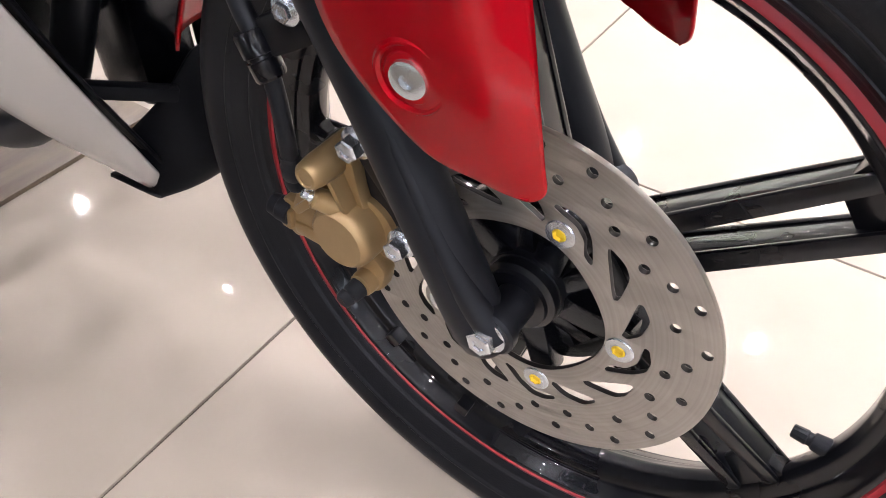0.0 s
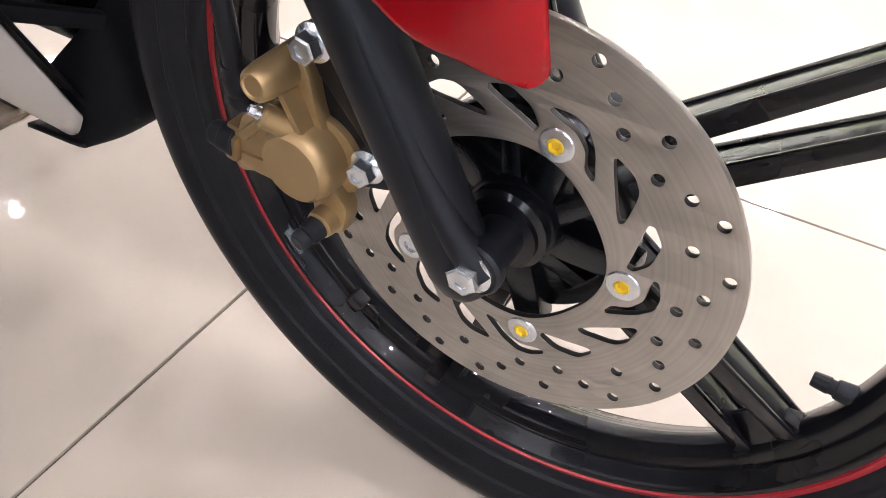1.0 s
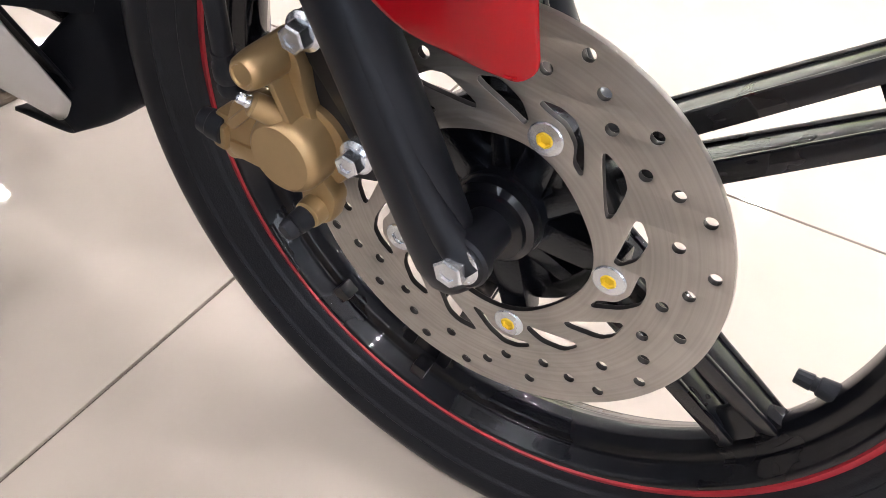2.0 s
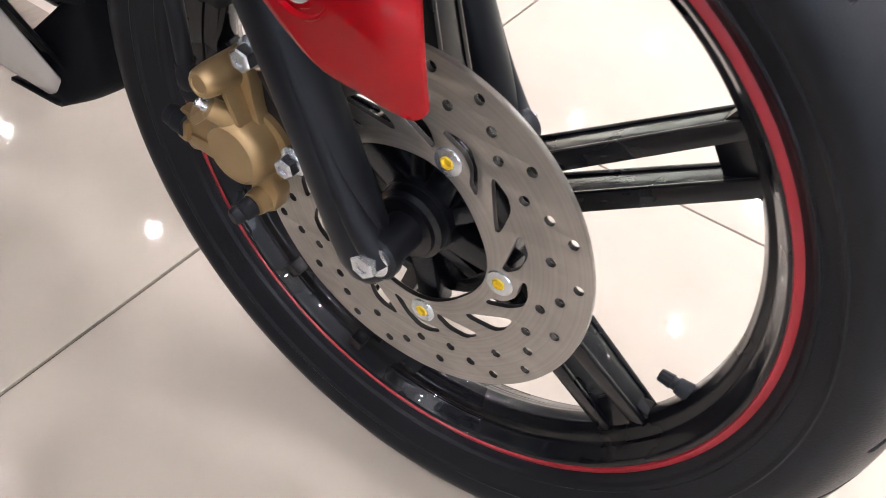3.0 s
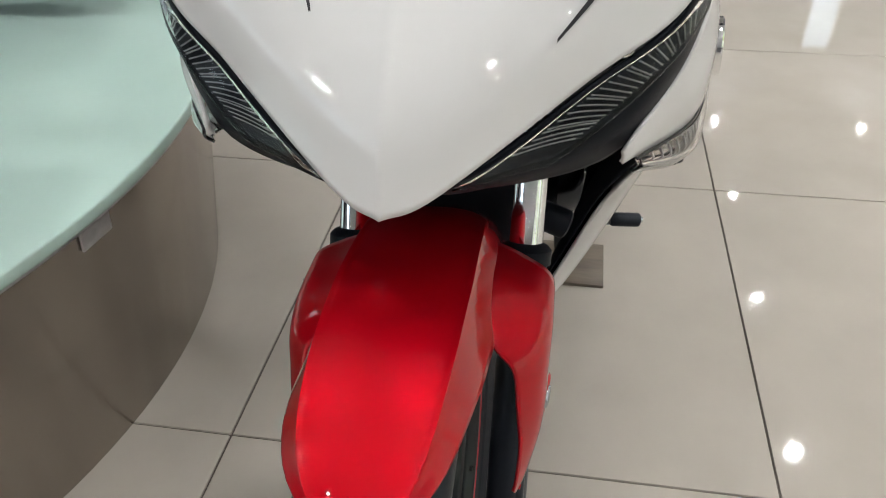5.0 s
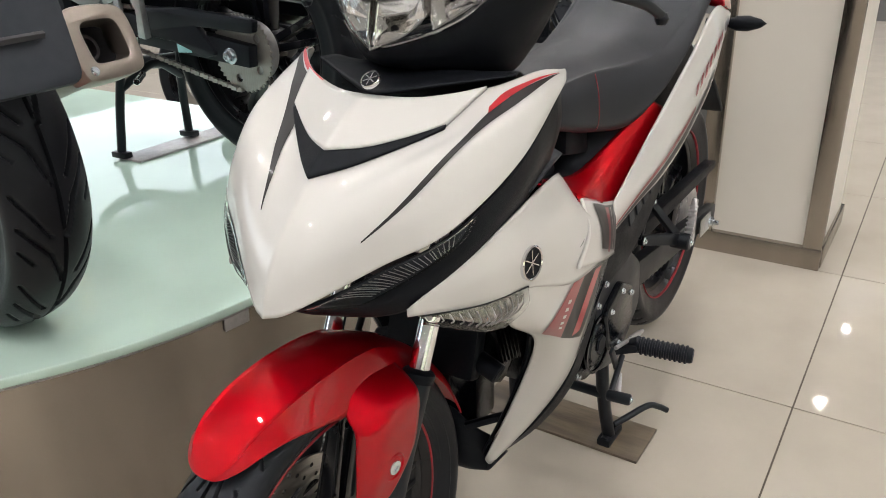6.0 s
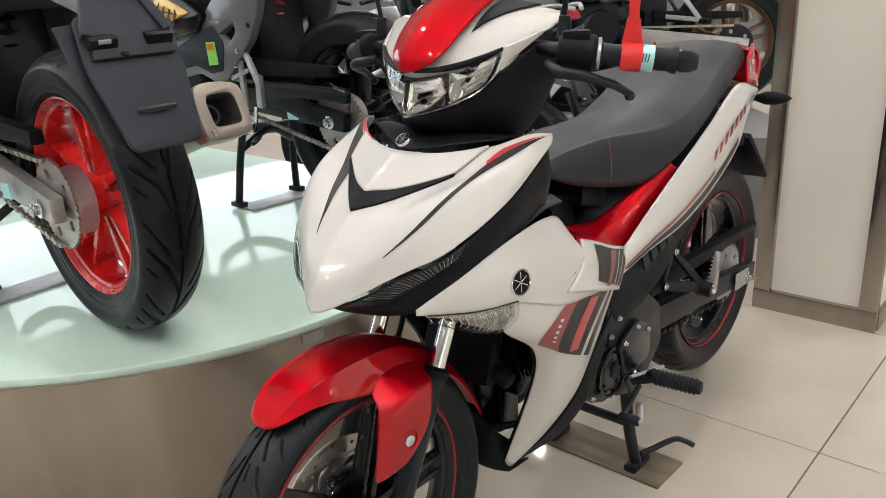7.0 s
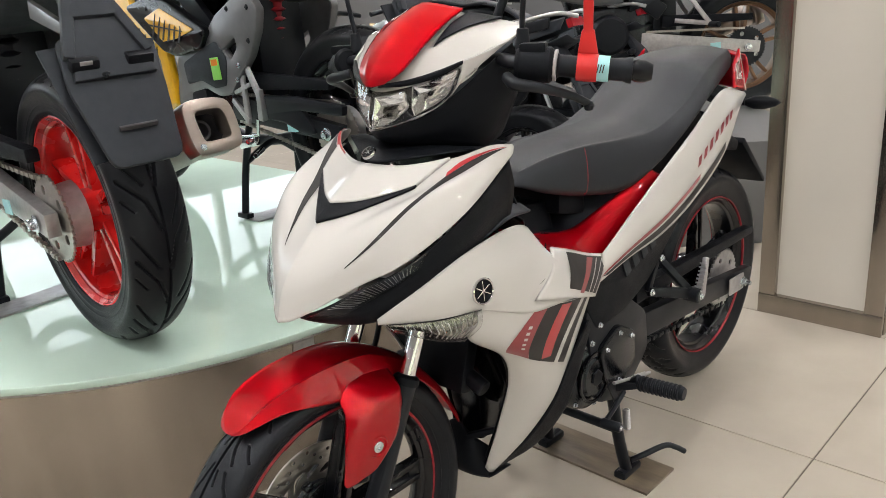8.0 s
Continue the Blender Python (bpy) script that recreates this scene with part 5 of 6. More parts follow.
def seat_rows():
    st = [(-0.470, 0.045, 0.786, 0.770), (-0.485, 0.072, 0.800, 0.765), (-0.54, 0.090, 0.815, 0.744), (-0.64, 0.108, 0.824, 0.720), (-0.75, 0.128, 0.826, 0.708), (-0.85, 0.140, 0.834, 0.734),
          (-0.93, 0.145, 0.856, 0.771), (-1.00, 0.146, 0.886, 0.806), (-1.06, 0.144, 0.920, 0.838), (-1.10, 0.141, 0.935, 0.856), (-1.17, 0.131, 0.948, 0.880), (-1.245, 0.115, 0.953, 0.902), (-1.282, 0.092, 0.948, 0.915)]
    rows = []
    for x, w, zt, zb in st:
        r = []
        step = np.interp(x, [-1.2, -1.0, -0.7, -0.55], [0.80, 0.66, 0.90, 0.92])   # height of the crease between top and flank
        half = ((0.93, 0.0), (1.0, 0.16), (0.95, step * 0.62), (0.86, step * 0.94), (0.81, step * 1.01), (0.70, 0.45 + 0.5 * step), (0.36, 0.985))
        for u, v in [(-a, b) for a, b in half] + [(0, 1.0)] + list(half[::-1]):
            r.append((x + 0.02 * (1 - v), w * u, zb + (zt - zb) * v))
        rows.append(r)
    return net(rows, 70, 61)


sr = seat_rows()
seat = part("seat", sheet(sr), SEAT, bike, "charcoal grained vinyl stepped seat", angle=60, solid=0.01)
for s in (1, -1):
    part("seat_seam", tube([sr[17, 30 + s * k] for k in (29, 27, 24, 21, 18, 16)], 0.0011, 24, 6), MAROON, seat)

TP = [[(-0.610, 0.146, 0.608), (-0.706, 0.148, 0.661), (-0.830, 0.150, 0.725), (-0.970, 0.150, 0.793), (-1.114, 0.148, 0.864), (-1.250, 0.142, 0.842)],
      [(-0.600, 0.152, 0.582), (-0.700, 0.159, 0.620), (-0.830, 0.163, 0.662), (-0.970, 0.164, 0.717), (-1.117, 0.162, 0.792), (-1.246, 0.148, 0.836)],
      [(-0.584, 0.150, 0.552), (-0.694, 0.156, 0.577), (-0.830, 0.158, 0.594), (-0.970, 0.158, 0.636), (-1.120, 0.156, 0.714), (-1.240, 0.145, 0.829)]]
tp = net(TP, 16, 50)
tails = both("tail_panel", tp, WHITE, bike, "white tail panel with dark and maroon graphics", solid=0.003, angle=60)
side_patch("graphic_band", tp, ((0.84, 0.02), (0.80, 0.80), (0.93, 0.80), (0.95, 0.06)), DARKGRAPHIC, tails, 0.0012, nv=30)
side_patch("graphic_streak", tp, ((0.72, 0.04), (0.68, 0.62), (0.75, 0.62), (0.82, 0.0)), MAROON, tails, 0.0014, nv=24)
for k in range(7):   # model name as slim plain bars
    t = 0.595 + 0.036 * k
    side_patch("letter_bar", tp, ((0.41, t + 0.012), (0.41, t + 0.032), (0.53, t + 0.022), (0.53, t + 0.002)), MAROON, tails, 0.0018, nu=4, nv=3)
for k in range(2):
    t = 0.880 + 0.045 * k
    side_patch("letter_bar", tp, ((0.30, t + 0.020), (0.30, t + 0.046), (0.58, t + 0.030), (0.58, t + 0.004)), SILVER, tails, 0.0018, nu=4, nv=3)
part("tail_lamp", sheet(whole([[(-1.272, 0, 0.936), (-1.268, 0.07, 0.936), (-1.250, 0.118, 0.930)], [(-1.312, 0, 0.938), (-1.306, 0.065, 0.938), (-1.285, 0.126, 0.926)], [(-1.335, 0, 0.900), (-1.32, 0.06, 0.896), (-1.285, 0.135, 0.882)],
                               [(-1.30, 0, 0.855), (-1.29, 0.06, 0.85), (-1.248, 0.140, 0.845)]], 18, 31)), LENS_RED, bike, "red tail lamp", angle=60, solid=0.004)
both("tail_lamp_side", net([[(-1.195, 0.136, 0.915), (-1.24, 0.129, 0.948)], [(-1.17, 0.150, 0.863), (-1.254, 0.145, 0.845)]], 8, 8), LENS_RED, bike, "", solid=0.004)
both("tail_lens_side", net([[(-1.200, 0.143, 0.915), (-1.225, 0.141, 0.925)], [(-1.190, 0.152, 0.880), (-1.222, 0.151, 0.878)]], 6, 6), CLEAR, bike, "", solid=0.004)
for s in (1, -1):
    sg = part("rear_signal", lathe([(0, 0.0), (0.004, 0.008), (0.025, 0.016), (0.05, 0.017), (0.075, 0.010), (0.088, 0.0)], (-1.275, s * 0.130, 0.812), (-0.25, s, 0.0), 24), MATT, bike, "black rear turn signal")
    part("signal_stem", rod((-1.265, s * 0.09, 0.815), (-1.28, s * 0.135, 0.812), 0.008), MATT, sg)
part("rear_hugger", joined(beam((-1.18, 0, 0.78), (-1.42, 0, 0.67), 0.05, 0.14, 0.03, 0.12, bevel=0.01), beam((-1.43, 0, 0.685), (-1.565, 0, 0.545), 0.02, 0.14, 0.014, 0.16, bevel=0.006)), MATT, bike, "black rear mudguard")
part("under_seat_frame", joined(block((-0.93, 0, 0.68), (0.42, 0.22, 0.16), 0.02, (0, 26, 0)), block((-0.72, 0, 0.53), (0.30, 0.20, 0.20), 0.02, (0, 18, 0))), MATT, bike)

# ---- engine, swingarm, rear wheel ----
eng = part("engine_block", block((-0.585, 0, 0.360), (0.17, 0.20, 0.19), 0.03), CAST, bike, "black cast engine block")
part("cylinder", block((-0.41, 0, 0.43), (0.14, 0.12, 0.13), 0.02, (0, 30, 0)), CAST, eng)
part("gearbox", block((-0.62, 0, 0.44), (0.22, 0.16, 0.2), 0.03), CAST, eng)
for s in (1, -1):
    part("crankcase_cover", lathe([(0, 0.078), (0.02, 0.077), (0.034, 0.071), (0.040, 0.060), (0.044, 0.045), (0.050, 0.038), (0.053, 0.0)], (-0.585, s * 0.095, 0.345), (0, s, 0), 40), CAST, eng)
    for k in range(6):
        t = radians(60 * k + 20)
        part("cover_bolt", hexbolt((-0.585 + 0.070 * math.cos(t), s * 0.128, 0.345 + 0.070 * math.sin(t)), (0, s, 0), 0.005, 0.0065, 0.006), ZINC, eng)
for k in range(6):
    part("cooling_fin", block((-0.355 - 0.012 * k, 0, 0.455 - 0.004 * k), (0.006, 0.13, 0.13), 0.002, (0, 20, 0)), CAST, eng)
for s in (1, -1):
    part("cover_rib", lathe([(0.046, 0.056), (0.050, 0.056), (0.050, 0.050), (0.046, 0.050)], (-0.585, s * 0.095, 0.345), (0, s, 0), 40, closed=True), CAST, eng)
    part("inspection_cap", lathe([(0.050, 0.0), (0.050, 0.019), (0.055, 0.018), (0.055, 0.0)], (-0.585, s * 0.095, 0.345), (0, s, 0), 6), SATIN, eng)
    part("sprocket_cover", plate(soft_poly([(-0.60, 0.40), (-0.665, 0.43), (-0.72, 0.40), (-0.725, 0.335), (-0.67, 0.30), (-0.62, 0.32)], 0.2), 0.03, side_plane(0, s * 0.138, 0), bevel=0.006), CAST, eng)
    for x, z in ((-0.615, 0.398), (-0.665, 0.418), (-0.712, 0.395), (-0.66, 0.312)):
        part("cover_bolt", hexbolt((x, s * 0.152, z), (0, s, 0), 0.0045, 0.006, 0.006), ZINC, eng)
    for k in range(4):
        part("frame_slot", block((-0.70 - 0.034 * k, s * 0.1445, 0.560 + 0.010 * k), (0.022, 0.004, 0.055), 0.0015, (0, 24, 0)), GREYM, bike)
part("exhaust_pipe", tube([(-0.36, -0.03, 0.42), (-0.375, -0.05, 0.36), (-0.41, -0.07, 0.28), (-0.48, -0.085, 0.23), (-0.6, -0.09, 0.22), (-0.85, -0.12, 0.27)], 0.016, 40, 16), SATIN, bike, "black exhaust pipe")
part("oil_filter_case", joined(block((-0.384, 0, 0.365), (0.066, 0.056, 0.20), 0.012), block((-0.384, 0, 0.285), (0.050, 0.044, 0.03), 0.008)), CAST, eng)
both("liner_edge", net([[(-0.258, 0.169, 0.537), (-0.309, 0.138, 0.456), (-0.322, 0.097, 0.352), (-0.329, 0.049, 0.238)],
                        [(-0.292, 0.150, 0.535), (-0.328, 0.126, 0.452), (-0.334, 0.092, 0.348), (-0.337, 0.046, 0.238)],
                        [(-0.345, 0.155, 0.520), (-0.365, 0.130, 0.438), (-0.350, 0.094, 0.342), (-0.344, 0.047, 0.236)]], 12, 30), MATT, bike, "", solid=0.003)
part("muffler", joined(lathe([(0, 0.02), (0.03, 0.045), (0.1, 0.056), (0.42, 0.052), (0.46, 0.04), (0.46, 0.02)], (-0.85, -0.150, 0.28), (-0.97, -0.02, 0.18), 32)), SATIN, bike, "black muffler")
part("radiator", joined(block((-0.285, 0, 0.50), (0.03, 0.16, 0.15), 0.008, (0, -18, 0)), rod((-0.28, 0.06, 0.46), (-0.28, 0.11, 0.44), 0.016), rod((-0.28, -0.06, 0.46), (-0.28, -0.11, 0.44), 0.016)), MATT, bike)
part("side_cover", plate(soft_poly([(-0.53, 0.56), (-0.72, 0.60), (-0.86, 0.655), (-0.93, 0.60), (-0.80, 0.50), (-0.70, 0.46), (-0.60, 0.45)], 0.12), 0.05, side_plane(0, 0.118, 0), bevel=0.006), MATT, bike, "matt black frame cover")
part("pivot_plate", plate(soft_poly([(-0.56, 0.50), (-0.66, 0.52), (-0.79, 0.42), (-0.80, 0.33), (-0.70, 0.25), (-0.60, 0.28)], 0.15), 0.03, side_plane(0, 0.125, 0), bevel=0.004), SATIN, bike)
for x, z in ((-0.605, 0.455), (-0.575, 0.425)):
    part("cover_bolt", hexbolt((x, 0.141, z), (0, 1, 0), 0.0055, 0.007, 0.006), ZINC, bike)
rw = cast_wheel("rear_wheel", RX, 0.044, 20, bike, GLOSS, hub=0.05, hubw=0.06)
part("tyre", tyre_mesh(RX, 0.300, 0.060, 0.043, 0.0022, 17, 440, 44), RUBBER, rw, "wide black rear tyre")
for s in (-1, 1):
    part("rim_tape", lathe([(s * 0.0460, 0.2163), (s * 0.0498, 0.2170), (s * 0.0506, 0.2190), (s * 0.048, 0.2195), (s * 0.044, 0.2175)], RX, (0, 1, 0), 120, closed=True), STRIPE, rw, "thin red stripe round the rim")
part("sprocket", plate([((0.082 if i % 2 else 0.075) * math.cos(2 * math.pi * i / 76), (0.082 if i % 2 else 0.075) * math.sin(2 * math.pi * i / 76)) for i in range(76)], 0.005, side_plane(RX.x, 0.085, RX.z),
                       [ringpts(0.009, 12, 0.055 * math.cos(radians(72 * k)), 0.055 * math.sin(radians(72 * k))) for k in range(5)]), ALLOY, rw)
for s in (-1, 1):
    sw = part("swingarm", joined(beam((-0.74, s * 0.105, 0.375), (-1.355, s * 0.128, 0.333), 0.062, 0.028, 0.048, 0.024, bevel=0.004)), SATIN, bike, "black box-section swingarm")
    part("axle_nut", joined(hexbolt((RX.x, s * 0.142, RX.z), (0, s, 0), 0.011, 0.016, 0.012), rod((RX.x, s * 0.15, RX.z), (RX.x, s * 0.166, RX.z), 0.006)), ZINC, sw)
    part("adjuster", plate(soft_poly([(-1.215, 0.36), (-1.215, 0.315), (-1.30, 0.312), (-1.30, 0.356)], 0.1), 0.003, side_plane(0, s * 0.1425, 0)), ALLOY, sw)
part("chain_guard", joined(beam((-0.80, 0.098, 0.445), (-1.42, 0.098, 0.44), 0.04, 0.03, 0.02, 0.03, bevel=0.005)), MATT, bike)
part("chain", joined(*[block((-0.78 - 0.0155 * k, 0.085, 0.305 - 0.0015 * k), (0.012, 0.012 if k % 2 else 0.007, 0.010), 0.002) for k in range(34)]), SATIN, bike)
part("shock_absorber", lathe([(0, 0.0), (0, 0.02)] + [(0.02 * k + q, r) for k in range(9) for q, r in ((0.002, 0.024), (0.008, 0.034), (0.014, 0.024))] + [(0.2, 0.02), (0.2, 0)], (-0.83, 0.02, 0.40), (0, 0, 1), 20), SATIN, bike)
# passenger peg bracket
for s in (1, -1):
    pb = part("peg_bracket", joined(beam((-0.885, s * 0.118, 0.515), (-0.955, s * 0.165, 0.415), 0.016, 0.012, 0.020, 0.012, bevel=0.003), beam((-0.835, s * 0.122, 0.448), (-0.955, s * 0.165, 0.415), 0.022, 0.012, 0.026, 0.014, bevel=0.003),
                                    beam((-0.885, s * 0.116, 0.515), (-0.835, s * 0.120, 0.448), 0.014, 0.010, bevel=0.002), rod((-0.955, s * 0.150, 0.412), (-0.955, s * 0.190, 0.412), 0.018)), SATIN, bike, "black passenger peg bracket")
    part("folded_peg", joined(beam((-0.960, s * 0.185, 0.412), (-0.995, s * 0.180, 0.495), 0.020, 0.018, 0.014, 0.012, bevel=0.003), *[block((-0.952 - 0.0036 * k, s * 0.183, 0.425 + 0.0085 * k), (0.006, 0.018, 0.004), 0.001, (0, -22, 0)) for k in range(8)]), ALLOY, pb, "bare alloy folded footpeg")
    for x, z, y in ((-0.885, 0.515, 0.126), (-0.835, 0.448, 0.130), (-0.955, 0.412, 0.190)):
        part("bracket_bolt", hexbolt((x, s * y, z), (0, s, 0), 0.006, 0.0085, 0.006), ZINC, pb)
    # rider peg
    rp = part("rider_peg", lathe([(0, 0.0), (0, 0.013), (0.004, 0.0150)] + [(0.008 + 0.009 * k + q, r) for k in range(10) for q, r in ((0, 0.0150), (0.0012, 0.0175), (0.0045, 0.0175), (0.0057, 0.0150))]
                                 + [(0.100, 0.0150), (0.104, 0.013), (0.104, 0)], (-0.692, s * 0.178, 0.298), (-0.12, s, 0), 20), GRIP, bike, "ribbed black rubber footpeg")
    part("peg_mount", joined(beam((-0.675, s * 0.10, 0.27), (-0.690, s * 0.182, 0.296), 0.03, 0.016, 0.026, 0.014, up=(0, 0, 1), bevel=0.003), rod((-0.695, s * 0.160, 0.290), (-0.690, s * 0.185, 0.310), 0.010)), SATIN, rp)
part("gear_linkage", joined(tube([(-0.628, 0.160, 0.318), (-0.70, 0.161, 0.300), (-0.775, 0.161, 0.282)], 0.0038, 14), rod((-0.705, 0.161, 0.2990), (-0.755, 0.161, 0.2868), 0.0056)), ALLOY, bike, "bare steel gear linkage")
ga = part("gear_arm", joined(tube([(-0.668, 0.160, 0.280), (-0.62, 0.168, 0.268), (-0.575, 0.176, 0.262), (-0.560, 0.178, 0.262)], 0.0055, 16), beam((-0.612, 0.158, 0.322), (-0.640, 0.160, 0.270), 0.014, 0.006, bevel=0.002)), SATIN, bike)
part("gear_pad", lathe([(0, 0.0), (0, 0.0085), (0.003, 0.0105), (0.040, 0.0105), (0.043, 0.0085), (0.043, 0)], (-0.560, 0.174, 0.262), (-0.10, 1, 0), 16), GRIP, ga)
part("pad_bolt", hexbolt((-0.5643, 0.2165, 0.262), (-0.10, 1, 0), 0.004, 0.0055, 0.004), ZINC, ga)
part("brake_pedal", joined(tube([(-0.66, -0.15, 0.26), (-0.62, -0.185, 0.262), (-0.575, -0.20, 0.285), (-0.555, -0.205, 0.300)], 0.007, 20), block((-0.555, -0.222, 0.303), (0.030, 0.05, 0.008), 0.003, (0, -20, 0))), ALLOY, bike, "bare steel brake pedal")
# centre stand with its step lever and spring
cs = part("centre_stand", joined(tube([(-0.715, 0.10, 0.25), (-0.735, 0.105, 0.12), (-0.757, 0.112, 0.022)], 0.014, 16), tube([(-0.715, -0.10, 0.25), (-0.735, -0.105, 0.12), (-0.757, -0.112, 0.022)], 0.014, 16),
                                 rod((-0.728, -0.105, 0.14), (-0.728, 0.105, 0.14), 0.011)), SATIN, bike, "black centre stand")
for s in (1, -1):
    part("stand_foot", joined(block((-0.765, s * 0.112, 0.016), (0.075, 0.030, 0.018), 0.005), rod((-0.73, s * 0.112, 0.016), (-0.80, s * 0.112, 0.016), 0.012)), SATIN, cs)
part("step_lever", tube([(-0.770, 0.118, 0.040), (-0.800, 0.135, 0.046), (-0.845, 0.165, 0.060), (-0.868, 0.182, 0.050), (-0.884, 0.196, 0.036)], [0.007, 0.0075, 0.007, 0.007, 0.007], 24), SATIN, cs)
part("stand_spring", joined(*[lathe([(0.006 * k, 0.006), (0.006 * k + 0.002, 0.009), (0.006 * k + 0.004, 0.006)], (-0.722, 0.136, 0.155), (0.12, 0.02, 0.95), 14) for k in range(9)]), ALLOY, cs)
board = solo("stand_board", block((-0.782, -0.005, 0.0035), (0.128, 0.39, 0.007), 0.002), BROWN, "worn brown board lying under the stand feet", "board")

# ---- other parked motorcycles ----


def flip_y(bm, s):
    return bm if s > 0 else mirror(bm)


def naked_side(b, s, body):
    """One flank of the grey and yellow bike: frame cover with its opening, yellow fairing, clawed panel, footrest plate."""
    fr = part("frame_cover", plate(soft_poly([(0.775, 0.375), (0.735, 0.535), (0.655, 0.562), (0.545, 0.602), (0.470, 0.665), (0.357, 0.715), (0.270, 0.712), (0.245, 0.680), (0.264, 0.621), (0.312, 0.548),
                                              (0.378, 0.490), (0.445, 0.428), (0.510, 0.420), (0.590, 0.446), (0.680, 0.428), (0.700, 0.380)], 0.14), 0.034, side_plane(0, s * 0.150, 0),
                                   [soft_poly([(0.421, 0.590), (0.373, 0.612), (0.362, 0.567), (0.416, 0.520), (0.470, 0.566)], 0.25)], bevel=0.010), body, b, "satin grey frame cover with an opening")
    part("cover_inlay", plate(soft_poly([(0.700, 0.520), (0.560, 0.570), (0.485, 0.590), (0.435, 0.535), (0.455, 0.450), (0.520, 0.440), (0.600, 0.465), (0.690, 0.450)], 0.15), 0.006, side_plane(0, s * 0.167, 0), bevel=0.002), GREYM, fr)
    for x, z in ((0.285, 0.690), (0.300, 0.590), (0.395, 0.690)):
        part("cover_bolt", hexbolt((x, s * 0.166, z), (0, s, 0), 0.006, 0.009, 0.005), SATIN, fr)
    part("info_sticker", plate(soft_poly([(0.526, 0.538), (0.480, 0.540), (0.473, 0.470), (0.521, 0.466)], 0.05), 0.003, side_plane(0, s * 0.172, 0)), GREEN, fr)
    part("sticker_head", plate([(0.520, 0.533), (0.484, 0.535), (0.482, 0.515), (0.518, 0.513)], 0.003, side_plane(0, s * 0.1735, 0), bevel=0), AMBER, fr)
    yf = part("side_fairing", plate(soft_poly([(1.225, 0.740), (1.015, 0.755), (0.985, 0.690), (0.800, 0.570), (0.786, 0.380), (0.830, 0.360), (0.843, 0.540), (1.036, 0.632)], 0.08), 0.030, side_plane(0, s * 0.160, 0), bevel=0.006),
              YELLOW, b, "yellow side fairing")
    for k in range(5):
        part("claw_graphic", plate([(1.000 - 0.034 * k, 0.655 - 0.022 * k), (0.985 - 0.034 * k, 0.668 - 0.022 * k), (0.990 - 0.034 * k, 0.622 - 0.022 * k)], 0.003, side_plane(0, s * 0.1755, 0), bevel=0), INK, yf)
    bp = part("tank_panel", plate(soft_poly([(1.005, 0.718), (0.860, 0.742), (0.738, 0.728), (0.515, 0.626), (0.560, 0.580), (0.713, 0.552), (0.795, 0.572)], 0.10), 0.030, side_plane(0, s * 0.172, 0), bevel=0.008), GLOSS, b,
              "gloss black tank panel with a clawed yellow patch")
    part("yellow_patch", plate(soft_poly([(0.880, 0.678), (0.770, 0.708), (0.572, 0.632), (0.690, 0.605), (0.775, 0.597)], 0.06), 0.004, side_plane(0, s * 0.189, 0), bevel=0.001), YELLOW, bp)
    for k in range(6):
        x = 0.845 - 0.034 * k
        z = 0.640 - 0.003 * k
        part("claw_graphic", plate([(x, z - 0.034), (x - 0.012, z - 0.032), (x - 0.050 + 0.004 * k, z + 0.052 - 0.009 * k), (x - 0.028, z + 0.020)], 0.003, side_plane(0, s * 0.1915, 0), bevel=0), INK, bp)
    part("claw_line", beam((0.850, s * 0.193, 0.655), (0.640, s * 0.193, 0.628), 0.006, 0.003, 0.003, 0.003, bevel=0), INK, bp)
    pg = part("footrest_plate", joined(beam((0.362, s * 0.150, 0.520), (0.262, s * 0.172, 0.400), 0.020, 0.012, 0.024, 0.012, bevel=0.003), beam((0.385, s * 0.150, 0.505), (0.360, s * 0.165, 0.330), 0.018, 0.012, 0.024, 0.012, bevel=0.003),
                                       beam((0.455, s * 0.150, 0.400), (0.350, s * 0.168, 0.335), 0.018, 0.012, 0.022, 0.012, bevel=0.003), beam((0.330, s * 0.160, 0.455), (0.430, s * 0.155, 0.425), 0.014, 0.010, bevel=0.003)), ALLOY, b, "bare alloy triangular footrest plate")
    part("folded_peg", joined(beam((0.262, s * 0.178, 0.345), (0.245, s * 0.190, 0.445), 0.028, 0.022, 0.020, 0.018, bevel=0.005)), ALLOY, pg)
    for x, z in ((0.365, 0.515), (0.382, 0.470), (0.262, 0.352)):
        part("plate_bolt", hexbolt((x, s * 0.172, z), (0, s, 0), 0.006, 0.009, 0.006), ZINC, pg)
    part("gear_linkage", joined(rod((0.47, s * 0.150, 0.275), (0.33, s * 0.158, 0.290), 0.006), rod((0.33, s * 0.158, 0.290), (0.31, s * 0.165, 0.345), 0.006), block((0.40, s * 0.150, 0.258), (0.10, 0.02, 0.03), 0.006, (0, 12, 0)), rod((0.36, s * 0.13, 0.235), (0.30, s * 0.20, 0.232), 0.009)), CHROME, b, "polished gear linkage")
    part("arm_guard", plate(soft_poly([(0.310, 0.412), (0.145, 0.414), (-0.085, 0.396), (-0.080, 0.372), (0.115, 0.382), (0.055, 0.312), (0.090, 0.305), (0.200, 0.340), (0.312, 0.350)], 0.10), 0.022, side_plane(0, s * 0.136, 0), bevel=0.005), SATIN, b)


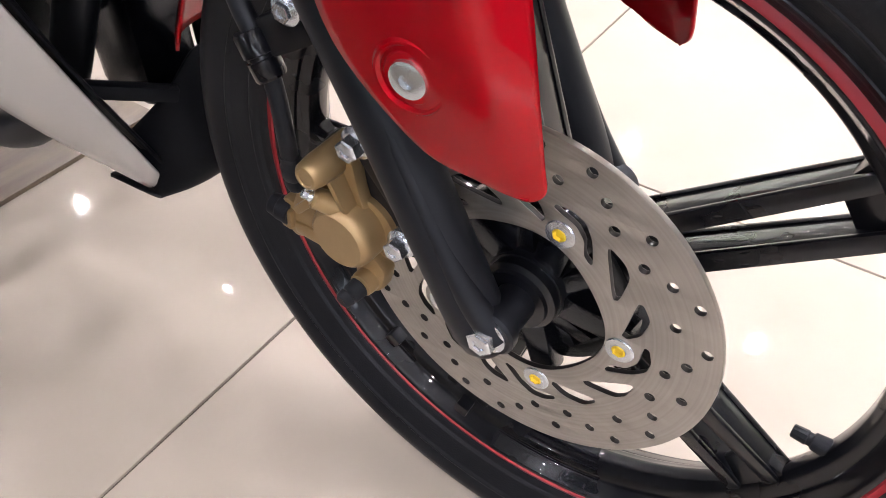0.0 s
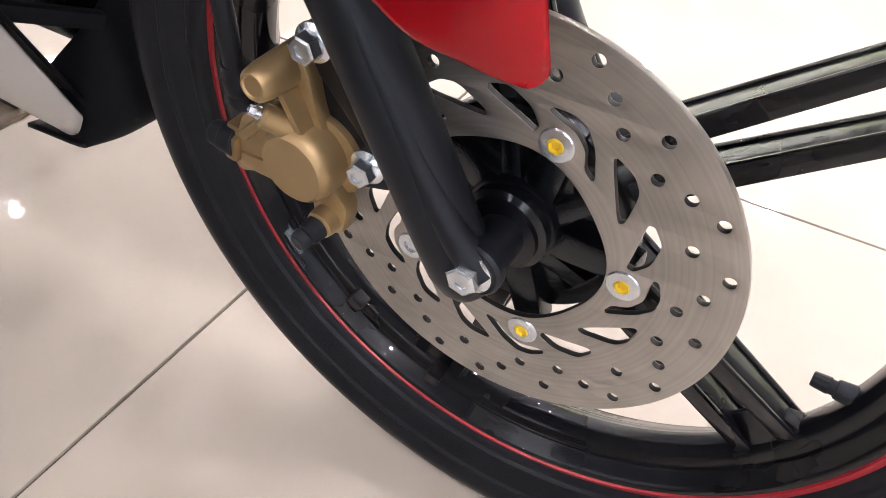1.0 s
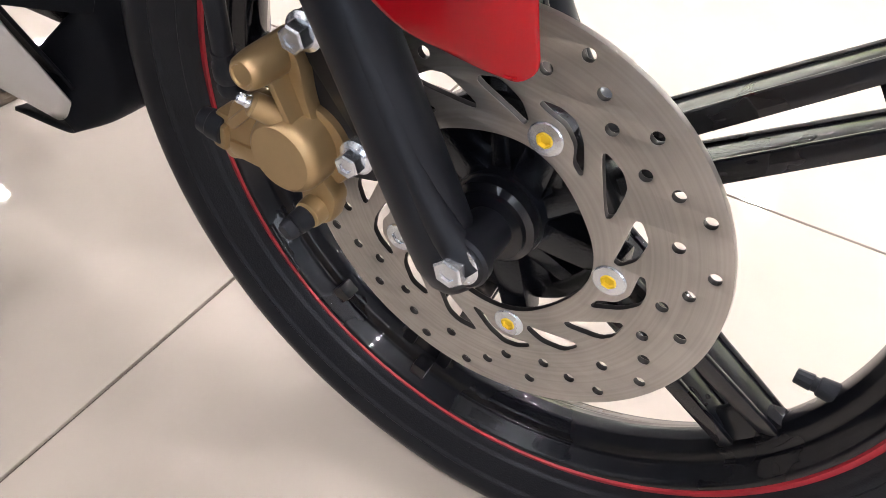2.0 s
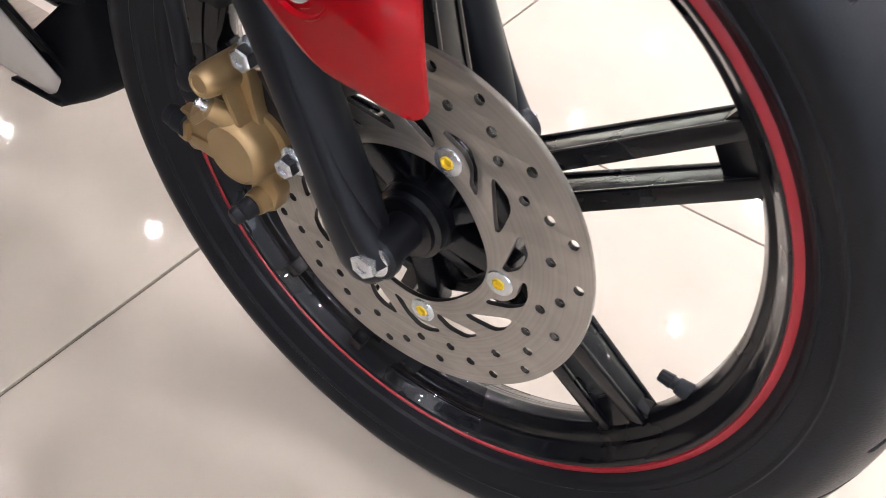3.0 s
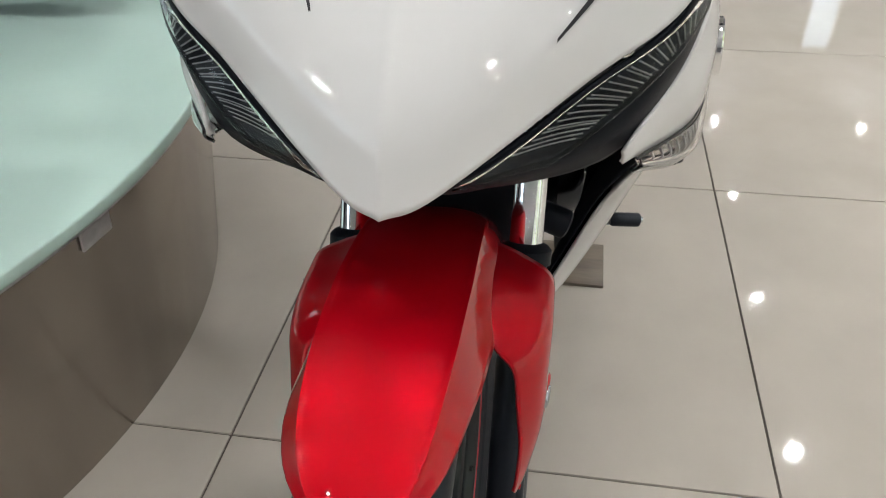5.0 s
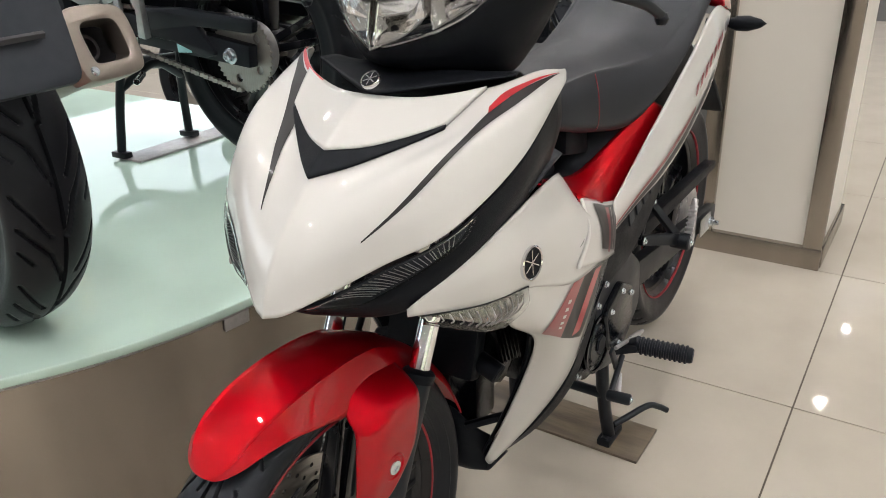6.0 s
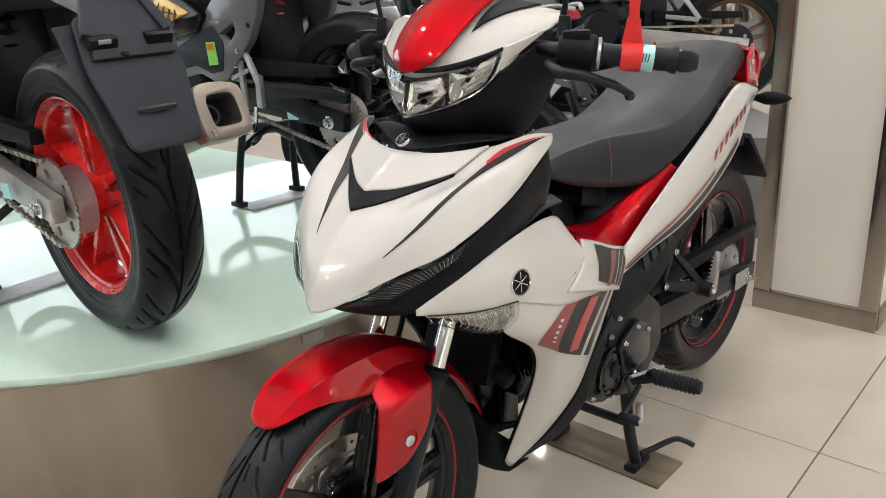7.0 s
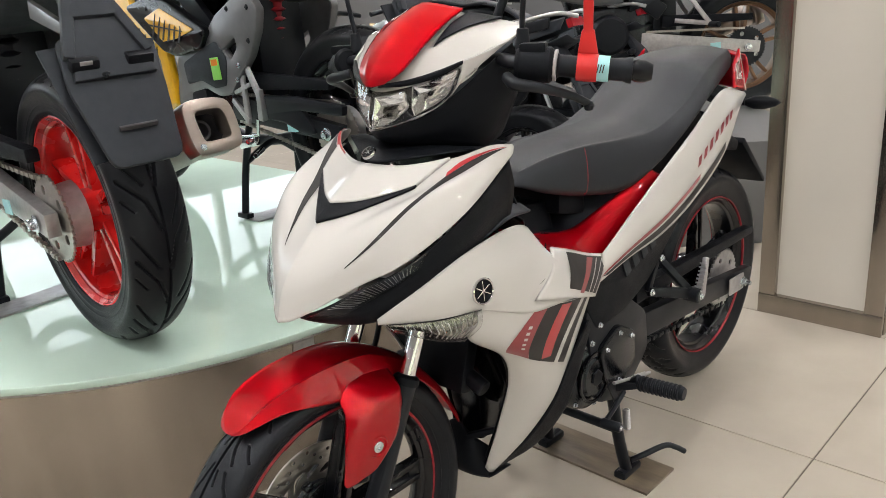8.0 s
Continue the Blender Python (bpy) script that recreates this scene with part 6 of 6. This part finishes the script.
def parked_bike(label, place, heading, rim_paint, body, accent, group, raised=0.0, stripe=None, lean=0.0):
    """A naked sports bike on its stand; built with the rear axle over the origin, heading along x."""
    b = thing("parked_motorcycle", (0, 0, 0), label, "motorcycle", group)
    c, f = Vector((0, 0, 0.31)), Vector((1.33, 0, 0.30))
    rw_ = part("rear_wheel", rim_mesh(c, 0.055, 72), rim_paint, b)
    part("tyre", tyre_mesh(c, 0.310, 0.069, 0.056, 0.002, 11, 900 if lean else 360, 110 if lean else 44, swept=True), RUBBER, rw_, "wide black tyre with angled grooves")
    part("hub", lathe([(-0.07, 0.0), (-0.07, 0.035), (-0.03, 0.05), (0.03, 0.05), (0.075, 0.04), (0.075, 0.0)], c, (0, 1, 0), 28), rim_paint, rw_)
    for k in range(5):
        a0 = 72 * k + 18
        for s in (-1, 1):
            part("spoke", beam(polar(c, 0.04, a0 + 16 * s), polar(c, 0.199, a0 + 9 * s), 0.022, 0.035, 0.016, 0.05, bevel=0.004), rim_paint, rw_)
    part("sprocket", plate([((0.098 if i % 2 else 0.091) * math.cos(2 * math.pi * i / 84), (0.098 if i % 2 else 0.091) * math.sin(2 * math.pi * i / 84)) for i in range(84)], 0.006,
                           side_plane(c.x, 0.10, c.z), [ringpts(0.012, 10, 0.066 * math.cos(radians(72 * k)), 0.066 * math.sin(radians(72 * k))) for k in range(5)]), SATIN if rim_paint == BRONZE else STEEL, rw_)
    part("cush_drive", lathe([(0.05, 0.0), (0.05, 0.075), (0.095, 0.07), (0.095, 0.0)], c, (0, 1, 0), 28), ALLOY, rw_)
    fw_ = part("front_wheel", rim_mesh(f, 0.04, 64), rim_paint, b)
    part("tyre", tyre_mesh(f, 0.300, 0.052, 0.039, 0.002, 11, 220, 28), RUBBER, fw_)
    for k in range(5):
        part("spoke", beam(polar(f, 0.02, 72 * k), polar(f, 0.2, 72 * k), 0.03, 0.03, 0.024, 0.04, bevel=0.004), rim_paint, fw_)
    part("brake_disc", plate(ringpts(0.14, 48), 0.005, side_plane(f.x, 0.06, f.z), [ringpts(0.085, 32)]), STEEL, fw_)
    for s in (1, -1):
        sw_ = part("swingarm", beam((-0.06, s * 0.125, 0.31), (0.52, s * 0.10, 0.37), 0.055, 0.03, 0.085, 0.035, bevel=0.006), SATIN if s < 0 or rim_paint == GLOSS else ALLOY, b)
        part("axle_nut", hexbolt((0, s * 0.141, 0.31), (0, s, 0), 0.014, 0.02, 0.016), ZINC, sw_)
        part("swingarm_sticker", block((0.16, s * 0.144, 0.326), (0.05, 0.002, 0.034), 0, (0, 3, 0)), TAG_BLUE, sw_, smooth=False)
        fk = part("fork_tube", rod((1.33, s * 0.10, 0.30), (1.07, s * 0.10, 0.90), 0.024), SATIN, b)
        part("fork_slider", rod((1.19, s * 0.10, 0.62), (1.03, s * 0.10, 0.99), 0.019), GOLD, fk)
        part("handlebar", tube([(0.98, s * 0.04, 1.04), (0.95, s * 0.20, 1.06), (0.88, s * 0.36, 1.05)], 0.012, 18), SATIN, b)
        part("grip", rod((0.92, s * 0.27, 1.058), (0.872, s * 0.38, 1.048), 0.018), GRIP, b)
        part("clutch_lever", tube([(0.97, s * 0.20, 1.05), (0.99, s * 0.26, 1.04), (0.94, s * 0.37, 1.03)], 0.007, 14), ALLOY, b)
        if accent == YELLOW:
            naked_side(b, s, body)
        else:
            sp = part("tank_shroud", flip_y(sheet(net([[(0.52, 0.14, 0.80), (0.72, 0.20, 0.88), (0.98, 0.24, 0.86)], [(0.55, 0.17, 0.70), (0.74, 0.23, 0.74), (1.04, 0.25, 0.74)],
                                                       [(0.62, 0.15, 0.56), (0.78, 0.20, 0.56), (0.96, 0.20, 0.60)]], 14, 20)), s), accent, b, solid=0.006)
            part("shroud_stripe", flip_y(sheet(lift(net([[(0.66, 0.200, 0.80), (0.86, 0.236, 0.83)], [(0.70, 0.222, 0.70), (0.94, 0.252, 0.74)]], 4, 8), 0.012)), s), stripe or INK, sp)
            part("side_panel", flip_y(sheet(net([[(0.16, 0.12, 0.80), (0.36, 0.13, 0.78), (0.56, 0.15, 0.72)], [(0.18, 0.13, 0.70), (0.36, 0.15, 0.66), (0.58, 0.16, 0.60)],
                                                 [(0.26, 0.12, 0.60), (0.40, 0.13, 0.56), (0.58, 0.14, 0.52)]], 12, 18)), s), GREYM, b, solid=0.006)
            part("info_sticker", block((0.40, s * 0.157, 0.665), (0.028, 0.003, 0.05), 0, (0, 10, 0)), GREEN, b, smooth=False)
            pg = part("peg_bracket", joined(beam((0.30, s * 0.13, 0.58), (0.20, s * 0.17, 0.44), 0.022, 0.014, bevel=0.003), beam((0.36, s * 0.13, 0.46), (0.20, s * 0.17, 0.44), 0.022, 0.014, bevel=0.003)), ALLOY, b)
            part("footpeg", rod((0.20, s * 0.16, 0.435), (0.18, s * 0.25, 0.435), 0.013), GRIP, pg)
        part("tail_cover", flip_y(sheet(net([[(-0.22, 0.05, 0.99), (0.05, 0.11, 0.93), (0.30, 0.13, 0.83)], [(-0.20, 0.06, 0.94), (0.05, 0.13, 0.86), (0.30, 0.15, 0.76)]], 8, 18)), s), body, b, solid=0.006)
        part("rear_signal", lathe([(0, 0.0), (0.006, 0.011), (0.04, 0.016), (0.07, 0.010), (0.08, 0.0)], (-0.24, s * 0.08, 0.78), (-0.2, s, 0), 16), MATT, b)
    for z0, dz in ((0.402, 0.0004), (0.218, 0.0035)):
        part("chain_run", joined(*[block((0.02 + 0.016 * k, 0.108, z0 + dz * k), (0.018, 0.012 if k % 2 else 0.007, 0.010), 0) for k in range(30)]), STEEL, b)
    part("chain_guard", beam((-0.02, 0.118, 0.455), (0.42, 0.112, 0.46), 0.03, 0.03, 0.06, 0.03, bevel=0.006), MATT, b)
    part("tank", sheet(whole([[(0.42, 0, 0.84), (0.42, 0.08, 0.83), (0.42, 0.12, 0.77)], [(0.52, 0, 0.96), (0.52, 0.12, 0.93), (0.52, 0.15, 0.80)], [(0.70, 0, 1.02), (0.70, 0.15, 0.97), (0.70, 0.19, 0.82)],
                              [(0.88, 0, 1.00), (0.88, 0.12, 0.95), (0.88, 0.17, 0.82)], [(0.96, 0, 0.93), (0.95, 0.08, 0.90), (0.94, 0.12, 0.82)]], 24, 31)), body, b, angle=60, solid=0.006)
    part("seat", sheet(whole([[(0.50, 0, 0.85), (0.50, 0.08, 0.845), (0.50, 0.11, 0.80)], [(0.32, 0, 0.845), (0.32, 0.11, 0.84), (0.30, 0.13, 0.79)], [(0.14, 0, 0.88), (0.14, 0.11, 0.875), (0.14, 0.13, 0.83)],
                              [(0.08, 0, 0.97), (0.08, 0.09, 0.965), (0.08, 0.11, 0.89)], [(-0.16, 0, 1.01), (-0.16, 0.07, 1.00), (-0.16, 0.085, 0.95)]], 24, 31)), SEAT, b, angle=60, solid=0.01)
    part("under_tray", sheet(whole([[(-0.26, 0, 0.90), (-0.26, 0.05, 0.905), (-0.25, 0.085, 0.925)], [(-0.05, 0, 0.80), (-0.05, 0.07, 0.805), (-0.04, 0.12, 0.845)], [(0.20, 0, 0.70), (0.20, 0.08, 0.705), (0.22, 0.13, 0.75)]], 12, 21)), GREYM, b, angle=60, solid=0.006)
    part("tail_rack", joined(*[tube([(-0.27, s * 0.03, 0.99), (-0.20, s * 0.10, 1.005), (0.02, s * 0.125, 0.965)], 0.009, 18) for s in (1, -1)]), ALLOY, b)
    part("tail_lamp", block((-0.24, 0, 0.965), (0.03, 0.10, 0.04), 0.008, (0, 20, 0)), LENS_RED, b)
    eng_ = part("engine", joined(block((0.66, 0, 0.42), (0.34, 0.24, 0.26), 0.04), block((0.80, 0, 0.60), (0.18, 0.18, 0.22), 0.02, (0, 20, 0))), CAST, b)
    for s in (1, -1):
        part("crankcase_cover", lathe([(0, 0.10), (0.03, 0.095), (0.045, 0.08), (0.05, 0.0)], (0.68, s * 0.115, 0.41), (0, s, 0), 28), SATIN, eng_)
    part("frame_beam", joined(*[beam((0.42, s * 0.13, 0.50), (0.98, s * 0.06, 0.92), 0.08, 0.03, 0.07, 0.03, bevel=0.008) for s in (1, -1)], beam((0.40, 0, 0.40), (0.40, 0, 0.72), 0.12, 0.2, 0.1, 0.18, bevel=0.01)), SATIN, b)
    # number plate hanger with two oblong reflectors
    ph = part("plate_hanger", joined(beam((-0.17, 0, 0.90), (-0.30, 0, 0.73), 0.035, 0.07, 0.03, 0.09, bevel=0.01), plate(soft_poly([(-0.075, 0.09), (0.075, 0.09), (0.085, 0.0), (0.062, -0.15), (-0.062, -0.15), (-0.085, 0.0)], 0.12), 0.012,
                                     Matrix.Translation((-0.345, 0, 0.62)) @ pose(0, 0, 0, 0, 0, 0) @ Euler((radians(64), 0, radians(-90))).to_matrix().to_4x4(), bevel=0.003)), GREYM, b, "dark grey plastic plate hanger")
    part("hanger_neck", beam((-0.285, 0.0, 0.755), (-0.350, 0.0, 0.632), 0.016, 0.09, 0.014, 0.15, bevel=0.004), GREYM, ph)
    for s in (1, -1):
        part("hanger_strut", beam((-0.275, s * 0.03, 0.775), (-0.338, s * 0.072, 0.670), 0.022, 0.022, 0.018, 0.02, bevel=0.005), GREYM, ph)
    for s in (1, -1):
        part("hanger_flange", beam((-0.290, s * 0.084, 0.690), (-0.375, s * 0.068, 0.492), 0.045, 0.006, 0.03, 0.006, up=(-0.9, 0, 0.4), bevel=0.002), GREYM, ph)
        part("plate_clip", block((-0.342, s * 0.05, 0.660), (0.02, 0.05, 0.022), 0.005, (0, -26, 0)), MATT, ph)
    part("clip_slot", block((-0.353, 0.05, 0.662), (0.004, 0.022, 0.007), 0.001, (0, -26, 0)), ALLOY, ph)
    part("hanger_slot", block((-0.396, 0.0, 0.548), (0.006, 0.07, 0.008), 0.001, (0, -26, 0)), INK, ph)
    part("hanger_bolt", hexbolt((-0.352, 0.02, 0.638), (-0.9, 0, -0.42), 0.005, 0.008, 0.005), SATIN, ph)
    part("red_reflector", block((-0.292, 0, 0.72), (0.008, 0.06, 0.026), 0.003, (0, -30, 0)), LENS_RED, ph)
    part("hanger_stay", beam((-0.08, 0.070, 0.74), (-0.30, 0.078, 0.685), 0.035, 0.012, 0.02, 0.012, bevel=0.003), GREYPAINT, b)
    ph.location = (0, 0.044, -0.02)
    mf = part("muffler", lathe([(0, 0.03), (0.05, 0.052), (0.28, 0.057), (0.33, 0.058), (0.342, 0.056), (0.345, 0.052), (0.343, 0.048), (0.325, 0.046), (0.18, 0.043)], (0.175, -0.18, 0.345), (-0.93, -0.12, 0.34), 28), material("brushed_muffler_alloy", (0.34, 0.30, 0.27), 0.3, 0.9) if not bpy.data.materials.get("brushed_muffler_alloy") else bpy.data.materials["brushed_muffler_alloy"], b, "brushed alloy stub muffler", angle=50)
    mz = Vector((-0.93, -0.12, 0.34)).normalized()
    mm = Matrix.Translation(Vector((0.175, -0.18, 0.345)) + mz * 0.335) @ mz.to_track_quat("Z", "Y").to_matrix().to_4x4()
    part("muffler_collar", plate(soft_poly([(-0.062, -0.050), (-0.048, -0.060), (0.046, -0.060), (0.060, -0.048), (0.064, 0.030), (0.050, 0.052), (-0.036, 0.058), (-0.060, 0.046)], 0.5), 0.050, mm, [soft_poly([(-0.040, -0.032), (-0.028, -0.042), (0.034, -0.042), (0.046, -0.030), (0.046, 0.022), (0.034, 0.038), (-0.028, 0.040), (-0.042, 0.026)], 0.35)], bevel=0.006), bpy.data.materials["brushed_muffler_alloy"], mf, "thick cast alloy end collar")
    part("collar_bolt", hexbolt(mm @ Vector((-0.046, -0.046, 0.026)), mz, 0.006, 0.008, 0.005), ZINC, mf)
    part("tail_pipe", tube([(0.92, -0.05, 0.45), (0.95, -0.06, 0.30), (0.75, -0.12, 0.20), (0.40, -0.16, 0.25), (0.175, -0.18, 0.345)], 0.022, 26), SATIN, b)
    part("muffler_core", lathe([(0.24, 0.0), (0.24, 0.044), (0.30, 0.045), (0.325, 0.0455), (0.31, 0.043), (0.26, 0.040), (0.26, 0.026), (0.31, 0.024), (0.31, 0.018), (0.25, 0.016), (0.25, 0)], (0.175, -0.18, 0.345), (-0.93, -0.12, 0.34), 20), INK, mf)
    part("front_mudguard", sheet([[(f.x + (0.325 - 0.02 * u * u) * math.cos(t), 0.06 * u, f.z + (0.325 - 0.02 * u * u) * math.sin(t)) for u in np.linspace(-1, 1, 9)] for t in np.radians(np.linspace(40, 150, 24))]), body, b, solid=0.004)
    part("headlight", joined(lathe([(0, 0.0), (0.02, 0.05), (0.06, 0.075), (0.12, 0.08), (0.14, 0.07), (0.15, 0.0)], (1.02, 0, 0.93), (1, 0, -0.1), 24)), body, b)
    if lean > 5:
        st_ = part("side_stand", tube([(0.55, 0.10, 0.30), (0.50, 0.20, 0.16), (0.47, 0.27, 0.050)], 0.012, 14), SATIN, b)
        part("stand_foot", block((0.47, 0.275, 0.050), (0.06, 0.03, 0.014), 0.004, (9, 0, 0)), SATIN, st_)
    else:
      st_ = part("centre_stand", joined(*[tube([(0.46, s * 0.10, 0.28 + raised), (0.50, s * 0.115, 0.15), (0.52, s * 0.13, 0.02 - raised)], 0.013, 12) for s in (1, -1)],
                                      tube([(0.49, -0.11, 0.18), (0.47, 0, 0.235), (0.49, 0.11, 0.18)], 0.012, 16)), SATIN, b)
    for s in () if lean > 5 else (1, -1):
        part("stand_foot", block((0.52, s * 0.13, 0.016 - raised), (0.06, 0.03, 0.018), 0.004), SATIN, st_)
    part("shock_absorber", lathe([(0, 0.0), (0, 0.022)] + [(0.03 * k + q, r) for k in range(9) for q, r in ((0.004, 0.024), (0.012, 0.036), (0.02, 0.024))] + [(0.28, 0.02), (0.28, 0)], (0.40, 0, 0.46), (-0.15, 0, 1), 18), STRIPE if raised == 0.03 else SATIN, b)
    b.matrix_basis = Matrix.Translation((*place[:2], place[2] + raised)) @ pose(0, 0, 0, 0, 0, heading) @ pose(0, 0, 0, -lean, 0, 0)
    return b


DARKBLUE = material("deep_blue_black_paint", (0.034, 0.042, 0.056), 0.3, 0.2, 0.8)
SLATE = material("slate_bike_paint", (0.16, 0.19, 0.225), 0.35, 0.1, 0.5)
RED_WHEEL = material("red_wheel_enamel", (0.60, 0.012, 0.012), 0.25, 0.0, 0.8)
GREYPAINT = material("satin_grey_paint", (0.15, 0.155, 0.165), 0.4, 0.3, 0.4)
parked_bike("dark sports motorcycle with bright red wheels on the platform", (-0.034, -0.793, PH), -91, RED_WHEEL, SLATE, SLATE, "parked motorcycles", 0.004, lean=1.3)
parked_bike("grey and yellow naked motorcycle on the glass platform", (-0.92, -0.93, PH), -88, GLOSS, GREYPAINT, YELLOW, "parked motorcycles", 0.03)
parked_bike("black motorcycle parked on the tile floor", (-2.12, -1.20, 0), -86, GLOSS, DARKBLUE, MATT, "parked motorcycles", 0.01)
parked_bike("black motorcycle parked beside the platform", (-2.95, -1.35, 0), -92, GLOSS, DARKBLUE, DARKBLUE, "parked motorcycles", 0.01, GREEN)
parked_bike("black motorcycle with bronze wheels on a plinth", (-3.35, -0.80, 0.45), -48, BRONZE, DARKBLUE, GREYPAINT, "parked motorcycles", 0.01)
solo("plinth", block((-3.05, -1.45, 0.225), (1.6, 2.2, 0.45), 0.01, (0, 0, -48)), WALLPAINT, "dark grey display plinth under a motorcycle", "plinth", kind="structure")
for x, y, a in ((-0.97, -1.41, 0), (0.07, -1.24, 6)):
    solo("stand_board", block((x, y, PH + 0.004), (0.40, 0.10, 0.007), 0.002, (0, 0, a)), ALLOY, "grey metal board under the stand feet", "board", "stand boards")

# ---- small things on the floor ----
solo("metal_post", joined(rod((0.101, 1.228, 0.0), (0.101, 1.228, 0.62), 0.010), lathe([(0, 0.0), (0, 0.0115), (0.006, 0.0115), (0.008, 0.010)], (0.101, 1.228, 0.0), (0, 0, 1), 20)), GREYPAINT,
     "slim grey metal post standing on the tiles", "post")
solo("floor_speck", lathe([(0, 0.0), (0, 0.006), (0.003, 0.0055), (0.004, 0.0)], (-0.662, -0.358, 0.0), (0, 0, 1), 9), INK, "small dark speck of dirt on the tiles", "speck")

# ---- floor of large square tiles ----
floor = solo("floor", block(((X0 + X1) / 2, (Y0 + Y1) / 2, -0.0535), (X1 - X0 + 3.0, Y1 - Y0 + 3.0, 0.1), 0), GROUT,
             "showroom floor of polished cream tiles with thin dark joints", "floor", kind="structure", smooth=False)
TS = 0.788
tile_bm = block((0, 0, -0.006), (TS - 0.0035, TS - 0.0035, 0.012), 0.0009)
tile_me = bpy.data.meshes.new("tile")
tile_bm.to_mesh(tile_me)
tile_bm.free()
tile_me.materials.append(TILE)
turn = radians(0.48)
for i in range(-10, 7):
    for j in range(-9, 8):
        u, v = (i + 0.5) * TS, (j + 0.5) * TS
        x = -0.300 + u * math.cos(turn) - v * math.sin(turn)
        y = 0.431 + u * math.sin(turn) + v * math.cos(turn)
        if X0 - 0.3 < x < X1 + 0.3 and Y0 - 0.3 < y < Y1 + 0.3:
            t = new("tile", tile_me)
            t.parent = floor
            t.matrix_local = pose(x, y, 0, 0, 0, 0.48)
